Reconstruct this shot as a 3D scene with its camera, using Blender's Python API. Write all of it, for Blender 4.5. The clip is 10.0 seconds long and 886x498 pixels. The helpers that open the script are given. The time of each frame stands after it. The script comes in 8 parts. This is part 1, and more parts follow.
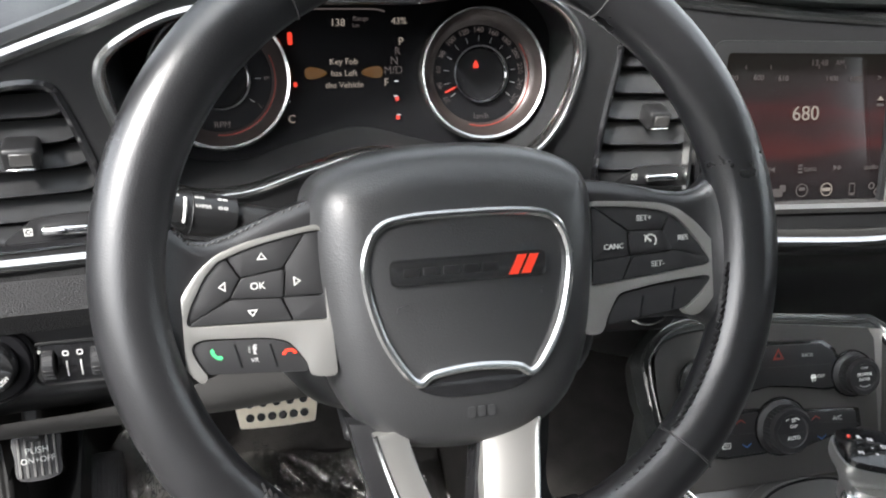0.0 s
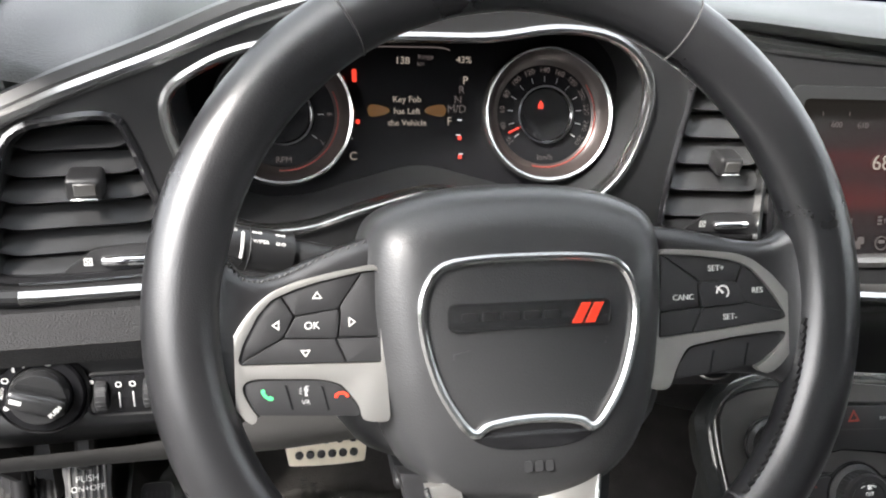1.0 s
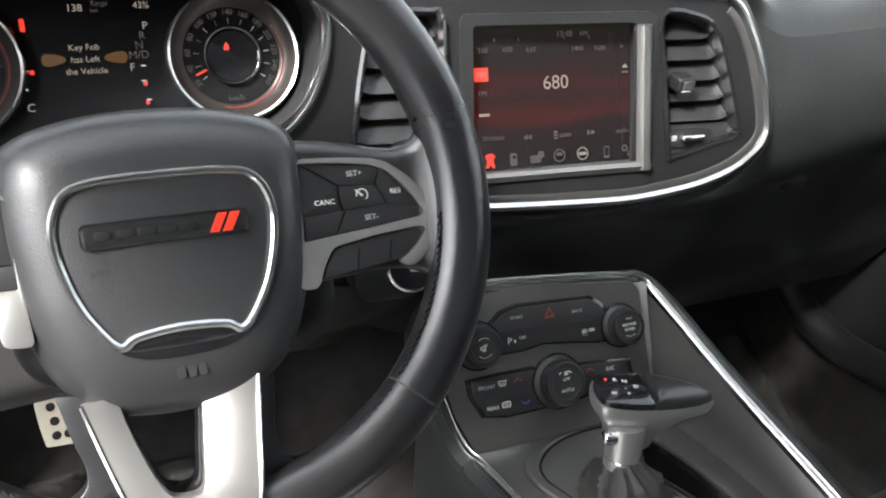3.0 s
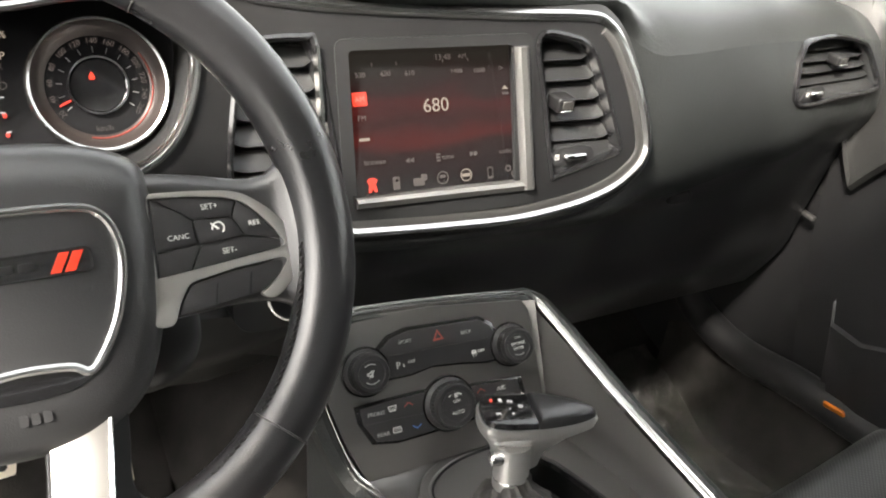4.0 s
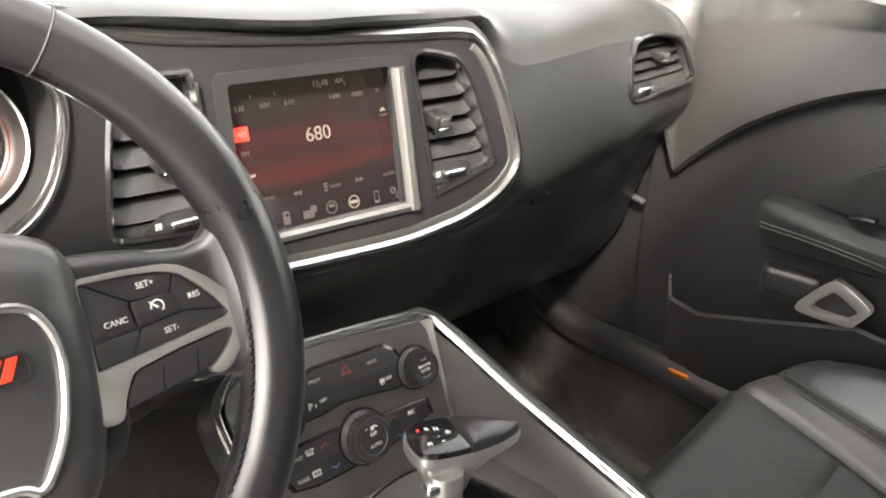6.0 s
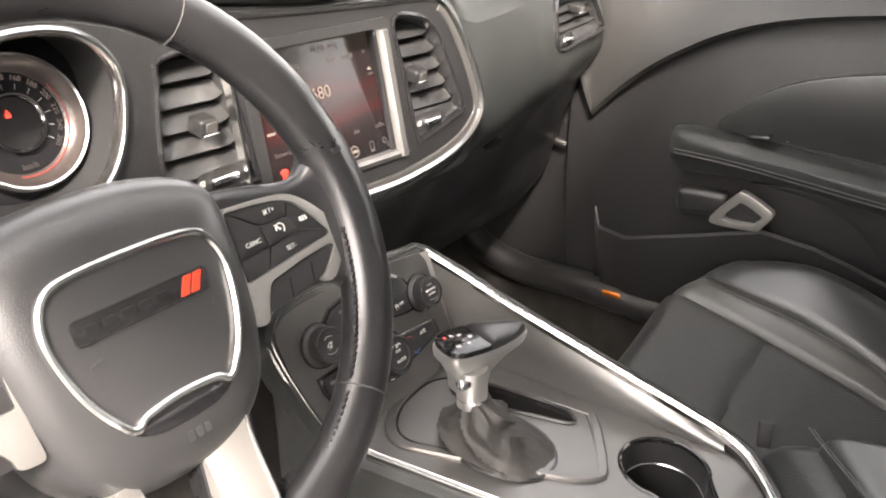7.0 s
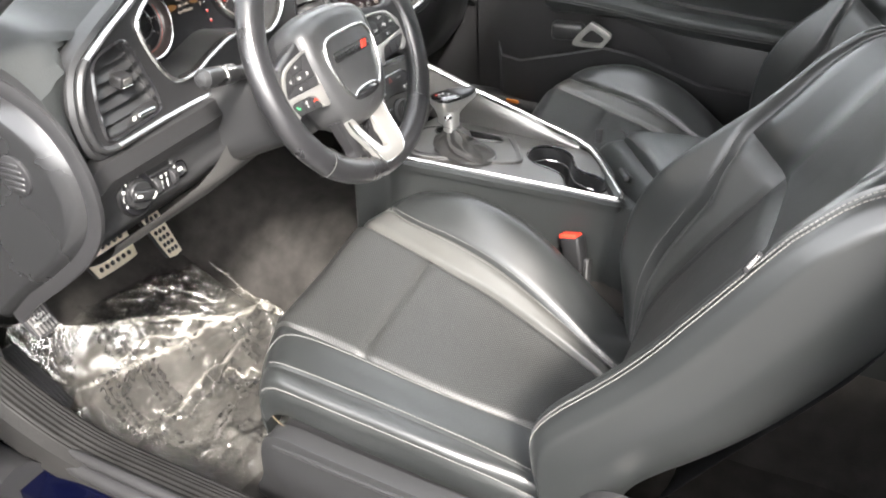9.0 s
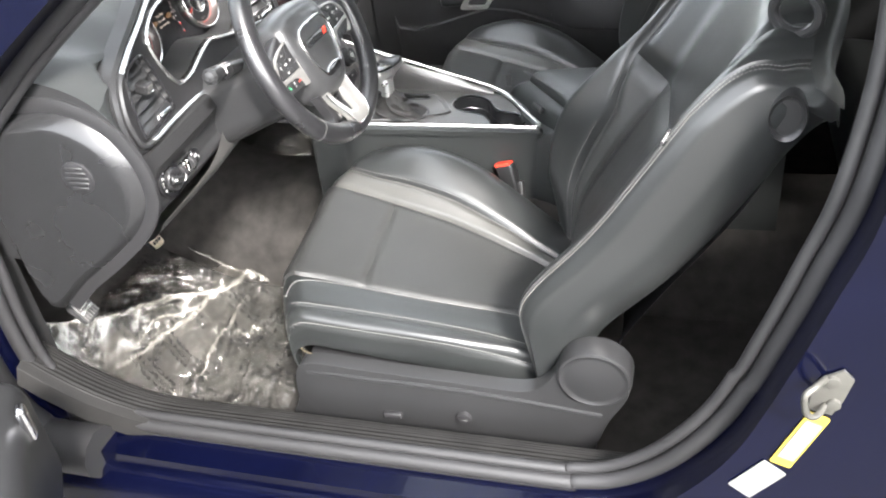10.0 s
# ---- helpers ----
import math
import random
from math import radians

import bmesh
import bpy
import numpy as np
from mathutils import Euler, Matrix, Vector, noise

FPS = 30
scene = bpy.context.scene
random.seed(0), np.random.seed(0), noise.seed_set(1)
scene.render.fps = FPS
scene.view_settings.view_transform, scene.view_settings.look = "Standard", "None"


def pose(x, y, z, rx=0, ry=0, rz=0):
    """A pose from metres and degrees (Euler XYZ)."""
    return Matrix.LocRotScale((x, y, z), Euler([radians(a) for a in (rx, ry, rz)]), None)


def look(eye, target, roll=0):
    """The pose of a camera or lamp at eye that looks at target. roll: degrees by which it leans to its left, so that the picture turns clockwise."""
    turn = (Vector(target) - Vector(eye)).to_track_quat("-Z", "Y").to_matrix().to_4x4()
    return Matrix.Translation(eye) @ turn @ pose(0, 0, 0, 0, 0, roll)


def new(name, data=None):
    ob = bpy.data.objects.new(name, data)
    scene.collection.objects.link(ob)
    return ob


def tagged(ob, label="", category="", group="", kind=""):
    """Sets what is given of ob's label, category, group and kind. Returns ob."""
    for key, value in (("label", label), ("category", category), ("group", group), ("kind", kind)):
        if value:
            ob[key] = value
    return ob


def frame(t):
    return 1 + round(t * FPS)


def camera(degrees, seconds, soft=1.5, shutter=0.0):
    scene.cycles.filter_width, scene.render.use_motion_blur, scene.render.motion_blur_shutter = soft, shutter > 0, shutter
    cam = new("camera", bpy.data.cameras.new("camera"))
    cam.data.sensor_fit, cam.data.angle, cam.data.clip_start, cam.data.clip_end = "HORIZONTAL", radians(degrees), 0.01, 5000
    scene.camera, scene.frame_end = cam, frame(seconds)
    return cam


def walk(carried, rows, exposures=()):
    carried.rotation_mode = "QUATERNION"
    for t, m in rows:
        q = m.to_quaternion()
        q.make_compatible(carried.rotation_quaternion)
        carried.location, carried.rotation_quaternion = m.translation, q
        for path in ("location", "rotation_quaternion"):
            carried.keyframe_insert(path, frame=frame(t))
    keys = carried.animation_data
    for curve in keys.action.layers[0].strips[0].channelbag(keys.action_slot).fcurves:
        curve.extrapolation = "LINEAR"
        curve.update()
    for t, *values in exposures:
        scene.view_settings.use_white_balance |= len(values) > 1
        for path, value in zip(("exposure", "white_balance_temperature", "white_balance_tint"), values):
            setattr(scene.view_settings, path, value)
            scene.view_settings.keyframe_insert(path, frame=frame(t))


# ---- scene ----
cam = camera(55.6, 10.0, 2.0)
PATH = [
    (0, (-0.496, -0.385, 1.0), (0.014, 1.361, 0.167), 2.6),
    (0.5, (-0.493, -0.36, 1.007), (-0.078, 1.444, 0.249), 2.5),
    (1, (-0.495, -0.37, 0.996), (-0.108, 1.441, 0.242), 2.8),
    (1.5, (-0.501, -0.396, 0.935), (-0.099, 1.361, 0.068), 1.6),
    (2, (-0.497, -0.413, 0.902), (-0.061, 1.29, -0.052), -1.1),
    (2.5, (-0.456, -0.426, 0.936), (0.119, 1.275, 0.056), -0.5),
    (3, (-0.411, -0.439, 0.977), (0.358, 1.231, 0.188), 1.8),
    (4.5, (-0.37, -0.452, 0.988), (0.635, 1.112, 0.249), 1.0),
    (5, (-0.374, -0.452, 0.999), (0.774, 1.013, 0.267), 1.1),
    (6.5, (-0.497, -0.354, 1.01), (0.884, 0.866, 0.233), 0.4),
    (7, (-0.594, -0.372, 1.013), (0.875, 0.713, 0.198), -1.3),
    (7.5, (-0.724, -0.452, 1.01), (0.75, 0.544, 0.095), -1.7),
    (8, (-0.886, -0.55, 1.072), (0.636, 0.375, 0.162), -0.3),
    (8.5, (-1.059, -0.599, 1.12), (0.428, 0.339, 0.168), -1.6),
    (9, (-1.305, -0.648, 1.187), (0.188, 0.155, 0.125), -1.8),
    (9.5, (-1.471, -0.683, 1.246), (0.038, 0.098, 0.19), -2.8),
    (10, (-1.623, -0.619, 1.285), (-0.058, -0.079, 0.164), -7.3),
]
walk(cam, [(t, look(eye, target, roll)) for t, eye, target, roll in PATH], [(0, 2.58, 6400, 10), (0.6, 2.84, 6500, 11), (1.2, 2.84, 6550, 11), (2, 2.82, 6500, 10), (3, 2.62, 6400, 9), (4.4, 3.3, 7200, 11), (5.1, 3.46, 7000, 11), (6.5, 3.44, 7400, 16), (7, 3.60, 7350, 17), (7.5, 3.66, 7300, 17), (8.1, 3.72, 6950, 14), (8.6, 3.66, 6750, 12), (9.5, 3.58, 6650, 11), (10, 3.57, 6500, 11)])

# ---- world and sun ----
world = bpy.data.worlds.new("world")
scene.world = world
world.use_nodes = True
wn = world.node_tree
sky = wn.nodes.new("ShaderNodeTexSky")
sky.sky_type = "NISHITA"
sky.sun_disc = False
sky.sun_elevation = radians(42)
sky.sun_rotation = radians(-127)
sky.air_density, sky.dust_density = 1.0, 2.0
haze = wn.nodes.new("ShaderNodeHueSaturation")
haze.inputs["Saturation"].default_value = 0.2
wn.links.new(sky.outputs[0], haze.inputs["Color"])
wn.links.new(haze.outputs[0], wn.nodes["Background"].inputs[0])
wn.nodes["Background"].inputs[1].default_value = 0.15

sun = new("sun", bpy.data.lights.new("sun", "SUN"))
sun.data.energy, sun.data.angle, sun.data.color = 1.7, radians(8.0), (1.0, 0.96, 0.91)
SUN_FROM = Vector((-1.0, -0.75, 1.10))
sun.matrix_world = look(SUN_FROM, (0, 0, 0))


# ---- materials ----
def material(name, base, rough=0.5, metal=0.0, bump=0.0, scale=400.0, spot=0.0, spot_scale=6.0, coat=0.0, kind="noise", spec=0.5, rough_var=0.08):
    """A surface with fine relief and broad, faint unevenness of colour and gloss."""
    m = bpy.data.materials.new(name)
    m.use_nodes = True
    nt = m.node_tree
    b = nt.nodes["Principled BSDF"]
    b.inputs["Metallic"].default_value = metal
    b.inputs["Coat Weight"].default_value = coat
    b.inputs["Coat Roughness"].default_value = 0.06
    b.inputs["Specular IOR Level"].default_value = spec
    co = nt.nodes.new("ShaderNodeTexCoord")
    big = nt.nodes.new("ShaderNodeTexNoise")
    big.inputs["Scale"].default_value, big.inputs["Detail"].default_value = spot_scale, 6.0
    nt.links.new(co.outputs["Object"], big.inputs["Vector"])
    mix = nt.nodes.new("ShaderNodeMix")
    mix.data_type = "RGBA"
    mix.inputs["A"].default_value = (*[c * (1 - spot) for c in base], 1)
    mix.inputs["B"].default_value = (*[min(1, c * (1 + spot)) for c in base], 1)
    nt.links.new(big.outputs["Fac"], mix.inputs["Factor"])
    nt.links.new(mix.outputs["Result"], b.inputs["Base Color"])
    mr = nt.nodes.new("ShaderNodeMapRange")
    mr.inputs["To Min"].default_value, mr.inputs["To Max"].default_value = max(0.02, rough - rough_var), min(1, rough + rough_var)
    nt.links.new(big.outputs["Fac"], mr.inputs["Value"])
    nt.links.new(mr.outputs["Result"], b.inputs["Roughness"])
    if bump > 0:
        bp = nt.nodes.new("ShaderNodeBump")
        bp.inputs["Strength"].default_value, bp.inputs["Distance"].default_value = bump, 0.0006
        if kind == "cells":
            tx = nt.nodes.new("ShaderNodeTexVoronoi")
            tx.inputs["Scale"].default_value = scale
            nt.links.new(tx.outputs["Distance"], bp.inputs["Height"])
        else:
            tx = nt.nodes.new("ShaderNodeTexNoise")
            tx.inputs["Scale"].default_value, tx.inputs["Detail"].default_value = scale, 3.0
            nt.links.new(tx.outputs["Fac"], bp.inputs["Height"])
        nt.links.new(co.outputs["Object"], tx.inputs["Vector"])
        nt.links.new(bp.outputs["Normal"], b.inputs["Normal"])
    return m


def glow(name, colour, strength):
    m = bpy.data.materials.new(name)
    m.use_nodes = True
    b = m.node_tree.nodes["Principled BSDF"]
    b.inputs["Base Color"].default_value = (0.01, 0.01, 0.01, 1)
    b.inputs["Emission Color"].default_value = (*colour, 1)
    b.inputs["Emission Strength"].default_value = strength
    return m


LEATHER = material("black_leather", (0.0165, 0.0179, 0.0180), 0.33, bump=0.12, scale=900, spot=0.25, kind="cells", spec=0.75)
LEATHER_RIM = material("wheel_leather", (0.0125, 0.0125, 0.0135), 0.30, bump=0.10, scale=1100, spot=0.35, spot_scale=14, kind="cells", spec=0.8, rough_var=0.11)
PAD = material("airbag_cover_vinyl", (0.029, 0.0295, 0.0305), 0.34, bump=0.15, scale=1100, spot=0.14, kind="cells", spec=0.6)
SOFT = material("soft_dash_vinyl", (0.0200, 0.0218, 0.0216), 0.42, bump=0.35, scale=520, spot=0.15, kind="cells", spec=0.36)
BAND = material("grained_dash_vinyl", (0.0125, 0.0125, 0.013), 0.58, bump=0.55, scale=820, spot=0.2, kind="cells", spec=0.25)
PLASTIC = material("black_plastic", (0.018, 0.0183, 0.019), 0.35, bump=0.12, scale=800, spot=0.12, spec=0.42)
CAPPL = material("semi_gloss_black_plastic", (0.015, 0.0153, 0.016), 0.26, bump=0.06, scale=900, spot=0.12, spec=0.6)
BEVEL = material("satin_gauge_bevel", (0.045, 0.037, 0.035), 0.34, metal=0.4, spot=0.1)
PANEL = material("charcoal_trim", (0.0135, 0.0135, 0.0142), 0.42, bump=0.06, scale=900, spot=0.15, metal=0.1, spec=0.4)
SATIN = material("satin_graphite_metal", (0.148, 0.145, 0.141), 0.33, metal=0.75, bump=0.05, scale=1400, spot=0.12)
GAITER = material("soft_gaiter_leather", (0.030, 0.0285, 0.027), 0.62, bump=0.25, scale=700, spot=0.3, kind="cells")
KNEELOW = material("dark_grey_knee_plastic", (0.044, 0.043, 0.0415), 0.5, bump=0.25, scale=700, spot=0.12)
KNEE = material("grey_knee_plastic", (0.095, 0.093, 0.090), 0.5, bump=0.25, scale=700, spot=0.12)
GLOSS = material("piano_black", (0.012, 0.012, 0.013), 0.10, spot=0.1, coat=0.5)
BUTTON = material("button_rubber", (0.019, 0.019, 0.020), 0.48, bump=0.08, scale=900, spot=0.1, spec=0.35)
MATT = material("matt_black_face", (0.006, 0.006, 0.007), 0.5, spot=0.2, spec=0.15)
DARK = material("deep_black_plastic", (0.012, 0.012, 0.013), 0.55, spot=0.2)
SILVER = material("satin_silver", (0.385, 0.38, 0.362), 0.32, metal=0.75, bump=0.03, scale=1500, spot=0.05)
# zinc darkened in its base colour to stand for the jamb's shade
ZINC = material("shade_dimmed_zinc", (0.10, 0.098, 0.088), 0.45, metal=0.6, spot=0.2, spot_scale=40)
CHROME = material("chrome", (0.86, 0.86, 0.87), 0.10, metal=1.0, spot=0.03, rough_var=0.03)
BRIGHT = material("satin_chrome", (0.66, 0.66, 0.65), 0.22, metal=1.0, spot=0.04, rough_var=0.06)
LEVER = material("polished_lever_metal", (0.50, 0.50, 0.49), 0.33, metal=0.85, spot=0.05)
KNURL = material("knurled_dark_metal", (0.25, 0.245, 0.24), 0.38, metal=0.9, bump=0.6, scale=900, spot=0.1, kind="cells")
# for the added ring that holds back light near the horizon
DISTANCE = material("added_backdrop", (0.17, 0.175, 0.16), 0.95, bump=0.5, scale=3, spot=0.5, spot_scale=0.6)
STEEL = material("brushed_pedal_steel", (0.72, 0.65, 0.52), 0.42, metal=0.7, bump=0.1, scale=500, spot=0.15, spot_scale=30)
RUBBER = material("black_rubber", (0.022, 0.022, 0.023), 0.6, bump=0.2, scale=500, spot=0.3)
SILLPL = material("scuffed_sill_plastic", (0.011, 0.0108, 0.0105), 0.55, bump=0.25, scale=260, spot=0.5, spot_scale=18, spec=0.12)
CARPET = material("charcoal_carpet", (0.025, 0.0235, 0.022), 0.95, bump=1.0, scale=420, spot=0.7, spot_scale=28, spec=0.1)
HEADLINER = material("grey_headliner", (0.38, 0.38, 0.37), 0.95, bump=0.4, scale=600, spot=0.05, spec=0.1)
GREYHIDE = material("grey_suede_leather", (0.050, 0.050, 0.047), 0.30, bump=0.3, scale=650, spot=0.18, kind="cells")
PAINT = material("dark_blue_paint", (0.0008, 0.0012, 0.0068), 0.24, metal=0.0, spot=0.35, spot_scale=9, coat=0.20, spec=0.2)
SEAL = material("door_seal_rubber", (0.015, 0.015, 0.0158), 0.5, bump=0.2, scale=300, spot=0.25)
WHITE = material("white_print", (0.58, 0.58, 0.56), 0.5, spot=0.03)
# white sticker stock, with the door jamb's shade put into its colour
LABEL = material("shade_dimmed_white_label", (0.125, 0.125, 0.123), 0.6, spot=0.15, spot_scale=60)
GREYINK = material("grey_print", (0.30, 0.30, 0.30), 0.5, spot=0.03)
REDARC = material("dull_red_print", (0.20, 0.028, 0.02), 0.5, spot=0.05)
REDINK = material("red_print", (0.75, 0.045, 0.02), 0.4, spot=0.05)
GREENINK = material("green_print", (0.05, 0.42, 0.16), 0.5, spot=0.05)
BLUEINK = material("blue_print", (0.05, 0.13, 0.34), 0.5, spot=0.05)
BUCKLERED = material("red_buckle_plastic", (0.72, 0.05, 0.025), 0.4, spot=0.08)
AMBER = material("amber_reflector", (0.55, 0.16, 0.02), 0.25, spot=0.1)
THREAD = material("pale_stitching", (0.13, 0.13, 0.125), 0.7, spot=0.1)
STITCH = material("dark_stitching", (0.055, 0.055, 0.054), 0.7, spot=0.2)
YELLOW = material("yellow_print", (0.30, 0.23, 0.03), 0.5, spot=0.05)
WIRE = material("tan_wire", (0.06, 0.048, 0.03), 0.6, spot=0.2)
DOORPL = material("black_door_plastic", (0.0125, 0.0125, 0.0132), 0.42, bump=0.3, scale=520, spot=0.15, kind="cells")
ROLL = material("grey_door_roll", (0.0165, 0.0165, 0.0162), 0.5, bump=0.3, scale=520, spot=0.1, kind="cells")
GROUND = material("worn_asphalt", (0.085, 0.083, 0.080), 0.9, bump=0.5, scale=60, spot=0.3, spot_scale=1.5)

SCREENLIT = glow("lit_warm_white", (0.85, 0.72, 0.60), 0.066)
DIMLIT = glow("lit_dim_grey", (0.55, 0.45, 0.42), 0.026)
REDLIT = glow("lit_red", (1.0, 0.06, 0.03), 0.17)
AMBERLIT = glow("lit_amber", (0.8, 0.36, 0.05), 0.020)
WHITELIT = glow("lit_white", (0.9, 0.92, 0.95), 0.13)


def perforated():
    """Black seat fabric with rows of small pale dots."""
    m = material("perforated_seat_fabric", (0.055, 0.054, 0.050), 0.44, spot=0.15)
    nt = m.node_tree
    b = nt.nodes["Principled BSDF"]
    co = nt.nodes.new("ShaderNodeTexCoord")
    mp = nt.nodes.new("ShaderNodeMapping")
    mp.inputs["Rotation"].default_value = (0, 0, radians(45))
    nt.links.new(co.outputs["Object"], mp.inputs["Vector"])
    vo = nt.nodes.new("ShaderNodeTexVoronoi")
    vo.voronoi_dimensions = "2D"
    vo.inputs["Scale"].default_value, vo.inputs["Randomness"].default_value = 300, 0.0
    nt.links.new(mp.outputs["Vector"], vo.inputs["Vector"])
    ramp = nt.nodes.new("ShaderNodeValToRGB")
    ramp.color_ramp.elements[0].position, ramp.color_ramp.elements[0].color = 0.22, (0.048, 0.050, 0.048, 1)
    ramp.color_ramp.elements[1].position, ramp.color_ramp.elements[1].color = 0.40, (0.007, 0.007, 0.007, 1)
    nt.links.new(vo.outputs["Distance"], ramp.inputs["Fac"])
    nt.links.new(ramp.outputs["Color"], b.inputs["Base Color"])
    bp = nt.nodes.new("ShaderNodeBump")
    bp.inputs["Strength"].default_value, bp.inputs["Distance"].default_value = 0.5, 0.0006
    nt.links.new(vo.outputs["Distance"], bp.inputs["Height"])
    nt.links.new(bp.outputs["Normal"], b.inputs["Normal"])
    return m


PERF = perforated()
GREYBACK = material("dark_grey_leather", (0.031, 0.032, 0.031), 0.36, bump=0.2, scale=700, spot=0.2, kind="cells", spec=0.6)


def clear_film(name, haze, rough, tint):
    """Thin clear polythene: mostly see-through, a little milky, glossy on its creases."""
    m = bpy.data.materials.new(name)
    m.use_nodes = True
    nt = m.node_tree
    out = nt.nodes["Material Output"]
    tr = nt.nodes.new("ShaderNodeBsdfTransparent")
    tr.inputs["Color"].default_value = (0.95, 0.95, 0.93, 1)
    gl = nt.nodes.new("ShaderNodeBsdfGlossy")
    gl.inputs["Roughness"].default_value = rough
    gl.inputs["Color"].default_value = (0.97, 0.95, 0.90, 1)
    df = nt.nodes.new("ShaderNodeBsdfDiffuse")
    df.inputs["Color"].default_value = (*tint, 1)
    co = nt.nodes.new("ShaderNodeTexCoord")
    n1 = nt.nodes.new("ShaderNodeTexNoise")
    n1.inputs["Scale"].default_value, n1.inputs["Detail"].default_value = 140, 3
    nt.links.new(co.outputs["Object"], n1.inputs["Vector"])
    bp = nt.nodes.new("ShaderNodeBump")
    bp.inputs["Strength"].default_value, bp.inputs["Distance"].default_value = 0.15, 0.0008
    nt.links.new(n1.outputs["Fac"], bp.inputs["Height"])
    nt.links.new(bp.outputs["Normal"], gl.inputs["Normal"])
    n2 = nt.nodes.new("ShaderNodeTexNoise")
    n2.inputs["Scale"].default_value, n2.inputs["Detail"].default_value, n2.inputs["Distortion"].default_value = 9, 9, 1.0
    nt.links.new(co.outputs["Object"], n2.inputs["Vector"])
    mr = nt.nodes.new("ShaderNodeMapRange")
    mr.inputs["From Min"].default_value, mr.inputs["From Max"].default_value = 0.45, 0.70
    mr.inputs["To Min"].default_value, mr.inputs["To Max"].default_value = haze * 0.65, haze * 1.9
    nt.links.new(n2.outputs["Fac"], mr.inputs["Value"])
    m1 = nt.nodes.new("ShaderNodeMixShader")
    nt.links.new(mr.outputs["Result"], m1.inputs[0])
    nt.links.new(tr.outputs[0], m1.inputs[1])
    nt.links.new(df.outputs[0], m1.inputs[2])
    fr = nt.nodes.new("ShaderNodeFresnel")
    fr.inputs["IOR"].default_value = 1.5
    nt.links.new(bp.outputs["Normal"], fr.inputs["Normal"])
    ad = nt.nodes.new("ShaderNodeMath")
    ad.operation, ad.use_clamp = "MULTIPLY_ADD", True
    ad.inputs[1].default_value, ad.inputs[2].default_value = 1.3, 0.03
    nt.links.new(fr.outputs[0], ad.inputs[0])
    m2 = nt.nodes.new("ShaderNodeMixShader")
    nt.links.new(ad.outputs[0], m2.inputs[0])
    nt.links.new(m1.outputs[0], m2.inputs[1])
    nt.links.new(gl.outputs[0], m2.inputs[2])
    nt.links.new(m2.outputs[0], out.inputs[0])
    return m


FILM = clear_film("clear_plastic_film", 0.054, 0.10, (0.75, 0.73, 0.68))
FOLDED = clear_film("folded_plastic_film", 0.15, 0.16, (0.85, 0.83, 0.76))


def glass(name, tint, rough=0.0):
    m = bpy.data.materials.new(name)
    m.use_nodes = True
    b = m.node_tree.nodes["Principled BSDF"]
    b.inputs["Base Color"].default_value = (*tint, 1)
    b.inputs["Roughness"].default_value = rough
    b.inputs["Transmission Weight"].default_value = 1.0
    b.inputs["IOR"].default_value = 1.45
    return m


GLASS = glass("window_glass", (0.93, 0.96, 0.95))
TINTED = glass("tinted_glass", (0.16, 0.17, 0.165))


# ---- mesh helpers ----
def part(name, bm, mat, parent=None, label="", smooth=True):
    me = bpy.data.meshes.new(name)
    bmesh.ops.recalc_face_normals(bm, faces=bm.faces)
    for f in bm.faces:
        f.smooth = smooth
    bm.to_mesh(me)
    bm.free()
    me.materials.append(mat)
    ob = new(name, me)
    if smooth:
        me.set_sharp_from_angle(angle=radians(38))
    if parent is not None:
        ob.parent = parent
    if label:
        ob["label"] = label
    return ob


def thing(name, label, category, group="", kind="", at=None):
    ob = new(name)
    ob.empty_display_size = 0.05
    if at is not None:
        ob.matrix_world = at
    return tagged(ob, label, category, group, kind)


def catmull(pts, n=8, closed=False):
    pts = [Vector(p) for p in pts]
    out, m = [], len(pts)
    for i in range(m if closed else m - 1):
        a, b, c, d = (pts[(i + k) % m] if closed else pts[min(max(i + k, 0), m - 1)] for k in (-1, 0, 1, 2))
        for j in range(n):
            t = j / n
            out.append(0.5 * ((2 * b) + (c - a) * t + (2 * a - 5 * b + 4 * c - d) * t * t + (3 * b - a - 3 * c + d) * t ** 3))
    if not closed:
        out.append(pts[-1])
    return out


def ring_loft(rings, closed=True, caps=True):
    bm = bmesh.new()
    vs = [[bm.verts.new(p) for p in r] for r in rings]
    k = len(rings[0])
    for a, b in zip(vs, vs[1:]):
        for i in range(k if closed else k - 1):
            j = (i + 1) % k
            bm.faces.new((a[i], a[j], b[j], b[i]))
    if caps and closed:
        bm.faces.new(vs[0])
        bm.faces.new(vs[-1])
    return bm


def grid(f, nu, nv, u0=0.0, u1=1.0, v0=0.0, v1=1.0):
    bm = bmesh.new()
    vs = [[bm.verts.new(f(u0 + (u1 - u0) * i / nu, v0 + (v1 - v0) * j / nv)) for j in range(nv + 1)] for i in range(nu + 1)]
    for i in range(nu):
        for j in range(nv):
            bm.faces.new((vs[i][j], vs[i + 1][j], vs[i + 1][j + 1], vs[i][j + 1]))
    return bm


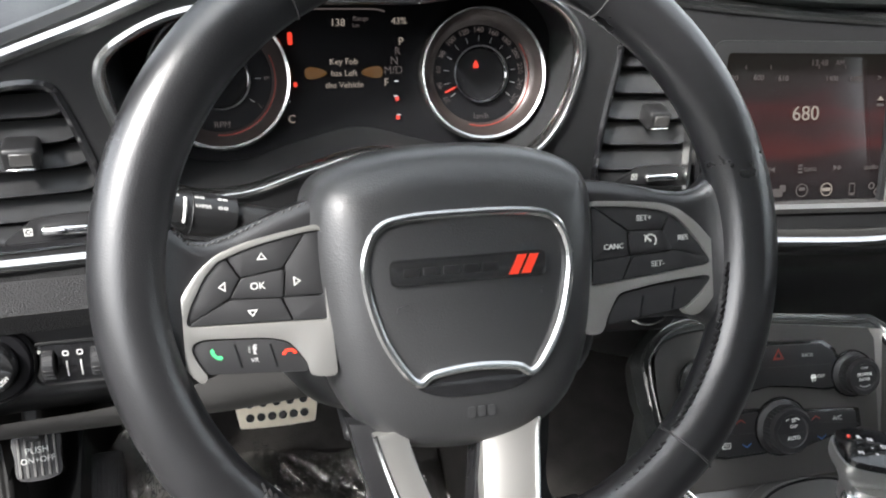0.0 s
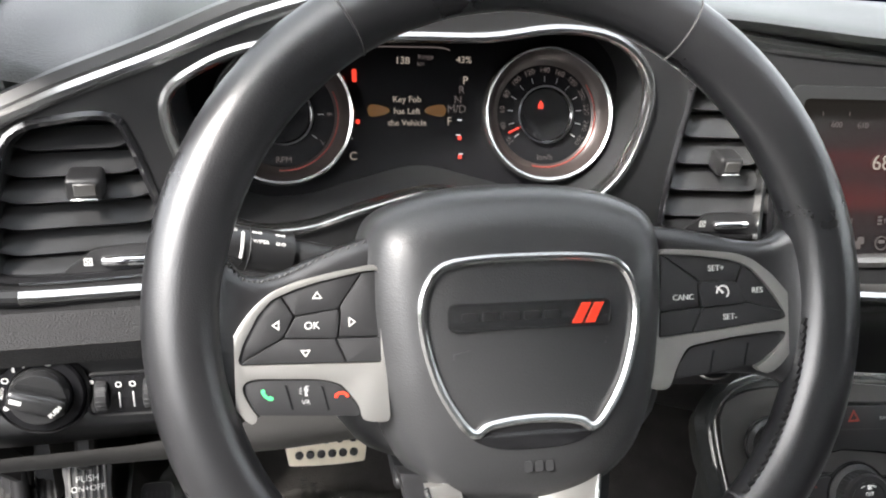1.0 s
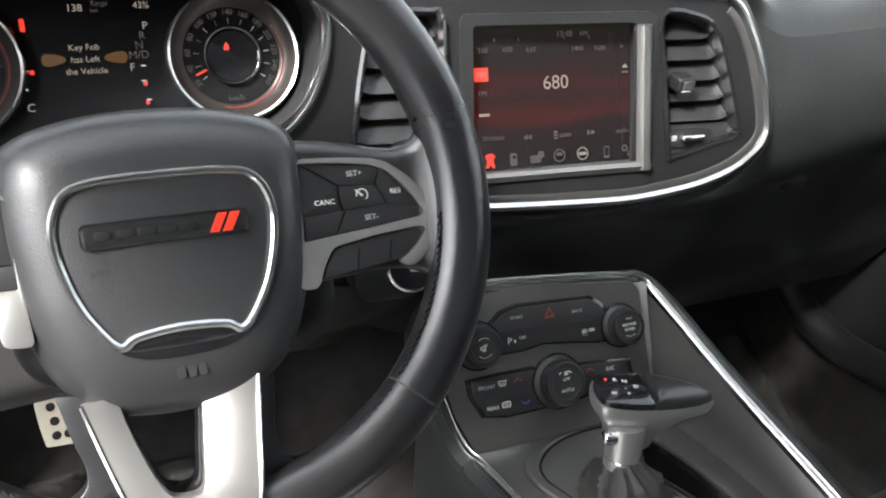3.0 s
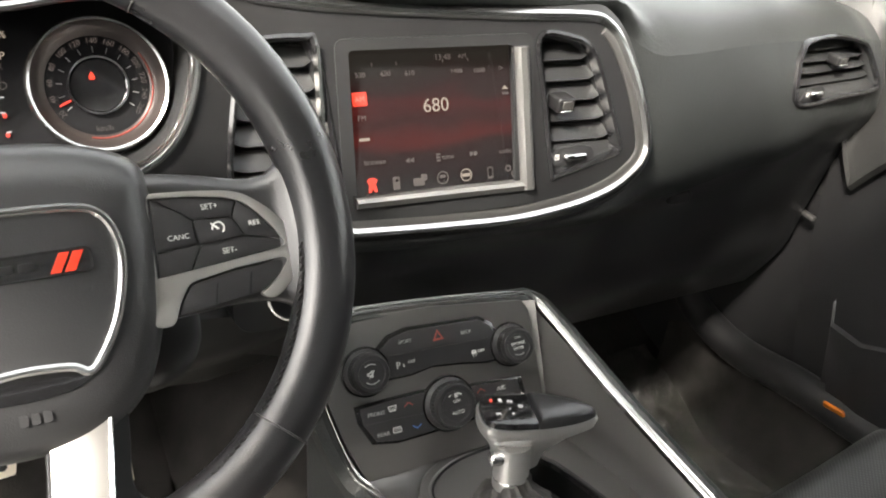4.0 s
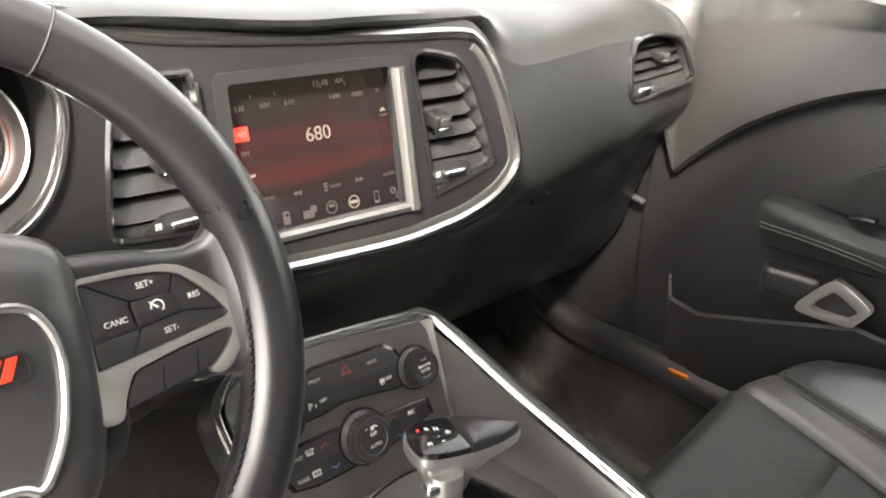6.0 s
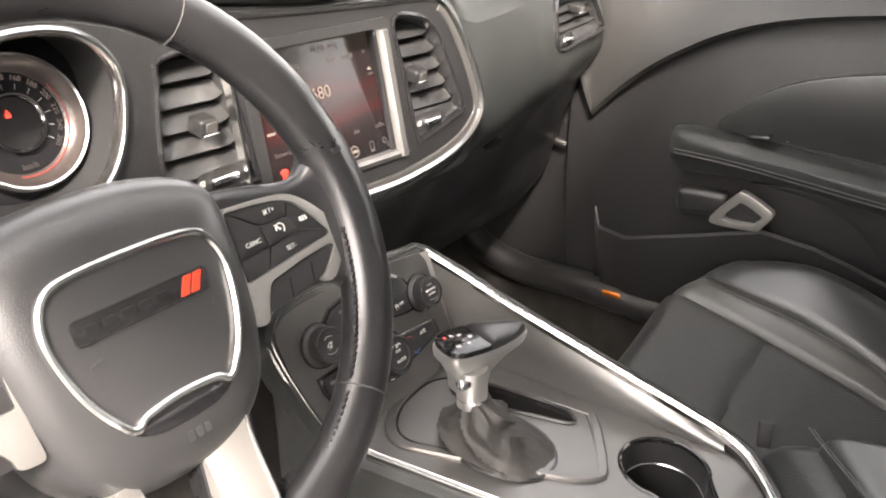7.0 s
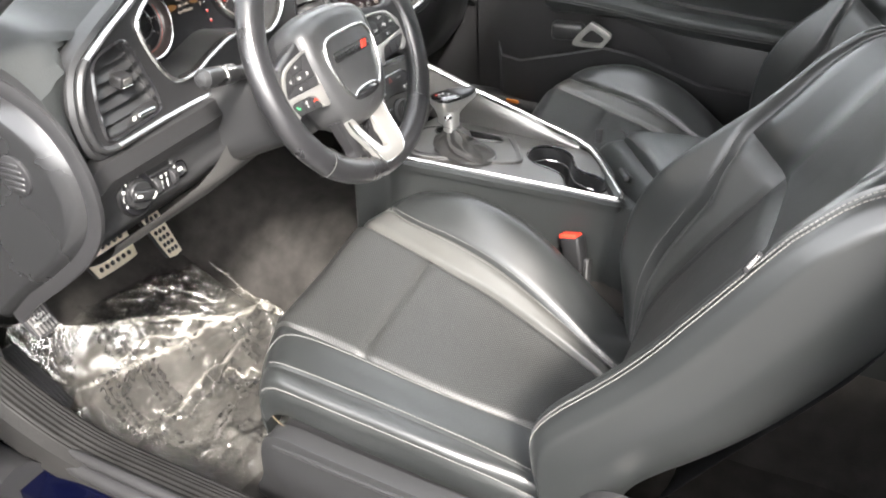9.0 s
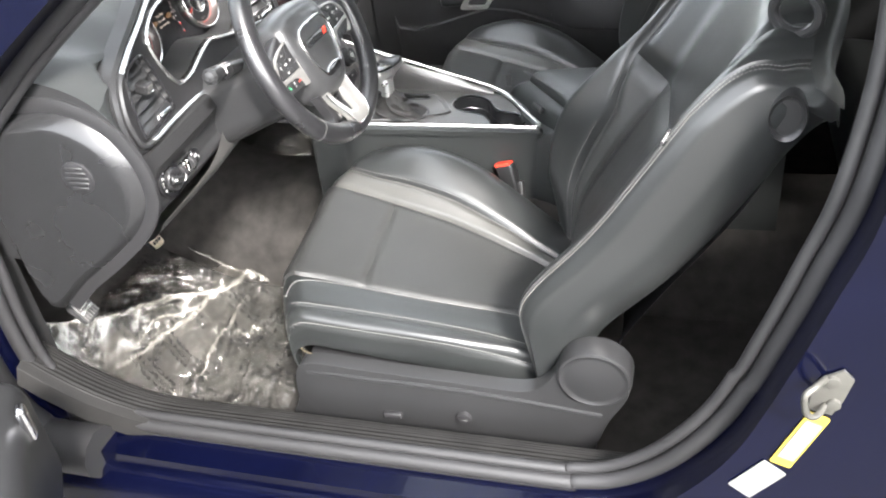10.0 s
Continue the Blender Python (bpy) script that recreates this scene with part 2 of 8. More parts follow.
def sweep(pts, section, up=(0, 0, 1), closed=False):
    """A strip whose section (sideways, upwards) follows the points."""
    pts = [Vector(p) for p in pts]
    n, rings = len(pts), []
    for i, p in enumerate(pts):
        a = pts[(i - 1) % n] if closed or i else pts[0]
        b = pts[(i + 1) % n] if closed or i < n - 1 else pts[-1]
        d = (b - a).normalized()
        side = d.cross(Vector(up))
        side = side.normalized() if side.length > 1e-6 else Vector((1, 0, 0))
        u = side.cross(d).normalized()
        rings.append([p + side * s + u * w for s, w in section])
    if closed:
        rings.append(rings[0])
        bm = ring_loft(rings, True, False)
        bmesh.ops.remove_doubles(bm, verts=bm.verts, dist=1e-6)
        return bm
    return ring_loft(rings)


def circle(r, k=10, sx=1.0, sy=1.0):
    return [(r * sx * math.cos(2 * math.pi * i / k), r * sy * math.sin(2 * math.pi * i / k)) for i in range(k)]


def tube(pts, r, closed=False, k=10, up=(0, 0, 1)):
    return sweep(pts, circle(r, k), up, closed)


def rbox(sx, sy, sz, r=0.003, seg=2, m=None):
    bm = bmesh.new()
    bmesh.ops.create_cube(bm, size=1.0, matrix=Matrix.Diagonal((sx, sy, sz, 1)))
    if r > 0:
        bmesh.ops.bevel(bm, geom=bm.edges, offset=min(r, 0.49 * min(sx, sy, sz)), segments=seg, profile=0.5, affect="EDGES")
    if m is not None:
        bmesh.ops.transform(bm, matrix=m, verts=bm.verts)
    return bm


def plate(outline, thick, holes=(), m=None, bevel=0.0, fold=None):
    """A flat plate in local x and y, from z = 0 up to thick, with holes; fold maps each finished point."""
    bm = bmesh.new()
    for loop in (outline, *holes):
        vs = [bm.verts.new((p[0], p[1], 0)) for p in loop]
        for a, b in zip(vs, vs[1:] + vs[:1]):
            bm.edges.new((a, b))
    bmesh.ops.triangle_fill(bm, use_beauty=True, use_dissolve=False, edges=bm.edges)
    if fold is not None:
        long = [e for e in bm.edges if e.calc_length() > 0.03 and len(e.link_faces) == 2]
        bmesh.ops.subdivide_edges(bm, edges=long, cuts=2)
        bmesh.ops.triangulate(bm, faces=bm.faces)
    r = bmesh.ops.extrude_face_region(bm, geom=bm.faces[:])
    top = [v for v in r["geom"] if isinstance(v, bmesh.types.BMVert)]
    bmesh.ops.translate(bm, verts=top, vec=(0, 0, thick))
    if bevel > 0:
        inside = set(top)
        rim = [e for e in bm.edges if e.verts[0] in inside and e.verts[1] in inside and any(not all(v in inside for v in f.verts) for f in e.link_faces)]
        bmesh.ops.bevel(bm, geom=rim, offset=bevel, segments=2, profile=0.5, affect="EDGES", clamp_overlap=True)
    if fold is not None:
        for v in bm.verts:
            v.co = fold(v.co)
    if m is not None:
        bmesh.ops.transform(bm, matrix=m, verts=bm.verts)
    return bm


def disc(r, thick, k=32, m=None, bevel=0.0):
    return plate([(r * math.cos(2 * math.pi * i / k), r * math.sin(2 * math.pi * i / k)) for i in range(k)], thick, (), m, bevel)


def lathe(profile, k=32, m=None, caps=True):
    """Turns (radius, height) round local z."""
    rings = [[(max(r, 1e-4) * math.cos(2 * math.pi * i / k), max(r, 1e-4) * math.sin(2 * math.pi * i / k), h) for i in range(k)] for r, h in profile]
    bm = ring_loft(rings, True, caps)
    if m is not None:
        bmesh.ops.transform(bm, matrix=m, verts=bm.verts)
    return bm


def rounded(w, h, r, n=4, cx=0.0, cy=0.0):
    out = []
    for qx, qy, a0 in ((1, 1, 0), (-1, 1, 90), (-1, -1, 180), (1, -1, 270)):
        for i in range(n + 1):
            a = radians(a0 + 90 * i / n)
            out.append((cx + qx * (w / 2 - r) + r * math.cos(a), cy + qy * (h / 2 - r) + r * math.sin(a)))
    return out


def words(text, size, m, mat, parent, name="lettering", thick=0.0002):
    """Printed words, centred at the pose m, facing its z."""
    cu = bpy.data.curves.new("words", "FONT")
    cu.body, cu.size, cu.align_x, cu.align_y, cu.extrude = text, size, "CENTER", "CENTER", thick
    cu.resolution_u = 3
    tmp = bpy.data.objects.new("words", cu)
    scene.collection.objects.link(tmp)
    me = bpy.data.meshes.new_from_object(tmp.evaluated_get(bpy.context.evaluated_depsgraph_get()))
    bpy.data.objects.remove(tmp)
    bpy.data.curves.remove(cu)
    me.transform(m)
    me.materials.clear()
    me.materials.append(mat)
    ob = new(name, me)
    ob.parent = parent
    return ob


def lerp_table(table, x):
    for (x0, a), (x1, b) in zip(table, table[1:]):
        if x <= x1:
            t = min(max((x - x0) / (x1 - x0), 0), 1)
            t = t * t * (3 - 2 * t)
            return [tuple(p + (q - p) * t for p, q in zip(u, v)) for u, v in zip(a, b)]
    return table[-1][1]


def lin(table, x):
    for (x0, a), (x1, b) in zip(table, table[1:]):
        if x <= x1:
            return a + (b - a) * min(max((x - x0) / (x1 - x0), 0), 1)
    return table[-1][1]


# ---- setting ----
def structure(name, bm, mat, label, category, smooth=True):
    return tagged(part(name, bm, mat, None, "", smooth), label, category, "", "structure")


# ground outside the car
structure("ground", rbox(120, 120, 0.1, 0, 1, pose(0, 0, -0.21)), GROUND, "worn dark asphalt yard under the car", "ground", False)


# hedge-high ring round the yard, added unseen to block low sky light
def hedge(u, v):
    a = 2 * math.pi * u
    r = 14 + 1.2 * noise.noise(Vector((math.cos(a) * 5, math.sin(a) * 5, v * 4)))
    return (r * math.cos(a), r * math.sin(a), -0.16 + 2.8 * v + (0.9 * noise.noise(Vector((math.cos(a) * 9, math.sin(a) * 9, 2))) if v > 0.9 else 0))


structure("backdrop", grid(hedge, 160, 10), DISTANCE, "dim ring added round the yard to cut low sky light", "hedge")

# carpeted floor: flat under the seats, rising to the toe board, with the tunnel in the middle
def floor_point(u, v):
    x = -0.70 + 1.40 * u
    y = -1.30 + 2.15 * v
    z = 0.135
    if y > 0.38:
        z += (y - 0.38) ** 1.25 * 0.62
    t = max(0.0, 1 - (abs(x) / 0.21) ** 3)
    z += 0.20 * t * min(1.0, max(0.0, (0.95 - y) / 0.4))
    z += 0.004 * noise.noise(Vector((x * 9, y * 9, 0)))
    return (x, y, z)


structure("floor", grid(floor_point, 60, 80), CARPET, "charcoal carpet covering the footwells and tunnel", "floor")


def toe_board(u, v):
    x = -0.72 + 1.44 * u
    return (x, 0.84 - 0.10 * v * v, 0.36 + 0.5 * v)


structure("wall_firewall", grid(toe_board, 8, 8), CARPET, "dark carpeted toe board behind the pedals", "wall")

# roof lining above, behind the windscreen
structure("ceiling", ring_loft([[(x, -0.20 - 1.9 * 0, 1.235 - 0.10 * (x / 0.7) ** 2), (x, -1.55, 1.22 - 0.10 * (x / 0.7) ** 2), (x, -1.55, 1.26 - 0.10 * (x / 0.7) ** 2), (x, -0.20, 1.275 - 0.10 * (x / 0.7) ** 2)] for x in [-0.66 + 0.12 * i for i in range(12)]]), HEADLINER, "grey woven headliner", "ceiling")

# bulkhead behind the rear seat closes the cabin
structure("wall_rear", rbox(1.5, 0.04, 0.85, 0.01, 2, pose(0, -1.62, 0.55)), CARPET, "dark trim behind the rear seat", "wall")

# windscreen
wind = ring_loft([[(x, 0.80 - 0.10 * (x / 0.7) ** 2, 0.90), (x, -0.19 - 0.03 * (x / 0.7) ** 2, 1.245 - 0.10 * (x / 0.7) ** 2), (x, -0.187 - 0.03 * (x / 0.7) ** 2, 1.252 - 0.10 * (x / 0.7) ** 2), (x, 0.805 - 0.10 * (x / 0.7) ** 2, 0.906)] for x in [-0.68 + 0.136 * i for i in range(11)]])
ws = structure("window_windscreen", wind, GLASS, "clear curved windscreen glass", "windscreen")
ws.visible_shadow = False

# unseen rear and quarter glass, dark tint added to keep glare off the screen
rear_glass = structure("window_rear", ring_loft([[(x, -1.50, 1.205 - 0.10 * (x / 0.7) ** 2), (x, -1.66, 0.955), (x, -1.665, 0.958), (x, -1.505, 1.210 - 0.10 * (x / 0.7) ** 2)] for x in [-0.66 + 0.132 * i for i in range(11)]]), TINTED, "unseen rear window glass, tinted dark to hold back glare", "window")
rear_glass.visible_shadow = False
for sgn in (-1, 1):
    pane = structure("window_quarter", plate([(-0.93, 0.92), (-0.94, 1.13), (-1.15, 1.14), (-1.43, 1.03), (-1.41, 0.92)], 0.004, fold=lambda p, sgn=sgn: Vector((sgn * (0.800 + p.z - 0.16 * max(0.0, p.y - 0.80)), p.x, p.y))), TINTED, "unseen rear quarter glass, tinted dark to hold back glare", "window")
    pane.visible_shadow = False

# ---- car body: sides with door openings, pillars, sills ----
body = thing("body_shell", "dark blue painted coupe body shell with open driver's doorway", "car body")
OPENING = [(-0.14, 1.19), (0.05, 1.06), (0.27, 0.90), (0.42, 0.74), (0.455, 0.55), (0.455, 0.38), (0.41, 0.28), (0.33, 0.258), (-0.40, 0.258), (-0.50, 0.264), (-0.565, 0.284),
           (-0.636, 0.341), (-0.703, 0.442), (-0.754, 0.589), (-0.784, 0.692), (-0.810, 0.790), (-0.830, 0.95), (-0.815, 1.10), (-0.73, 1.195), (-0.45, 1.215)]
OUTLINE = [(1.30, -0.05), (1.35, 0.55), (1.25, 0.84), (0.70, 0.895), (0.42, 0.95), (0.1, 1.14), (-0.15, 1.24), (-0.5, 1.262), (-1.0, 1.24), (-1.7, 0.95), (-2.2, 0.90), (-2.25, 0.1), (-1.5, -0.05)]


def side_fold(sign, x_in):
    def fold(p):
        y, z, d = p.x, p.y, p.z
        lean = 0.16 * max(0.0, z - 0.80)
        return Vector((sign * (x_in + d - lean), y, z))
    return fold


QUARTER = [(-0.94, 0.93), (-0.95, 1.12), (-1.15, 1.13), (-1.42, 1.02), (-1.40, 0.93)]
op = [(p.x, p.y) for p in catmull([(a, b, 0) for a, b in OPENING], 9, True)]
part("side_panel", plate([(a, b) for a, b in OUTLINE], 0.06, [op, QUARTER], fold=side_fold(-1, 0.785)), PAINT, body, "dark blue glossy painted side with doorway")
part("side_panel", plate([(a, b) for a, b in OUTLINE], 0.06, [op, QUARTER], fold=side_fold(1, 0.785)), PAINT, body)
# lower rocker, rounded
for sgn in (-1, 1):
    rk = [[(sgn * (0.845 + a), y, z) for a, z in ((-0.03, 0.235), (0.012, 0.225), (0.035, 0.19), (0.040, 0.13), (0.028, 0.06), (-0.01, -0.02), (-0.05, -0.02), (-0.05, 0.235))] for y in (0.62, 0.3, 0.0, -0.3, -0.6, -0.9)]
    part("rocker_panel", ring_loft(rk), PAINT, body, "dark blue glossy rocker panel")
part("roof_skin", ring_loft([[(x, -0.22, 1.29 - 0.09 * (x / 0.7) ** 2), (x, -1.65, 1.25 - 0.10 * (x / 0.7) ** 2), (x, -1.65, 1.275 - 0.10 * (x / 0.7) ** 2), (x, -0.22, 1.315 - 0.09 * (x / 0.7) ** 2)] for x in [-0.70 + 0.14 * i for i in range(11)]]), PAINT, body)
part("rear_deck", rbox(1.5, 0.9, 0.03, 0.01, 2, pose(0, -1.9, 0.93)), PAINT, body)
part("bonnet", rbox(1.5, 1.4, 0.03, 0.02, 2, pose(0, 1.52, 0.86, -3)), PAINT, body)

# windscreen pillar trim, inside and outside
for sgn in (-1, 1):
    pil = catmull([(sgn * 0.765, 0.62, 0.86), (sgn * 0.745, 0.30, 0.965), (sgn * 0.715, 0.0, 1.115), (sgn * 0.68, -0.20, 1.205)], 6)
    part("pillar_trim", sweep(pil, [(-0.028, -0.03), (0.028, -0.03), (0.034, 0.0), (0.024, 0.03), (-0.024, 0.03), (-0.034, 0.0)]), KNEE, body, "grey windscreen pillar trim")
    part("roof_rail", sweep([(sgn * 0.68, -0.20, 1.205), (sgn * 0.675, -0.6, 1.225), (sgn * 0.68, -1.0, 1.20), (sgn * 0.70, -1.5, 1.05)], [(-0.03, -0.03), (0.03, -0.03), (0.03, 0.03), (-0.03, 0.03)]), KNEE, body)


# doorway weather seal
seal_pts = [(-0.782 + 0.16 * max(0, z - 0.80), y * 0.985 - 0.004, z + (0.008 if z < 0.5 else -0.004)) for y, z in op]
part("door_seal", tube(seal_pts, 0.0125, True, 12, (1, 0, 0)), SEAL, body, "black rubber doorway seal")
lip_pts = [(x + 0.012, -0.17 + (y + 0.17) * 0.968, 0.70 + (z - 0.70) * 0.968) for x, y, z in seal_pts]
part("seal_lip", tube(lip_pts, 0.009, True, 12, (1, 0, 0)), SEAL, body, "second lip of the doorway seal")
front_run = [(-0.842, y + 0.036, z - 0.004) for y, z in op if y > 0.24 and z < 0.84]
part("pillar_seal", tube(front_run, 0.046, False, 10, (1, 0, 0)), SEAL, body, "wide black rubber seal on the hinge pillar")
seal_in = [(-0.755 + 0.16 * max(0, z - 0.80), -0.17 + (y + 0.17) * 0.955, 0.70 + (z - 0.70) * 0.955) for y, z in op]
inner_trim = ring_loft([seal_pts + seal_pts[:1], [(a + 0.012, b, c) for a, b, c in [(p[0] * 0.5 + q[0] * 0.5, p[1] * 0.5 + q[1] * 0.5, p[2] * 0.5 + q[2] * 0.5) for p, q in zip(seal_pts, seal_in)]] + [((seal_pts[0][0] + seal_in[0][0]) / 2 + 0.012, (seal_pts[0][1] + seal_in[0][1]) / 2, (seal_pts[0][2] + seal_in[0][2]) / 2)], seal_in + seal_in[:1]], False, False)
part("doorway_trim", inner_trim, PLASTIC, body, "black plastic doorway edge trim")

# ribbed sill plate between doorway and carpet
for sgn in (-1, 1):
    def sill_pt(u, v, sgn=sgn):
        y = 0.445 - 1.005 * u
        prof = [(0.800, 0.245), (0.786, 0.272), (0.765, 0.279), (0.735, 0.276), (0.712, 0.268), (0.700, 0.235), (0.694, 0.13)]
        i = min(int(v * 6), 5)
        f = v * 6 - i
        x = prof[i][0] + (prof[i + 1][0] - prof[i][0]) * f
        z = prof[i][1] + (prof[i + 1][1] - prof[i][1]) * f
        if 0.28 < v < 0.72:
            z += 0.0009 * math.sin(v * 130)
        front = max(0.0, (y - 0.20) / 0.16)
        return (sgn * (x + 0.01 * front ** 2), y, z + 0.05 * front ** 2.2)
    part("sill_plate", grid(sill_pt, 30, 90), SILLPL, body, "scuffed black ribbed plastic sill plate")
# kick panels ahead of the doorways
for sgn in (-1, 1):
    kp = grid(lambda u, v, sgn=sgn: (sgn * (0.735 - 0.05 * math.sin(math.pi * min(1, u)) * 0.4 - 0.03 * u), (0.245 if sgn > 0 else 0.425) + (0.62 if sgn > 0 else 0.44) * u, 0.14 + 0.60 * v + 0.06 * u * (1 - v)), 10, 8)
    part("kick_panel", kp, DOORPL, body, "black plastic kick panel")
# pillar behind the driver's doorway and dark rear quarter trim
for sgn in (-1, 1):
    qt = grid(lambda u, v, sgn=sgn: (sgn * (0.735 - 0.16 * max(0.0, v - 0.6)), -0.52 - 0.30 * min(1, v * 1.6) - 0.85 * u, 0.14 + 0.77 * v), 10, 12)
    part("quarter_trim", qt, PLASTIC, body, "black rear quarter trim")

# striker and jamb labels on the rear door jamb
st = part("striker", plate([(-0.016, -0.034), (0.012, -0.036), (0.018, -0.010), (0.020, 0.022), (0.006, 0.034), (-0.012, 0.018), (-0.018, -0.008)], 0.004, m=Matrix.Translation((-0.8465, -0.795, 0.566)) @ Euler((radians(90), 0, radians(-90))).to_matrix().to_4x4() @ pose(0, 0, 0, 0, 0, -8), bevel=0.001), ZINC, body, "zinc-plated door striker")
part("striker_loop", tube(catmull([(-0.850, -0.788, 0.585), (-0.872, -0.774, 0.590), (-0.880, -0.764, 0.582), (-0.880, -0.769, 0.556), (-0.872, -0.781, 0.546), (-0.850, -0.793, 0.545)], 5), 0.0042), ZINC, st)
for yy, zz in ((-0.795, 0.582), (-0.801, 0.548)):
    part("bolt", disc(0.008, 0.005, 12, pose(-0.850, yy, zz, 0, -90, 0), 0.001), ZINC, st)
lab = part("sticker", plate(rounded(0.066, 0.036, 0.003), 0.0012, m=pose(-0.8465, -0.732, 0.400, 0, 0, 0) @ Euler((radians(90), 0, radians(-90))).to_matrix().to_4x4() @ pose(0, 0, 0, 0, 0, 53)), LABEL, body, "white printed door jamb sticker")
lab2 = part("sticker", plate(rounded(0.098, 0.027, 0.003), 0.0012, m=pose(-0.8465, -0.773, 0.478) @ Euler((radians(90), 0, radians(-90))).to_matrix().to_4x4() @ pose(0, 0, 0, 0, 0, 69)), YELLOW, body, "yellow and white jamb sticker")
part("sticker_field", plate(rounded(0.070, 0.021, 0.002), 0.0012, m=pose(-0.848, -0.773, 0.478) @ Euler((radians(90), 0, radians(-90))).to_matrix().to_4x4() @ pose(0, 0, 0, 0, 0, 69)), LABEL, lab2)
for k in range(4):
    part("print_bar", plate(rounded(0.052 - 0.008 * (k % 2), 0.003, 0.001), 0.0008, m=pose(-0.8478, -0.732, 0.400) @ Euler((radians(90), 0, radians(-90))).to_matrix().to_4x4() @ pose(0, 0, 0, 0, 0, 53) @ pose(0, 0.012 - 0.008 * k, 0)), GREYINK, lab)

# side window glass of the passenger side
pg = structure("window_passenger", ring_loft([[(0.735 - 0.16 * max(0, z - 0.8), y, z), (0.739 - 0.16 * max(0, z - 0.8), y, z)][::1] + [(0.739 - 0.16 * max(0, z2 - 0.8), y, z2), (0.735 - 0.16 * max(0, z2 - 0.8), y, z2)] for y, z, z2 in [(0.30, 0.83, 0.90), (0.10, 0.83, 1.03), (-0.10, 0.83, 1.15), (-0.40, 0.83, 1.20), (-0.70, 0.83, 1.19)]]), GLASS, "clear passenger side window", "window")
pg.visible_shadow = False


# ---- steering wheel ----
WHEEL = Matrix.Translation((-0.370, 0.0, 0.8065)) @ pose(0, 0, 0, 90 - 22, 0, 0)
sw = thing("steering_wheel", "black leather steering wheel with silver spokes and buttons", "steering wheel", at=WHEEL)

R0 = 0.1705


def rim_section(a):
    """Thicker grips at the sides; local radius grows outwards."""
    thick = 0.0165 + 0.0012 * abs(math.cos(a))
    return thick


def rim(a0, a1, n):
    rings = []
    for i in range(n + 1):
        a = a0 + (a1 - a0) * i / n
        r = rim_section(a)
        c = Vector((math.cos(a), math.sin(a), 0))
        flat = 0.006 * max(0.0, -math.sin(a)) ** 6
        rings.append([c * (R0 - flat + r * 1.05 * math.cos(t)) + Vector((0, 0, r * 0.92 * math.sin(t))) for t in [2 * math.pi * j / 18 for j in range(18)]])
    return ring_loft(rings, True, True)


SEAMS = [radians(d) for d in (58.4, 121.6, 223.2, 317)]
for a0, a1 in zip(SEAMS, SEAMS[1:] + [SEAMS[0] + 2 * math.pi]):
    part("rim_wrap", rim(a0 + 0.004, a1 - 0.004, 26), LEATHER_RIM, sw, "smooth black leather rim wrap")
for a in SEAMS:
    rr = rim_section(a) + 0.0004
    part("rim_seam", tube([Vector((math.cos(a), math.sin(a), 0)) * (R0 + rr * 1.05 * math.cos(t)) + Vector((0, 0, rr * 0.92 * math.sin(t))) for t in [2 * math.pi * j / 20 for j in range(20)]], 0.00045, True, 6, (math.cos(a + 1.57), math.sin(a + 1.57), 0)), STITCH, sw, "stitched seam round the rim")
# hand-stitching on the inside of the lower rim
for a0, a1 in ((319, 357), (222, 246), (294, 316)):
    bmst = bmesh.new()
    n = int((a1 - a0) / 1.6)
    for i in range(n):
        a = radians(a0 + (a1 - a0) * i / n)
        rr = rim_section(a)
        p = Vector((math.cos(a), math.sin(a), 0)) * (R0 - rr * 0.99) + Vector((0, 0, rr * 0.42))
        bmesh.ops.create_cube(bmst, size=1.0, matrix=Matrix.Translation(p) @ pose(0, 0, 0, 0, 0, math.degrees(a) + 65) @ Matrix.Diagonal((0.0042, 0.0013, 0.0020, 1)))
    tagged(part("stitching", bmst, BUTTON, sw, "black cross stitching"), kind="stuff")


def smooth2(pts, n=5):
    return [(p.x, p.y) for p in catmull([(a, b, 0) for a, b in pts], n, True)]


def mirrored(pts):
    return list(pts) + [(-x, y) for x, y in reversed(pts) if abs(x) > 1e-6]


PADHALF = [(0.0, 0.0665), (0.034, 0.0645), (0.064, 0.057), (0.079, 0.044), (0.0825, 0.015), (0.080, -0.020), (0.075, -0.049), (0.062, -0.079), (0.038, -0.0975), (0.0, -0.103)]
pad_line = [(p.x - 0.003, p.y) for p in catmull([(x, y, 0) for x, y in mirrored(PADHALF)], 6, True)]
rings = []
for s, h in ((1.0, -0.040), (1.0, -0.026), (0.992, -0.017), (0.972, -0.009), (0.935, -0.0015), (0.875, 0.0048), (0.785, 0.0094), (0.66, 0.0122), (0.4, 0.0136), (0.15, 0.0138)):
    rings.append([(x * s, -0.012 + (y + 0.012) * s, h) for x, y in pad_line])
part("airbag_cover", ring_loft(rings), PAD, sw, "charcoal grained airbag cover")
# shadow gap and hub behind
part("hub_shroud", ring_loft([[(x * 0.93, -0.012 + (y + 0.012) * 0.93, h) for x, y in pad_line] for h in (-0.060, -0.030)]), DARK, sw)

BADGE = [(0.0, 0.0275), (0.032, 0.0265), (0.047, 0.022), (0.0545, 0.008), (0.0545, -0.010), (0.048, -0.034), (0.037, -0.053), (0.030, -0.0585), (0.022, -0.0545), (0.0, -0.0525)]
badge_line = [(p.x - 0.002, p.y) for p in catmull([(x, y, 0) for x, y in mirrored(BADGE)], 6, True)]


def pad_h(x, y):
    s = max(abs(x) / 0.079, abs(y + 0.012) / 0.08)
    return 0.0138 - 0.005 * max(0.0, s - 0.2) ** 2


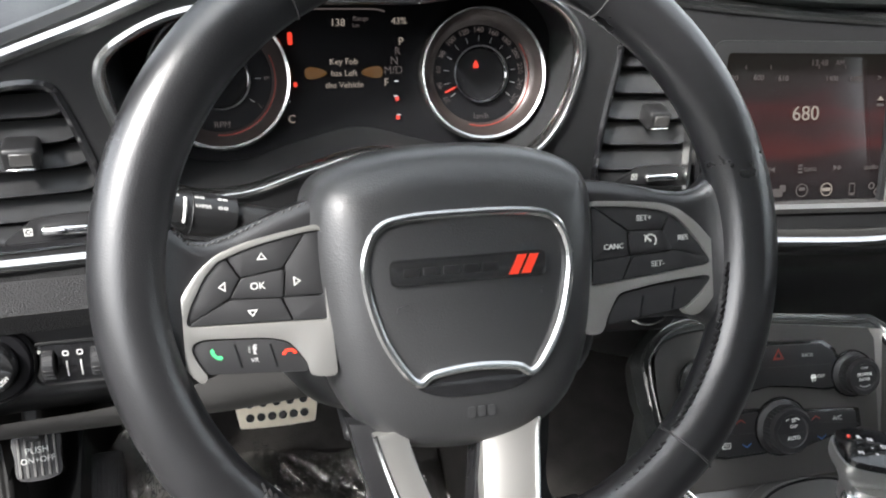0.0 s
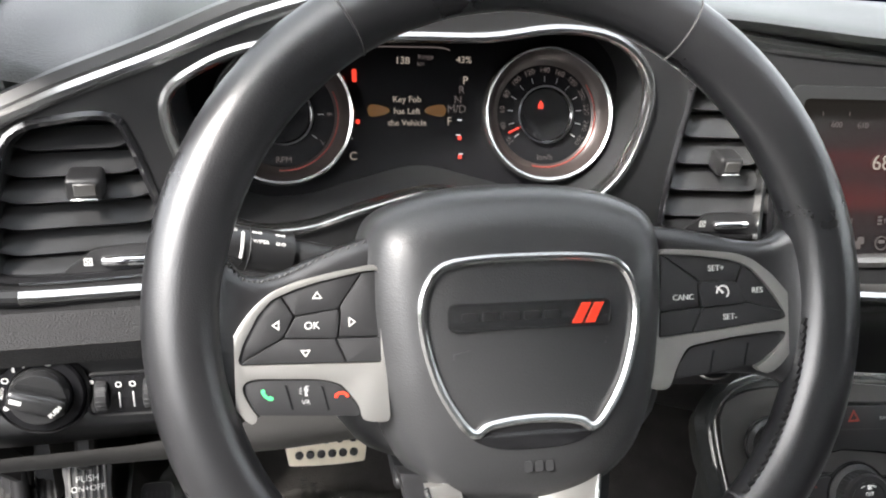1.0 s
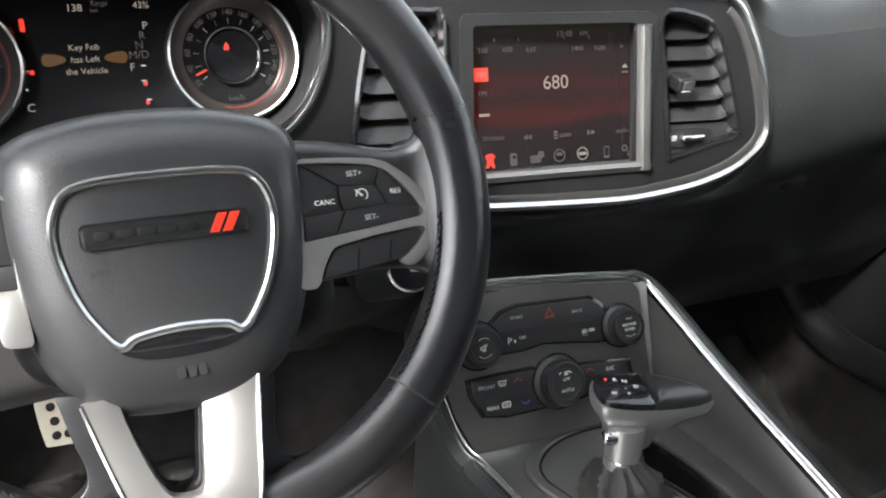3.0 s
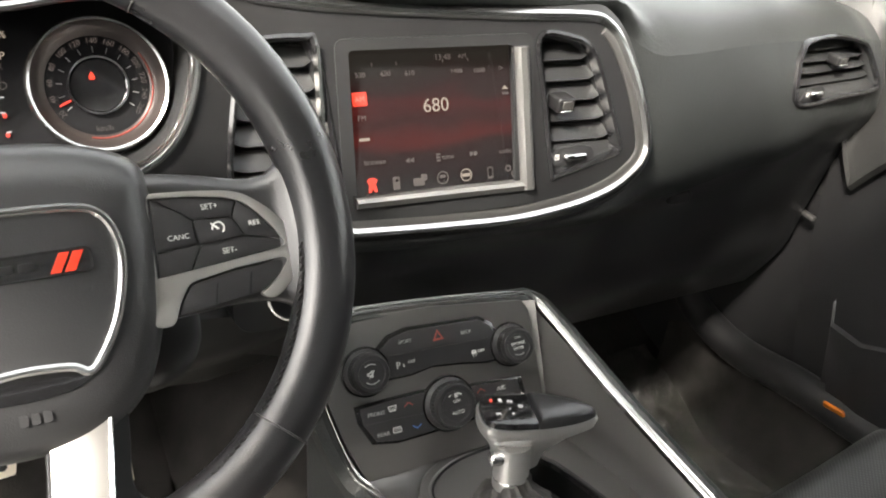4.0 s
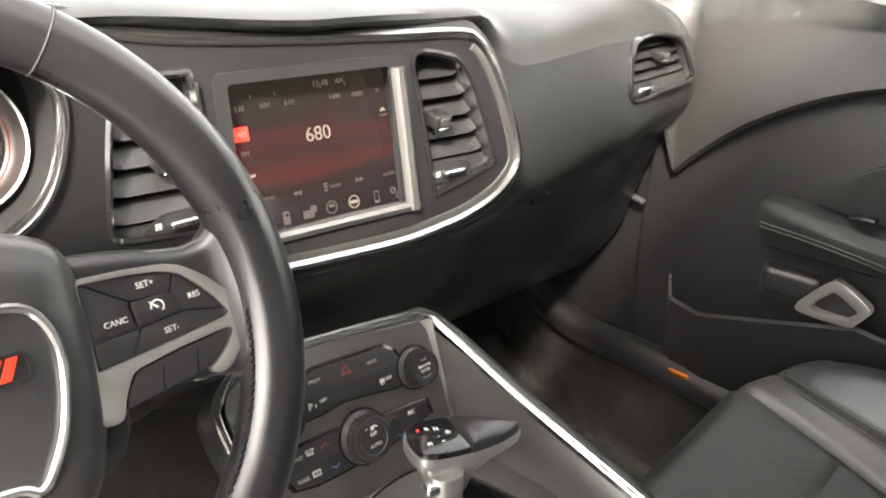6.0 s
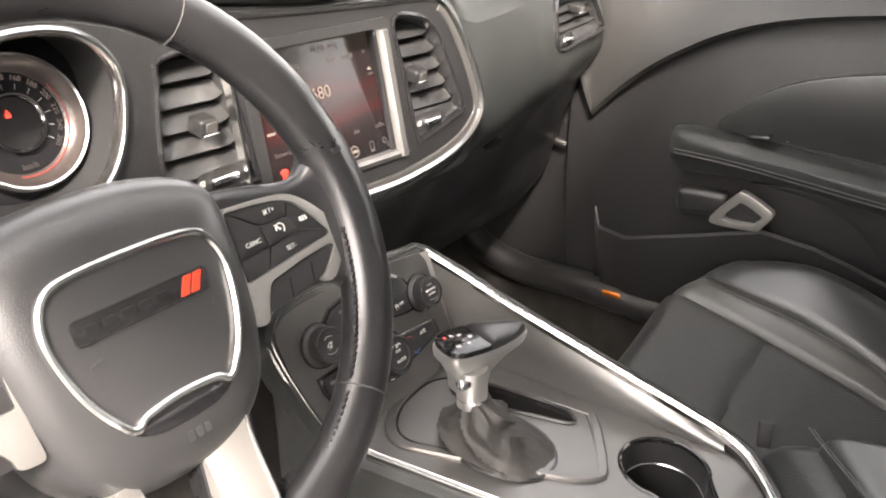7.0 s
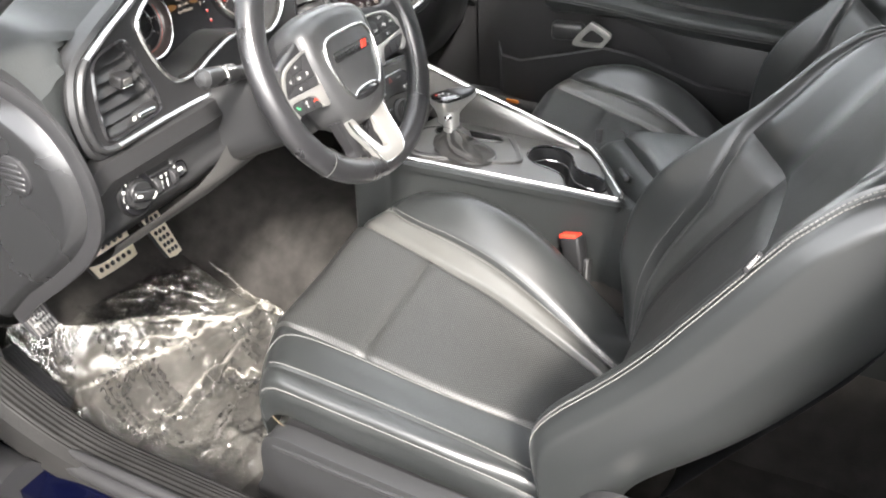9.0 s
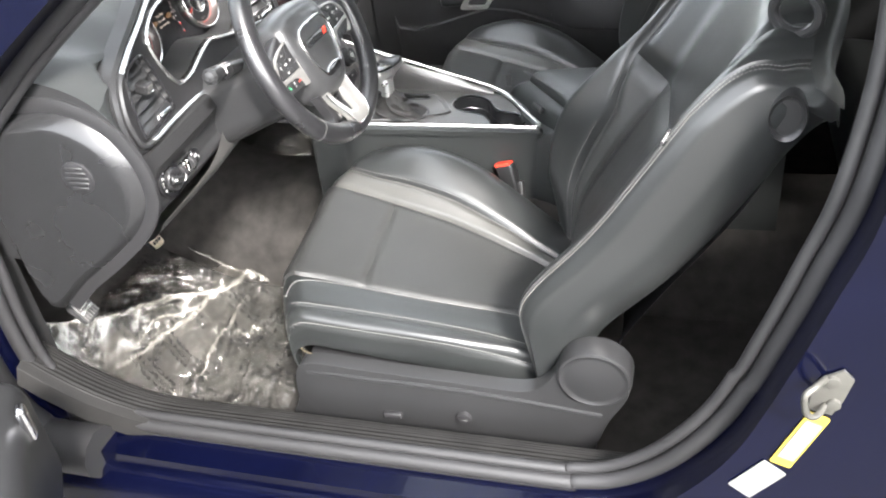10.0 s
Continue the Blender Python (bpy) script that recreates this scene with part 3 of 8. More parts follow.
part("badge_ring", sweep([(x, y, pad_h(x, y) + 0.0010) for x, y in badge_line], [(-0.0022, -0.002), (-0.0022, 0.0006), (-0.0008, 0.0020), (0.0008, 0.0020), (0.0022, 0.0006), (0.0022, -0.002)], (0, 0, 1), True), BRIGHT, sw, "chrome ring on the airbag cover")
field = [[((x + 0.002) * k - 0.002, -0.013 + (y + 0.013) * k) for x, y in badge_line] for k in (0.975, 0.95, 0.85, 0.7, 0.5, 0.3, 0.1)]
part("badge_field", ring_loft([[(x, y, 0.0148 - 0.0040 * (x / 0.06) ** 2 - 0.0012 * ((y + 0.013) / 0.045) ** 2 - (0.0030 if i == 0 else 0.0)) for x, y in line] for i, line in enumerate(field)]), PAD, sw, "charcoal field inside the ring")
lip = [(-0.034, -0.0605), (-0.024, -0.0560), (0.0, -0.0540), (0.020, -0.0560), (0.030, -0.0605), (0.018, -0.0665), (-0.002, -0.0680), (-0.022, -0.0665)]
part("badge_lip", plate([(p.x, p.y) for p in catmull([(x, y, 0) for x, y in lip], 5, True)], 0.002, m=pose(0, 0, 0.0115), bevel=0.0006), GLOSS, sw, "glossy dark lip under the ring")
plaque = part("name_plaque", plate(rounded(0.082, 0.0115, 0.0028, 4, -0.003, -0.001), 0.0014, m=pose(0, 0, 0.0142), bevel=0.0004), CAPPL, sw, "dark maker's plaque with red slashes")
part("plaque_rim", sweep([(x, y, 0.0155) for x, y in rounded(0.083, 0.0125, 0.0030, 4, -0.003, -0.001)], circle(0.0006, 6), (0, 0, 1), True), CAPPL, plaque)
for k in range(5):
    part("emblem_bar", plate(rounded(0.0085, 0.0042, 0.0012, 3, -0.034 + 0.0105 * k, -0.001), 0.0006, m=pose(0, 0, 0.0156), bevel=0.0002), PANEL, plaque)
for k in range(2):
    x0 = 0.0215 + 0.0068 * k
    part("red_slash", plate([(x0 - 0.0035, -0.006), (x0 + 0.0015, -0.006), (x0 + 0.0068, 0.004), (x0 + 0.0018, 0.004)], 0.0009, m=pose(0, 0, 0.0155)), REDINK, plaque, "orange-red slash")
for k in range(3):
    part("airbag_mark", plate(rounded(0.0042, 0.0055, 0.001, 3, -0.0055 + 0.0055 * k, -0.077), 0.0004, m=pose(0, 0, 0.0118)), PAD, sw)
for hx, hy, flip in ((-0.0375, -0.0195, 1), (0.0335, -0.0150, -1)):
    part("horn_mark", plate([(flip * x, y) for x, y in ((-0.0045, -0.0022), (-0.0030, -0.0022), (-0.0030, -0.0006), (0.0030, -0.0022), (0.0042, -0.0022), (0.0042, 0.0022), (0.0030, 0.0022), (-0.0030, 0.0008), (-0.0045, 0.0008))], 0.0008, m=pose(hx, hy, 0.0130)), PAD, sw, "embossed horn symbol")

def soften(pts, r, n=3):
    """Round the corners of an outline by about r."""
    out = []
    for i, p in enumerate(pts):
        p, a, b = Vector(p), Vector(pts[i - 1]), Vector(pts[(i + 1) % len(pts)])
        ra, rb = min(r, 0.45 * (a - p).length), min(r, 0.45 * (b - p).length)
        u, v = p + (a - p).normalized() * ra, p + (b - p).normalized() * rb
        out += [tuple(u.lerp(p, k / n).lerp(p.lerp(v, k / n), k / n)) for k in range(n + 1)]
    return out


# side spokes: leather arms, silver bezels and button groups
for sgn in (-1, 1):
    sag = 0.014 if sgn < 0 else 0.004
    arm, top_edge = [], []
    for x, y0, y1, z0, z1 in ((0.066, -0.044, 0.042, -0.028, -0.006), (0.080, -0.043, 0.0415, -0.027, -0.005), (0.095, -0.042, 0.0405, -0.025, -0.0045), (0.110, -0.041, 0.0385, -0.023, -0.004), (0.122, -0.041, 0.0365, -0.021, -0.0035),
                              (0.133, -0.042, 0.0355, -0.019, -0.002), (0.142, -0.045, 0.037, -0.017, 0.000), (0.149, -0.050, 0.042, -0.015, 0.003), (0.155, -0.058, 0.051, -0.013, 0.006), (0.160, -0.068, 0.063, -0.011, 0.008), (0.165, -0.080, 0.077, -0.009, 0.009)):
        y1 -= sag * min(1.0, max(0.0, (x - 0.075) / 0.055)) * (1.0 if x < 0.145 else max(0.3, 1 - (x - 0.145) / 0.02))
        mid = 0.5 * (z0 + z1)
        top_edge.append(Vector((sgn * x, y1 - 0.0022, z1 - 0.0020)))
        arm.append([(sgn * x, y, z) for y, z in ((y0, mid), (y0 + 0.002, z0), (y1 - 0.002, z0), (y1, mid), (y1 - 0.0010, z1 - 0.004), (y1 - 0.0045, z1 - 0.0010), (y1 - 0.010, z1), (y0 + 0.010, z1), (y0 + 0.0045, z1 - 0.0010), (y0 + 0.001, z1 - 0.004))])
    bm = ring_loft(arm)
    bmesh.ops.subdivide_edges(bm, edges=[e for e in bm.edges if abs((e.verts[0].co - e.verts[1].co).x) > 1e-4], cuts=1, smooth=0.6)
    part("spoke_arm", bm, LEATHER_RIM, sw, "black leather-covered spoke")
    if sgn < 0:
        bmst = bmesh.new()
        for i, p in enumerate(catmull(top_edge[1:8], 4)):
            bmesh.ops.create_cube(bmst, size=1.0, matrix=Matrix.Translation(p - Vector((0, 0.0006, 0.0010))) @ pose(0, 0, 0, 35, 0, 50) @ Matrix.Diagonal((0.0036, 0.0009, 0.0012, 1)))
        tagged(part("stitching", bmst, STITCH, sw, "dark cross stitching along the spoke"), kind="stuff")
    if sgn < 0:
        bez = [(0.0767, 0.0268), (0.0984, 0.0231), (0.1149, 0.0196), (0.1284, 0.0147), (0.1380, 0.0069), (0.1462, -0.0043), (0.1521, -0.0162), (0.1534, -0.0242), (0.1511, -0.0338), (0.1461, -0.0422), (0.1410, -0.0480), (0.1384, -0.0487), (0.1362, -0.0456), (0.1405, -0.0393), (0.1437, -0.0321), (0.1425, -0.0283), (0.1377, -0.0267), (0.1069, -0.0286), (0.0979, -0.0308), (0.0939, -0.0341), (0.0872, -0.0440), (0.0868, -0.0491), (0.0835, -0.0510), (0.0724, -0.0520)]
        inn = [(0.0768, 0.0235), (0.0852, 0.0229), (0.1068, 0.0185), (0.1177, 0.0153), (0.1286, 0.0109), (0.1354, 0.0033), (0.1425, -0.0099), (0.1451, -0.0179), (0.1436, -0.0202), (0.0760, -0.0224)]
        keys = [[(0.1237, 0.0129), (0.1150, 0.0161), (0.1013, 0.0194), (0.0855, 0.0221), (0.0962, 0.0070), (0.0970, 0.0057), (0.1178, 0.0027)],
                [(0.1245, 0.0118), (0.1186, 0.0022), (0.1238, -0.0074), (0.1430, -0.0180), (0.1443, -0.0169), (0.1419, -0.0094), (0.1349, 0.0033), (0.1291, 0.0101)],
                [(0.0844, 0.0221), (0.0762, 0.0234), (0.0761, -0.0090), (0.0966, -0.0085), (0.0952, 0.0036), (0.0957, 0.0061)],
                [(0.0975, -0.0095), (0.0761, -0.0101), (0.0759, -0.0218), (0.0929, -0.0211)],
                [(0.1230, -0.0085), (0.0989, -0.0095), (0.0937, -0.0211), (0.1433, -0.0196), (0.1422, -0.0183)]]
        mid_key = [(0.1173, 0.0019), (0.0971, 0.0048), (0.0963, 0.0029), (0.0977, -0.0079), (0.0986, -0.0089), (0.1230, -0.0077)]
        low = [(0.1425, -0.0289), (0.1377, -0.0276), (0.1069, -0.0294), (0.0982, -0.0316), (0.0944, -0.0347), (0.0875, -0.0448), (0.0876, -0.0482), (0.1369, -0.0447), (0.1404, -0.0385), (0.1431, -0.0321)]
        gaps = ((-0.1215, -0.0368, 14), (-0.1041, -0.0382, 14))
    else:
        bez = [(0.0722, 0.0292), (0.0964, 0.0278), (0.1161, 0.0257), (0.1260, 0.0223), (0.1376, 0.0136), (0.1475, 0.0025), (0.1531, -0.0070), (0.1539, -0.0148), (0.1512, -0.0239), (0.1448, -0.0329), (0.1385, -0.0387), (0.1327, -0.0402), (0.1287, -0.0384), (0.1268, -0.0358), (0.1312, -0.0342), (0.1398, -0.0274), (0.1455, -0.0199), (0.1445, -0.0177), (0.1401, -0.0172), (0.1149, -0.0190), (0.0871, -0.0230), (0.0806, -0.0338), (0.0761, -0.0455), (0.0652, -0.0448)]
        inn = [(0.0721, 0.0265), (0.0963, 0.0248), (0.1144, 0.0221), (0.1243, 0.0181), (0.1324, 0.0101), (0.1396, 0.0013), (0.1448, -0.0073), (0.1455, -0.0098), (0.1430, -0.0115), (0.1150, -0.0144), (0.0708, -0.0182)]
        keys = [[(0.0737, 0.0258), (0.0963, 0.0242), (0.1143, 0.0215), (0.1206, 0.0197), (0.1167, 0.0108), (0.0953, 0.0119), (0.0787, 0.0236), (0.0737, 0.0267)],
                [(0.1213, 0.0191), (0.1252, 0.0165), (0.1324, 0.0092), (0.1396, 0.0003), (0.1435, -0.0063), (0.1227, -0.0008), (0.1173, 0.0101)],
                [(0.0737, 0.0255), (0.0781, 0.0227), (0.0943, 0.0110), (0.0949, -0.0020), (0.0728, -0.0037)],
                [(0.0978, -0.0033), (0.1193, -0.0018), (0.1227, -0.0017), (0.1438, -0.0072), (0.1444, -0.0100), (0.1423, -0.0112), (0.1150, -0.0138), (0.0909, -0.0160)],
                [(0.0728, -0.0046), (0.0965, -0.0033), (0.0899, -0.0162), (0.0724, -0.0174)]]
        mid_key = [(0.0959, 0.0109), (0.1167, 0.0101), (0.1220, -0.0007), (0.1187, -0.0012), (0.0965, -0.0024), (0.0952, 0.0092)]
        low = [(0.0890, -0.0240), (0.1148, -0.0202), (0.1398, -0.0184), (0.1438, -0.0202), (0.1385, -0.0273), (0.1312, -0.0333), (0.1261, -0.0355), (0.1144, -0.0366), (0.0795, -0.0406), (0.0819, -0.0338)]
        gaps = ((0.1016, -0.0322, -12), (0.1219, -0.0291, -12))
    side = lambda pts, r: [(sgn * x, y) for x, y in soften(pts, r)]
    bz = part("spoke_bezel", plate(side(bez, 0.004), 0.005, [side(inn, 0.0016)], m=pose(0, 0, -0.003), bevel=0.0012), SILVER, sw, "satin silver spoke bezel")
    part("button_bed", plate(side(inn, 0.0016), 0.0020, m=pose(0, 0, -0.004)), DARK, bz)
    for kk in keys:
        part("key", plate(side(kk, 0.0008), 0.0030, m=pose(0, 0, -0.0025), bevel=0.0005), BUTTON, bz)
    part("centre_key", plate(side(mid_key, 0.0010), 0.0042, m=pose(0, 0, -0.0025), bevel=0.0007), BUTTON, bz)
    lo = part("lower_keys", plate(side(low, 0.0022), 0.0040, m=pose(0, 0, -0.0038), bevel=0.0008), BUTTON, bz)
    for xg, yg, lean in gaps:
        part("key_gap", rbox(0.0010, 0.0125, 0.0008, 0, 1, pose(xg, yg, 0.0002, 0, 0, lean)), MATT, lo)
        part("key_glint", rbox(0.0004, 0.0060, 0.0008, 0.0001, 1, pose(xg + sgn * 0.0006, yg + 0.001, 0.0002, 0, 0, lean)), PANEL, lo)
    if sgn < 0:
        words("OK", 0.0052, pose(-0.1096, -0.0026, 0.0018), WHITE, bz)
        for cx, cy, turn in ((-0.1067, 0.0121, 0), (-0.1130, -0.0159, 180), (-0.1268, -0.0017, 90), (-0.0901, -0.0016, 270)):
            tri = [(-0.0025, -0.0016), (0.0025, -0.0016), (0.0, 0.0020)]
            part("arrow", plate(tri, 0.0003, [[(x * 0.62, y * 0.62 - 0.0001) for x, y in tri]], m=pose(cx, cy, 0.0006, 0, 0, turn)), WHITE, bz)
        hs = [(-0.0030, 0.0024), (-0.0018, 0.0030), (-0.0008, 0.0018), (-0.0012, 0.0008), (0.0006, -0.0010), (0.0018, -0.0006), (0.0030, -0.0018), (0.0022, -0.0030), (0.0006, -0.0028), (-0.0018, -0.0010), (-0.0030, 0.0010)]
        part("call_symbol", plate(hs, 0.0003, m=pose(-0.1318, -0.0350, 0.0003)), GREENINK, lo, "green call symbol")
        arc = [(0.0036 * math.cos(radians(a)), 0.0024 * math.sin(radians(a))) for a in range(-10, 191, 20)] + [(-0.0020, -0.0006), (-0.0018, 0.0006), (0.0, 0.0011), (0.0018, 0.0006), (0.0020, -0.0006)]
        part("hang_up_symbol", plate(arc, 0.0003, m=pose(-0.0962, -0.0379, 0.0003)), REDINK, lo, "red hang-up symbol")
        words("VR", 0.0034, pose(-0.1135, -0.0398, 0.0003), GREYINK, lo)
        vm = pose(-0.1138, -0.0345, 0.0003)
        part("voice_symbol", plate([(-0.0002, -0.0022), (0.0014, -0.0022), (0.0008, -0.0006), (0.0018, 0.0006), (0.0008, 0.0020), (0.0022, 0.0026), (0.0002, 0.0028), (-0.0006, 0.0012), (-0.0002, 0.0)], 0.0003, m=vm), GREYINK, lo)
        for k in range(3):
            part("voice_wave", plate(rounded(0.0014, 0.0004, 0.0001, 2), 0.0003, m=vm @ pose(-0.0022, -0.0008 + 0.0012 * k, 0, 0, 0, -25 + 25 * k)), GREYINK, lo)
    else:
        words("SET+", 0.0045, pose(0.1053, 0.0178, 0.0007), WHITE, bz)
        words("RES", 0.0043, pose(0.1293, 0.0051, 0.0007), WHITE, bz)
        words("CANC", 0.0043, pose(0.0859, 0.0029, 0.0007), WHITE, bz)
        words("SET-", 0.0045, pose(0.1128, -0.0086, 0.0007), WHITE, bz)
        cm = pose(0.1082, 0.0050, 0.0019)
        ar = [(0.0034 * math.cos(radians(a)), 0.0034 * math.sin(radians(a))) for a in range(-50, 191, 20)]
        part("cruise_symbol", sweep([cm @ Vector((x, y, 0)) for x, y in ar], circle(0.00045, 6), (0, 0, 1)), WHITE, bz)
        part("cruise_needle", plate([(-0.0004, -0.0008), (0.0008, -0.0002), (-0.0038, 0.0036), (-0.0042, 0.0032)], 0.0003, m=cm), WHITE, bz)

# lower spoke: silver V with an open middle
vout = [(-0.056, -0.086), (-0.0515, -0.103), (-0.0440, -0.128), (-0.0365, -0.149), (-0.0300, -0.1585), (-0.018, -0.1625), (-0.004, -0.1632), (0.012, -0.1622), (0.0215, -0.158), (0.0255, -0.149), (0.0285, -0.128), (0.0325, -0.103), (0.035, -0.086)]
vin = [(-0.0385, -0.084), (-0.0355, -0.100), (-0.0285, -0.122), (-0.0215, -0.137), (-0.0145, -0.1415), (-0.0050, -0.1415), (-0.0015, -0.136), (0.0005, -0.122), (0.0035, -0.100), (0.0045, -0.084)]


def vfold(p):
    f = min(1.0, max(0.0, (-p.y - 0.088) / 0.066))
    return Vector((p.x, p.y, p.z - 0.018 + 0.021 * f * f * (3 - 2 * f) + 0.22 * (1 - 0.75 * f * f) * math.sqrt((p.x + 0.009) ** 2 + 0.0001)))


def rounder(line):
    return [(p.x, p.y) for p in catmull([(x, y, 0) for x, y in line], 4)]


vb = plate(rounder(vout) + rounder(vin)[::-1], 0.012, m=None, bevel=0.0030, fold=vfold)
part("lower_spoke", vb, SILVER, sw, "satin silver V-shaped lower spoke")
part("spoke_edge", tube([vfold(Vector((x, y, 0.0112))) for x, y in rounder(vout)], 0.0016, False, 8), BRIGHT, sw, "bright raised edge of the lower spoke")
flank = [(-0.068, -0.080), (-0.0625, -0.105), (-0.0585, -0.120), (-0.0600, -0.1310), (-0.0690, -0.1375), (-0.0800, -0.1400), (-0.060, -0.166), (0.046, -0.168), (0.0660, -0.1440), (0.0530, -0.1430), (0.0440, -0.1350), (0.0415, -0.122), (0.0435, -0.105), (0.046, -0.080)]
part("lower_spoke_back", plate(rounder(flank) + rounder([(-0.017 + (x + 0.017) * 0.90, y) for x, y in vin])[::-1], 0.016, m=pose(0, 0, -0.022), bevel=0.004), LEATHER_RIM, sw, "leather flanks of the lower spoke")

# column shroud, stalks and start button housing: fixed to the car, not to the wheel
col = thing("steering_column", "black plastic steering column shroud with stalks", "steering column", at=WHEEL)
rings = []
for w, h0, h, dy in ((0.150, 0.090, -0.048, -0.026), (0.176, 0.106, -0.055, -0.029), (0.190, 0.116, -0.068, -0.031), (0.200, 0.122, -0.100, -0.032), (0.212, 0.126, -0.200, -0.034)):
    rings.append([(x + 0.008, y + dy, h) for x, y in rounded(w, h0, 0.036, 6)])
part("shroud", ring_loft(rings), PLASTIC, col)
stk = part("stalk", tube(catmull([(-0.03, 0.012, -0.104), (-0.08, 0.023, -0.100), (-0.125, 0.0325, -0.096)], 5), 0.0100, False, 16, (0, 0, 1)), PLASTIC, col, "black multifunction stalk")
KNOB_A, KNOB_B = Vector((-0.118, 0.0315, -0.0965)), Vector((-0.184, 0.0425, -0.080))
part("stalk_knob", tube([KNOB_A, KNOB_A.lerp(KNOB_B, 0.5), KNOB_B], 0.0130, False, 20, (0, 0, 1)), CAPPL, stk, "smooth round stalk grip")
axis = (KNOB_A - KNOB_B).normalized()
part("stalk_tip", lathe([(0.0, 0.007), (0.008, 0.0055), (0.0125, 0.0), (0.0125, -0.006)], 16, Matrix.Translation(KNOB_B) @ (-axis).to_track_quat("Z", "Y").to_matrix().to_4x4()), PLASTIC, stk, "dark stalk end cap")


def on_knob(x, tilt):
    """A frame on the grip's skin: x along the stalk, tilted up from the driver's side."""
    n = Vector((0, math.sin(radians(tilt)), math.cos(radians(tilt))))
    n = (n - axis * n.dot(axis)).normalized()
    y = n.cross(axis)
    p = KNOB_A.lerp(KNOB_B, (x - KNOB_A.x) / (KNOB_B.x - KNOB_A.x)) + n * 0.01315
    return Matrix(((axis.x, y.x, n.x, p.x), (axis.y, y.y, n.y, p.y), (axis.z, y.z, n.z, p.z), (0, 0, 0, 1)))


part("stalk_mark", tube([on_knob(-0.1475, a).translation for a in range(-24, 43, 6)], 0.0011, False, 6, axis), WHITE, stk, "white ring mark")
part("stalk_groove", tube([on_knob(-0.1430, 15 * a).translation for a in range(24)], 0.0005, True, 6, axis), DARK, stk)
words("WIPER", 0.0032, on_knob(-0.1375, 22), WHITE, stk)
for x, tilt in ((-0.1280, 22), (-0.1250, 22), (-0.1520, 48), (-0.1410, 48), (-0.1380, 48), (-0.1280, 48), (-0.1250, 48)):
    part("stalk_symbol", plate(rounded(0.0026, 0.0018, 0.0007), 0.0002, [rounded(0.0015, 0.0008, 0.0003)], m=on_knob(x, tilt)), WHITE, stk)
part("tilt_lever", rbox(0.024, 0.009, 0.040, 0.004, 3, pose(-0.050, -0.098, -0.092, 24)), DARK, col)


# ---- dashboard ----
dash = thing("dashboard", "black soft-touch car dashboard with chrome-edged instrument panel", "dashboard")
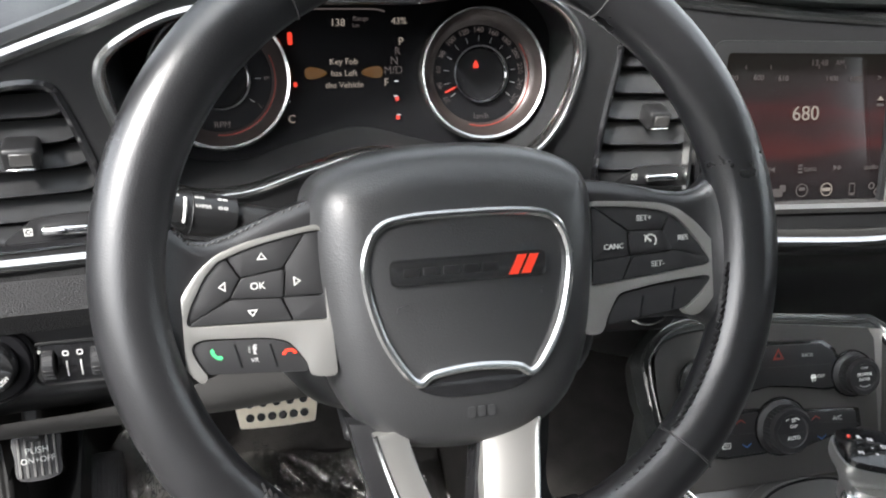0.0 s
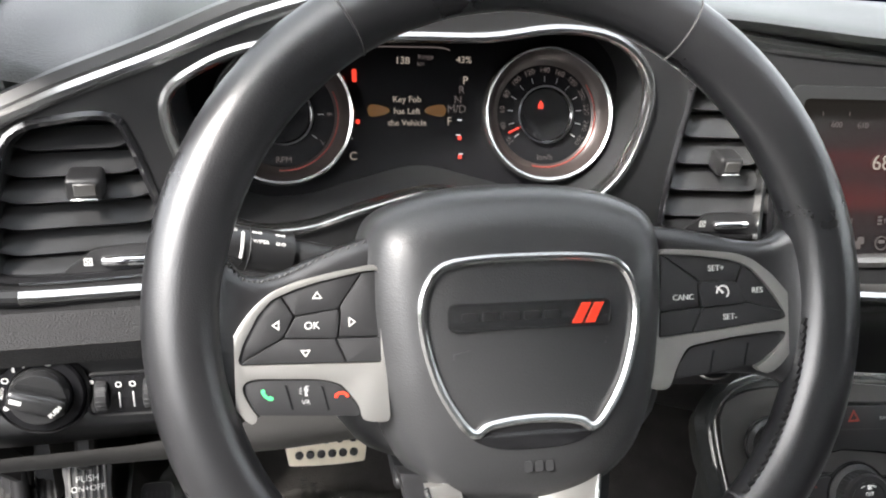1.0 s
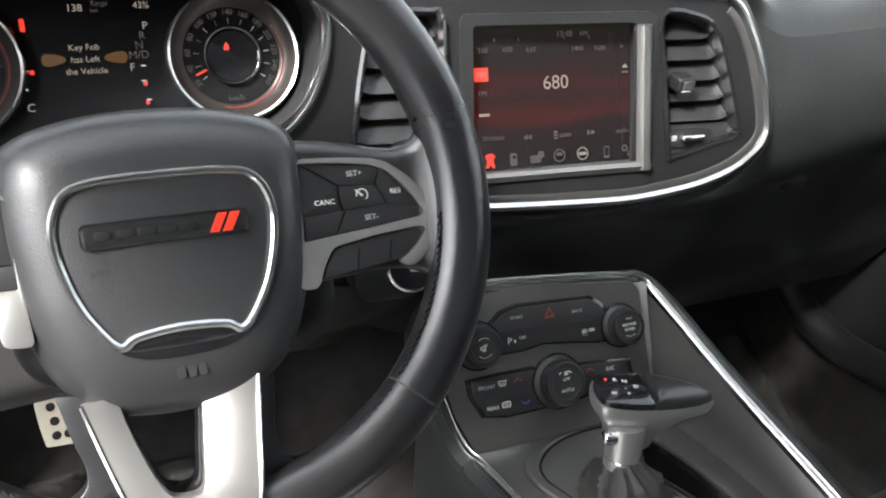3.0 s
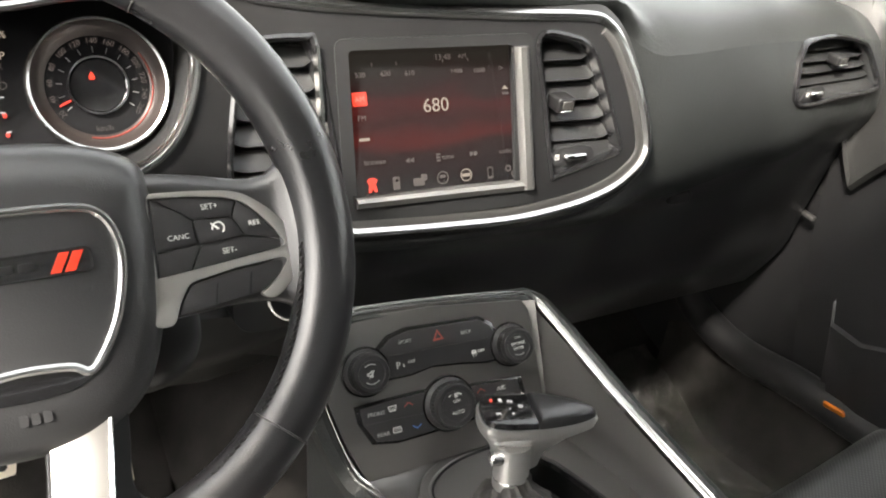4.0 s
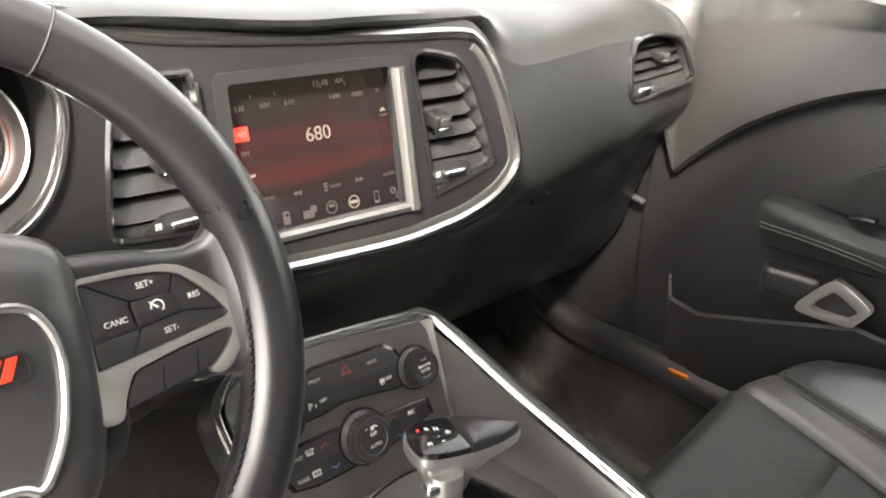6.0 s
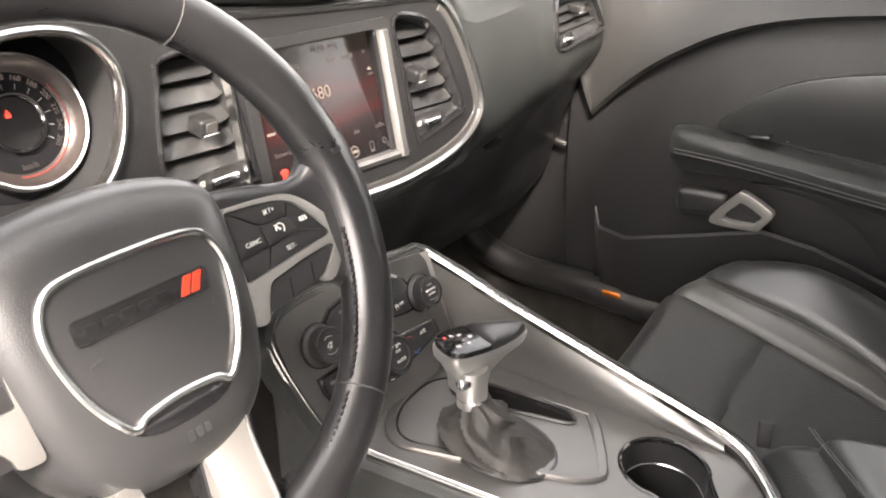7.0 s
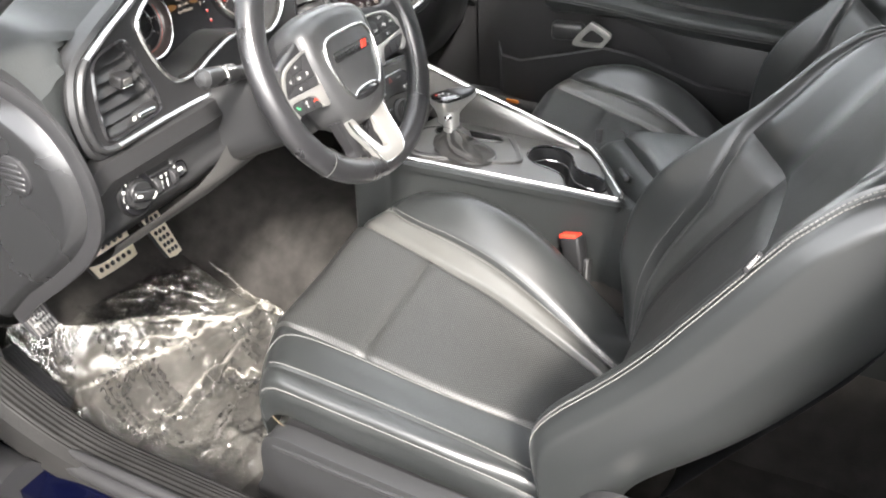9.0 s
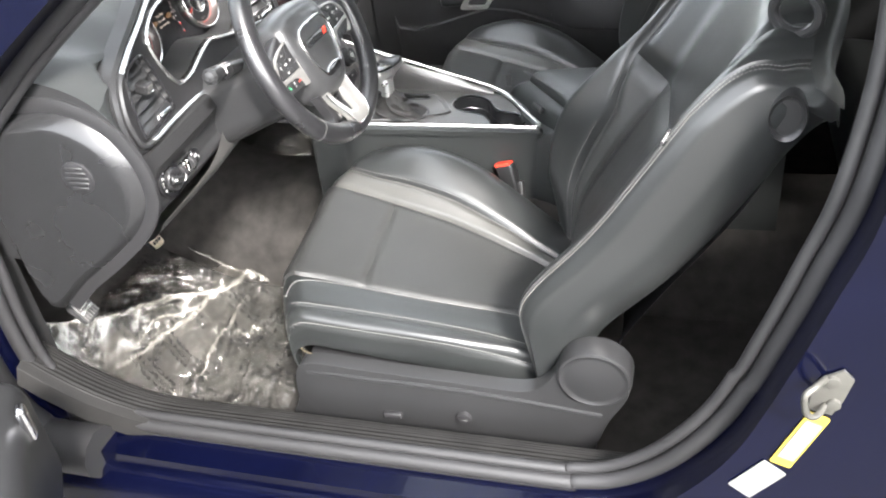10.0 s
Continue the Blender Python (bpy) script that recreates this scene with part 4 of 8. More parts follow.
# profiles (y, z) from the windscreen over the top and down to the knee
PROFILES = [
    (-0.738, [(0.74, 0.885), (0.50, 0.900), (0.33, 0.895), (0.22, 0.880), (0.155, 0.845), (0.125, 0.79), (0.122, 0.745), (0.135, 0.705), (0.150, 0.675), (0.152, 0.648), (0.215, 0.600), (0.285, 0.562)]),
    (-0.690, [(0.76, 0.895), (0.50, 0.915), (0.33, 0.912), (0.21, 0.895), (0.165, 0.860), (0.175, 0.80), (0.165, 0.750), (0.145, 0.715), (0.152, 0.675), (0.152, 0.650), (0.215, 0.600), (0.285, 0.562)]),
    (-0.640, [(0.76, 0.898), (0.50, 0.918), (0.33, 0.909), (0.195, 0.886), (0.24, 0.866), (0.24, 0.79), (0.168, 0.751), (0.147, 0.717), (0.154, 0.677), (0.153, 0.652), (0.215, 0.602), (0.285, 0.564)]),
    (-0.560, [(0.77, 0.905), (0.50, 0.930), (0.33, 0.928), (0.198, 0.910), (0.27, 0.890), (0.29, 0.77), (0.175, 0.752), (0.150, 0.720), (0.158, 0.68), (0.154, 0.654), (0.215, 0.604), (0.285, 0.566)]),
    (-0.500, [(0.78, 0.908), (0.50, 0.938), (0.33, 0.946), (0.197, 0.932), (0.285, 0.912), (0.295, 0.77), (0.183, 0.749), (0.158, 0.717), (0.161, 0.68), (0.156, 0.656), (0.216, 0.606), (0.286, 0.568)]),
    (-0.380, [(0.79, 0.910), (0.50, 0.945), (0.33, 0.962), (0.195, 0.952), (0.30, 0.930), (0.30, 0.77), (0.200, 0.742), (0.175, 0.712), (0.168, 0.68), (0.160, 0.660), (0.220, 0.612), (0.290, 0.572)]),
    (-0.200, [(0.79, 0.910), (0.50, 0.935), (0.33, 0.942), (0.215, 0.930), (0.29, 0.905), (0.29, 0.76), (0.215, 0.722), (0.205, 0.700), (0.190, 0.67), (0.186, 0.650), (0.250, 0.600), (0.330, 0.545)]),
    (0.000, [(0.79, 0.905), (0.50, 0.925), (0.33, 0.930), (0.190, 0.918), (0.26, 0.890), (0.25, 0.75), (0.185, 0.704), (0.200, 0.685), (0.235, 0.65), (0.27, 0.58), (0.33, 0.50), (0.42, 0.45)]),
    (0.170, [(0.78, 0.900), (0.50, 0.918), (0.33, 0.922), (0.197, 0.913), (0.214, 0.888), (0.196, 0.76), (0.168, 0.708), (0.185, 0.686), (0.235, 0.65), (0.28, 0.58), (0.33, 0.50), (0.42, 0.42)]),
    (0.260, [(0.78, 0.898), (0.50, 0.914), (0.36, 0.912), (0.240, 0.890), (0.200, 0.850), (0.185, 0.77), (0.185, 0.720), (0.205, 0.692), (0.250, 0.65), (0.29, 0.58), (0.33, 0.50), (0.42, 0.42)]),
    (0.480, [(0.76, 0.890), (0.50, 0.908), (0.37, 0.906), (0.275, 0.888), (0.235, 0.850), (0.218, 0.79), (0.215, 0.735), (0.235, 0.700), (0.275, 0.65), (0.31, 0.58), (0.34, 0.50), (0.42, 0.42)]),
    (0.640, [(0.74, 0.880), (0.50, 0.898), (0.38, 0.896), (0.290, 0.880), (0.250, 0.845), (0.235, 0.79), (0.238, 0.745), (0.260, 0.712), (0.290, 0.66), (0.32, 0.58), (0.35, 0.50), (0.42, 0.42)]),
    (0.700, [(0.73, 0.876), (0.50, 0.893), (0.39, 0.888), (0.300, 0.870), (0.262, 0.838), (0.246, 0.79), (0.248, 0.745), (0.268, 0.712), (0.296, 0.66), (0.325, 0.58), (0.355, 0.50), (0.42, 0.42)]),
    (0.722, [(0.72, 0.868), (0.50, 0.878), (0.40, 0.868), (0.330, 0.848), (0.290, 0.820), (0.275, 0.785), (0.276, 0.750), (0.290, 0.718), (0.312, 0.66), (0.34, 0.58), (0.365, 0.50), (0.42, 0.42)]),
    (0.730, [(0.72, 0.855), (0.52, 0.858), (0.43, 0.850), (0.380, 0.830), (0.350, 0.808), (0.340, 0.782), (0.340, 0.755), (0.345, 0.725), (0.350, 0.66), (0.37, 0.58), (0.38, 0.50), (0.43, 0.42)]),
]


def dash_ring(x, i0, i1, n=5):
    pr = lerp_table(PROFILES, x)[i0:i1 + 1]
    return catmull([(x, y, z) for y, z in pr], n)


XS = [-0.738 + 1.392 * i / 88 for i in range(88)] + [0.65, 0.666, 0.682, 0.700, 0.710, 0.717, 0.722, 0.726, 0.7285, 0.730]
FAR_VENT = [(0.496, 0.777), (0.4965, 0.818), (0.507, 0.838), (0.524, 0.849), (0.575, 0.852), (0.630, 0.843), (0.650, 0.832), (0.668, 0.803), (0.674, 0.788), (0.666, 0.780), (0.580, 0.778)]
part("dash_top", ring_loft([dash_ring(x, 0, 4) for x in XS], False, False), SOFT, dash, "grained black dash top")
face = ring_loft([dash_ring(x, 4, 7) for x in XS], False, False)
# opening for the outer passenger vent
near_vent = [f for f in face.faces if 0.47 < f.calc_center_median().x < 0.69 and f.calc_center_median().z > 0.755]
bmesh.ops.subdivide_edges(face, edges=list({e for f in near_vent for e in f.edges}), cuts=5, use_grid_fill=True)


def inside(px, pz, line):
    hit = False
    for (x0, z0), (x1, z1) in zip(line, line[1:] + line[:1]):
        if (z0 > pz) != (z1 > pz) and px < (x1 - x0) * (pz - z0) / (z1 - z0) + x0:
            hit = not hit
    return hit


bmesh.ops.delete(face, geom=[f for f in face.faces if inside(f.calc_center_median().x, f.calc_center_median().z, FAR_VENT)], context="FACES")
part("dash_face", face, SOFT, dash)
part("dash_lower", ring_loft([dash_ring(x, 7, 11) for x in XS], False, False), PLASTIC, dash, "black lower dash")
# leather-grained band under the trim on the driver's side
band = [[(x, lin([(-0.74, 0.124), (-0.69, 0.148), (-0.60, 0.153), (-0.50, 0.160), (-0.38, 0.178), (-0.24, 0.195)], x) + dy, 0.726 + 0.000 + dz - 0.03 * max(0, x + 0.55) * 0.6) for dy, dz in ((0.020, 0.026), (-0.004, 0.020), (-0.014, 0.0), (-0.008, -0.016), (0.015, -0.024))] for x in [-0.738 + 0.0125 * i for i in range(41)]]
part("dash_band", ring_loft(band, False, False), BAND, dash, "pebble-grained black band")
# grey panel under the column
def knee_pt(u, v):
    x = -0.70 + 0.595 * u
    zt = lin([(-0.70, 0.636), (-0.60, 0.640), (-0.54, 0.646), (-0.505, 0.658), (-0.46, 0.680), (-0.32, 0.684), (-0.24, 0.668), (-0.20, 0.660), (-0.105, 0.640)], x)
    zb = lin([(-0.70, 0.552), (-0.48, 0.566), (-0.38, 0.573), (-0.30, 0.568), (-0.24, 0.520), (-0.105, 0.455)], x)
    z = zt + (zb - zt) * v
    d = max(0.0, 0.645 - z)
    y = 0.146 + (19.0 * d * d if d < 0.07 else 0.0931 + 1.15 * (d - 0.07)) + lin([(-0.70, 0.0), (-0.50, 0.003), (-0.20, 0.036), (-0.105, 0.075)], x)
    return (x, y, z)


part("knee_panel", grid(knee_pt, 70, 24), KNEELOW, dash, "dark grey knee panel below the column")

# trim panel that carries the cluster, vents and screen
def ypanel(x, z):
    return lin([(-0.70, 0.160), (-0.62, 0.172), (-0.50, 0.188), (-0.30, 0.204), (-0.19, 0.222), (-0.10, 0.211), (0.0, 0.202), (0.08, 0.194), (0.15, 0.186), (0.20, 0.178), (0.26, 0.168)], x) + (z - 0.81) * 0.13


def on_panel(x, z, d=0.0):
    return Vector((x, ypanel(x, z) - d, z))


PANEL_LINE = [(-0.640, 0.755), (-0.560, 0.753), (-0.450, 0.747), (-0.330, 0.737), (-0.200, 0.724), (-0.095, 0.716), (-0.015, 0.712), (0.0575, 0.7105), (0.105, 0.7145), (0.142, 0.7210), (0.172, 0.7315), (0.1915, 0.7440), (0.204, 0.757), (0.2085, 0.773),
              (0.2050, 0.798), (0.195, 0.834), (0.180, 0.868), (0.1635, 0.888), (0.142, 0.8955), (0.061, 0.8985), (-0.057, 0.9045), (-0.150, 0.913), (-0.230, 0.930), (-0.340, 0.942), (-0.440, 0.940), (-0.500, 0.927), (-0.566, 0.901), (-0.630, 0.877), (-0.672, 0.855), (-0.692, 0.815), (-0.690, 0.775), (-0.675, 0.759)]
CLUSTER = [(-0.562, 0.872), (-0.540, 0.895), (-0.497, 0.909), (-0.417, 0.914), (-0.350, 0.914), (-0.295, 0.920), (-0.250, 0.913), (-0.224, 0.893), (-0.217, 0.866), (-0.230, 0.826), (-0.254, 0.800), (-0.292, 0.788), (-0.335, 0.797), (-0.385, 0.808), (-0.435, 0.798), (-0.478, 0.787), (-0.520, 0.791), (-0.548, 0.825)]
VENT_L = [(-0.652, 0.856), (-0.620, 0.866), (-0.594, 0.866), (-0.584, 0.852), (-0.568, 0.805), (-0.562, 0.776), (-0.575, 0.766), (-0.655, 0.766), (-0.670, 0.776), (-0.667, 0.815)]
VENT_C = [(-0.184, 0.858), (-0.176, 0.880), (-0.130, 0.884), (-0.119, 0.874), (-0.108, 0.775), (-0.114, 0.762), (-0.180, 0.764), (-0.196, 0.770), (-0.197, 0.790)]
VENT_P = [(0.0912, 0.8776), (0.1265, 0.8765), (0.146, 0.866), (0.1575, 0.845), (0.1784, 0.7765), (0.1775, 0.768), (0.170, 0.763), (0.112, 0.7482), (0.1035, 0.7525), (0.095, 0.8268)]
SCREEN = rounded(0.176, 0.150, 0.006, 3, -0.010, 0.8025)
trim_fold = lambda p: on_panel(p.x, p.y, p.z)
tp = part("trim_panel", plate(smooth2(PANEL_LINE, 4), 0.010, [smooth2(CLUSTER, 4), smooth2(VENT_L, 3), smooth2(VENT_C, 3), smooth2(VENT_P, 3), SCREEN], fold=trim_fold), PANEL, dash, "charcoal metallic trim panel")
edge = smooth2(PANEL_LINE, 6)
EDGE_SECTION = [(-0.0048, -0.006), (-0.0048, 0.002), (-0.0017, 0.0052), (0.0017, 0.0052), (0.0048, 0.002), (0.0048, -0.006)]
first = next(i for i, p in enumerate(edge) if p[0] < -0.655)
last = max(i for i, p in enumerate(edge) if p[0] < -0.655)
part("chrome_edge", sweep([on_panel(x, z, 0.010) for x, z in edge[last:] + edge[:first + 1]], EDGE_SECTION, (0, -1, 0)), BRIGHT, tp, "satin chrome edging")
part("edge_wrap", sweep([on_panel(x, z, 0.009) for x, z in edge[first:last + 1]], EDGE_SECTION, (0, -1, 0)), PLASTIC, tp, "black end of the edging round the outer vent")
start = next(i for i, p in enumerate(edge) if p[0] > -0.215)
stop = next(i for i, p in enumerate(edge) if p[0] > 0.1 and p[1] > 0.886)
band = []
for i in range(start, stop + 1):
    way = (Vector(edge[i + 1]) - Vector(edge[i - 1])).normalized()
    n = Vector((-way.y, way.x))
    band.append([on_panel(edge[i][0] + n.x * k, edge[i][1] + n.y * k, d) for k, d in ((0.0040, 0.0080), (0.0046, 0.0118), (0.0080, 0.0130), (0.0115, 0.0118), (0.0122, 0.0080))])
part("inner_band", ring_loft(band), SATIN, tp, "satin grey band inside the edging")
part("outer_lip", sweep([on_panel(0.02 + (x - 0.02) * 1.012 + (0.004 if x > 0.05 else 0.0), 0.81 + (z - 0.81) * (1.09 if z < 0.81 else 1.055), 0.000) for x, z in edge], [(-0.006, -0.02), (-0.006, 0.004), (0.0, 0.008), (0.006, 0.004), (0.006, -0.02)], (0, -1, 0), True), PLASTIC, dash)

# instrument cluster
cl = smooth2(CLUSTER, 6)
ic = part("cluster_ring", sweep([on_panel(x, z, 0.011) for x, z in cl], [(-0.0036, -0.008), (-0.0036, 0.0015), (-0.001, 0.0040), (0.0015, 0.0040), (0.0036, 0.001), (0.0036, -0.008)], (0, -1, 0), True), BRIGHT, dash, "satin chrome ring of the instrument cluster")
part("cluster_well", ring_loft([[on_panel(x, z, 0.004) for x, z in cl], [Vector((-0.388 + (x + 0.388) * 0.97, 0.262 + (z - 0.85) * 0.3, 0.850 + (z - 0.85) * 0.97)) for x, z in cl]], True, False), PLASTIC, ic)
part("cluster_face", plate(cl, 0.002, fold=lambda p: Vector((-0.388 + (p.x + 0.388) * 0.985, 0.264 + (p.y - 0.85) * 0.3 - p.z, 0.850 + (p.y - 0.85) * 0.985))), MATT, ic, "unlit black cluster face")


def cluster_m(x, z, d=0.0, spin=0):
    return Matrix.Translation((x, 0.262 + (z - 0.85) * 0.3 - d, z)) @ pose(0, 0, 0, 90 - 17, 0, 0) @ pose(0, 0, 0, 0, 0, spin)


def gauge(cx, cz, major, numbers, needle_deg, unit):
    m = cluster_m(cx, cz)
    g = part("gauge", lathe([(0.052, -0.004), (0.0535, 0.008), (0.0528, 0.0150), (0.0512, 0.0170), (0.0494, 0.0160), (0.0490, 0.0145)], 64, m, False), BRIGHT, dash, "round gauge with satin chrome ring")
    part("gauge_bevel", lathe([(0.0491, 0.0150), (0.0462, 0.0095), (0.0420, 0.0050), (0.0395, 0.0040), (0.0388, 0.0032)], 64, m, False), BEVEL, g, "satin bevel inside the ring")
    part("gauge_face", disc(0.0475, 0.003, 48, m), MATT, g)
    part("inner_ring", lathe([(0.0195, 0.002), (0.0215, 0.0075), (0.0228, 0.0075), (0.0235, 0.002)], 44, m), CHROME, g, "thin chrome inner ring")
    part("hub_disc", disc(0.0200, 0.0045, 40, m), GLOSS, g)
    ringbm = sweep([m @ Vector((0.0412 * math.cos(radians(a)), 0.0412 * math.sin(radians(a)), 0.0050)) for a in range(-105 if major > 0 else -95, 40 if major > 0 else 30, 5)], circle(0.0006, 6), m.to_3x3() @ Vector((0, 0, 1)))
    part("red_arc", ringbm, REDARC, g, "thin red arc")
    n = len(numbers)
    for i, s in enumerate(numbers):
        a = radians(215 - 250 * i / (n - 1))
        part("tick", rbox(0.0045, 0.0007, 0.0004, 0, 1, m @ Matrix.Translation((0.0282 * math.cos(a), 0.0282 * math.sin(a), 0.0034)) @ pose(0, 0, 0, 0, 0, math.degrees(a))), GREYINK, g)
        words(s, 0.0060, m @ Matrix.Translation((0.0348 * math.cos(a), 0.0348 * math.sin(a), 0.0034)) @ pose(0, 0, 0, 0, 0, math.degrees(a) - 90), DIMLIT, g)
    a = radians(needle_deg)
    part("needle", rbox(0.0095, 0.0016, 0.001, 0.0003, 1, m @ Matrix.Translation((0.0285 * math.cos(a), 0.0285 * math.sin(a), 0.0050)) @ pose(0, 0, 0, 0, 0, needle_deg)), REDLIT, g, "glowing red needle")
    words(unit, 0.0065, m @ Matrix.Translation((0, -0.0335, 0.0034)), DIMLIT, g)
    return g


gr = gauge(-0.284, 0.846, 1, ["20", "40", "60", "80", "100", "120", "140", "160", "180", "200", "220", "240", "260"], 205, "km/h")
part("warning_lamp", plate([(-0.002, -0.003), (0.002, -0.003), (0.0022, 0.0), (0.0, 0.0035), (-0.0022, 0.0)], 0.0004, m=cluster_m(-0.288, 0.855, 0.006)), REDLIT, gr)
gl_ = gauge(-0.488, 0.846, -1, ["0", "1", "2", "3", "4", "5", "6", "7"], 215, "RPM")
words("x1000", 0.005, cluster_m(-0.488, 0.805, 0.006), DIMLIT, gl_)
for k, s in enumerate(("Key Fob", "has Left", "the Vehicle")):
    words(s, 0.0066, cluster_m(-0.394, 0.858 - 0.0085 * k, 0.0032), SCREENLIT, dash)
for sx in (-1, 1):
    part("amber_glow", plate([(p.x, p.y) for p in catmull([(0.007, 0.0, 0), (0.004, 0.0045, 0), (-0.006, 0.003, 0), (-0.010, 0.0, 0), (-0.006, -0.003, 0), (0.004, -0.0045, 0)], 4, True)], 0.0003, m=cluster_m(-0.394 + sx * 0.0235, 0.850, 0.0030) @ Matrix.Diagonal((sx, 1, 1, 1))), AMBERLIT, dash)
words("138", 0.0078, cluster_m(-0.397, 0.886, 0.0032), SCREENLIT, dash)
words("Range", 0.0050, cluster_m(-0.379, 0.889, 0.0032), DIMLIT, dash)
words("km", 0.0045, cluster_m(-0.383, 0.884, 0.0032), DIMLIT, dash)
words("43%", 0.0072, cluster_m(-0.349, 0.887, 0.0032), SCREENLIT, dash)
for s, x, z, mt in (("P", -0.348, 0.872, SCREENLIT), ("R", -0.351, 0.865, DIMLIT), ("N", -0.354, 0.858, DIMLIT), ("M/D", -0.355, 0.851, DIMLIT), ("F", -0.361, 0.842, SCREENLIT), ("C", -0.436, 0.817, SCREENLIT)):
    words(s, 0.0085, cluster_m(x, z, 0.0032), mt, dash)
part("telltale", plate(rounded(0.0035, 0.0095, 0.001), 0.0003, m=cluster_m(-0.434, 0.875, 0.003)), REDLIT, dash)
for x, z in ((-0.432, 0.842), (-0.353, 0.830), (-0.353, 0.816)):
    part("telltale", plate(rounded(0.003, 0.0035, 0.001), 0.0003, m=cluster_m(x, z, 0.003)), REDLIT, dash)
for x, z in ((-0.436, 0.843), (-0.438, 0.830), (-0.353, 0.843), (-0.354, 0.832), (-0.352, 0.818)):
    part("scale_bar", plate(rounded(0.0035, 0.0010, 0.0003), 0.0003, m=cluster_m(x, z, 0.003)), WHITELIT, dash)
part("header_line", sweep([cluster_m(-0.394, 0.894, 0.003) @ Vector((x, 0.002 - abs(x / 0.034) ** 8 * 0.002, 0)) for x in [-0.034 + 0.004 * i for i in range(18)]], circle(0.0006, 6), (0, -1, 0)), DIMLIT, dash)


# air vents: frame, dark well, slats, thumb tab and lever
def span(line, z):
    xs = []
    for (x0, z0), (x1, z1) in zip(line, line[1:] + line[:1]):
        if (z0 - z) * (z1 - z) <= 0 and z0 != z1:
            xs.append(x0 + (x1 - x0) * (z - z0) / (z1 - z0))
    return (min(xs), max(xs)) if len(xs) > 1 else None


def vent(line, at, slats, z0, z1, tab, lever, depth=0.045, tabsize=(0.022, 0.016)):
    ln = smooth2(line, 5)
    v = part("air_vent", sweep([at(x, z, 0.010) for x, z in ln], [(-0.0028, -0.012), (-0.0028, 0.001), (0.0, 0.0026), (0.0028, 0.001), (0.0028, -0.012)], (0, -1, 0), True), GLOSS, dash, "air vent with black slats and thumb tab")
    cx, cz = sum(p[0] for p in ln) / len(ln), sum(p[1] for p in ln) / len(ln)
    part("vent_well", ring_loft([[at(cx + (x - cx) * k, cz + (z - cz) * k, d) for x, z in ln] for k, d in ((1.0, 0.008), (0.955, 0.005), (0.91, -0.004), (0.90, -depth))], True, False), PLASTIC, v)
    part("vent_back", plate([(cx + (x - cx) * 0.92, cz + (z - cz) * 0.92) for x, z in ln], 0.002, fold=lambda p: at(p.x, p.y, -depth + p.z)), DARK, v)
    gap = (z1 - z0) / (slats - 1)
    for i in range(slats):
        z = z0 + gap * i
        sp = span(ln, z)
        if sp is None:
            continue
        a, b = cx + (sp[0] - cx) * 0.93, cx + (sp[1] - cx) * 0.93
        rings = []
        for k in range(13):
            f = k / 12
            x = a + (b - a) * f
            cut = 0.20 * (max(0.0, 1 - f / 0.12) ** 1.3 + max(0.0, 1 - (1 - f) / 0.12) ** 1.3)
            o = at(x, z, 0.0)
            rings.append([o + Vector((0, dy, dz * gap)) for dy, dz in ((-0.0015, -0.44 + cut), (0.0010, -0.50 + cut), (0.018, 0.12), (0.018, 0.30), (0.010, 0.28), (0.0015, -0.30 + cut * 0.6))])
        part("slat", ring_loft(rings), PLASTIC, v)
    # solid apron below the slats
    zb = min(p[1] for p in ln)
    rows = [zb + 0.0015 + (z0 - 0.62 * gap - zb - 0.0015) * k / 6 for k in range(7)]
    ap = []
    for z in rows:
        sp = span(ln, z) or (cx, cx)
        ap.append([at(cx + (sp[0] - cx) * 0.975 + (sp[1] - sp[0]) * 0.975 * k / 10, z, lin([(0, 0.0075), (0.3, 0.0060), (1.0, -0.004)], (z - rows[0]) / (rows[-1] - rows[0]))) for k in range(11)])
    part("apron", ring_loft(ap, False, False), PLASTIC, v, "black panel below the slats")
    tx, tz = tab
    o = at(tx, tz, 0.006)
    tm = Matrix.Translation(o) @ pose(0, 0, 0, 12)
    tb = part("tab", rbox(tabsize[0], 0.020, tabsize[1], 0.0034, 4, tm), PANEL, v, "charcoal thumb tab")
    part("tab_inset", rbox(tabsize[0] * 0.62, 0.002, tabsize[1] * 0.55, 0.0008, 1, tm @ pose(0.001, -0.0098, 0.0010)), KNEELOW, tb)
    part("tab_strip", rbox(tabsize[0] * 0.75, 0.003, 0.0016, 0.0006, 1, Matrix.Translation(o + Vector((0, -0.0105, -tabsize[1] * 0.44)))), BRIGHT, tb)
    if lever:
        lx, lz, lw = lever
        o = at(lx, lz, 0.0095)
        tray = part("lever_tray", plate([(p.x, p.y) for p in catmull([(-lw * 1.15, -0.0075, 0), (lw * 0.68, -0.0075, 0), (lw * 0.70, 0.0075, 0), (-lw * 0.50, 0.0078, 0), (-lw * 0.80, 0.0030, 0)], 4, True)], 0.003, fold=lambda p: at(p.x + lx, p.y + lz, 0.0055 + p.z)), DARK, v, "recess of the vent lever")
        part("lever", rbox(lw, 0.010, 0.0070, 0.0030, 3, Matrix.Translation(o)), CHROME, v, "chrome vent lever")
        sm = Matrix.Translation(at(lx - lw * 0.74, lz, 0.0092)) @ pose(0, 0, 0, 90)
        part("vent_symbol", plate(rounded(0.0052, 0.0052, 0.0004), 0.0003, [rounded(0.0038, 0.0038, 0.0003)], m=sm), WHITE, tray)
        for turn in (45, -45):
            part("vent_cross", rbox(0.0048, 0.0006, 0.0003, 0, 1, sm @ pose(0, 0, 0.0002, 0, 0, turn)), WHITE, tray)
    return v


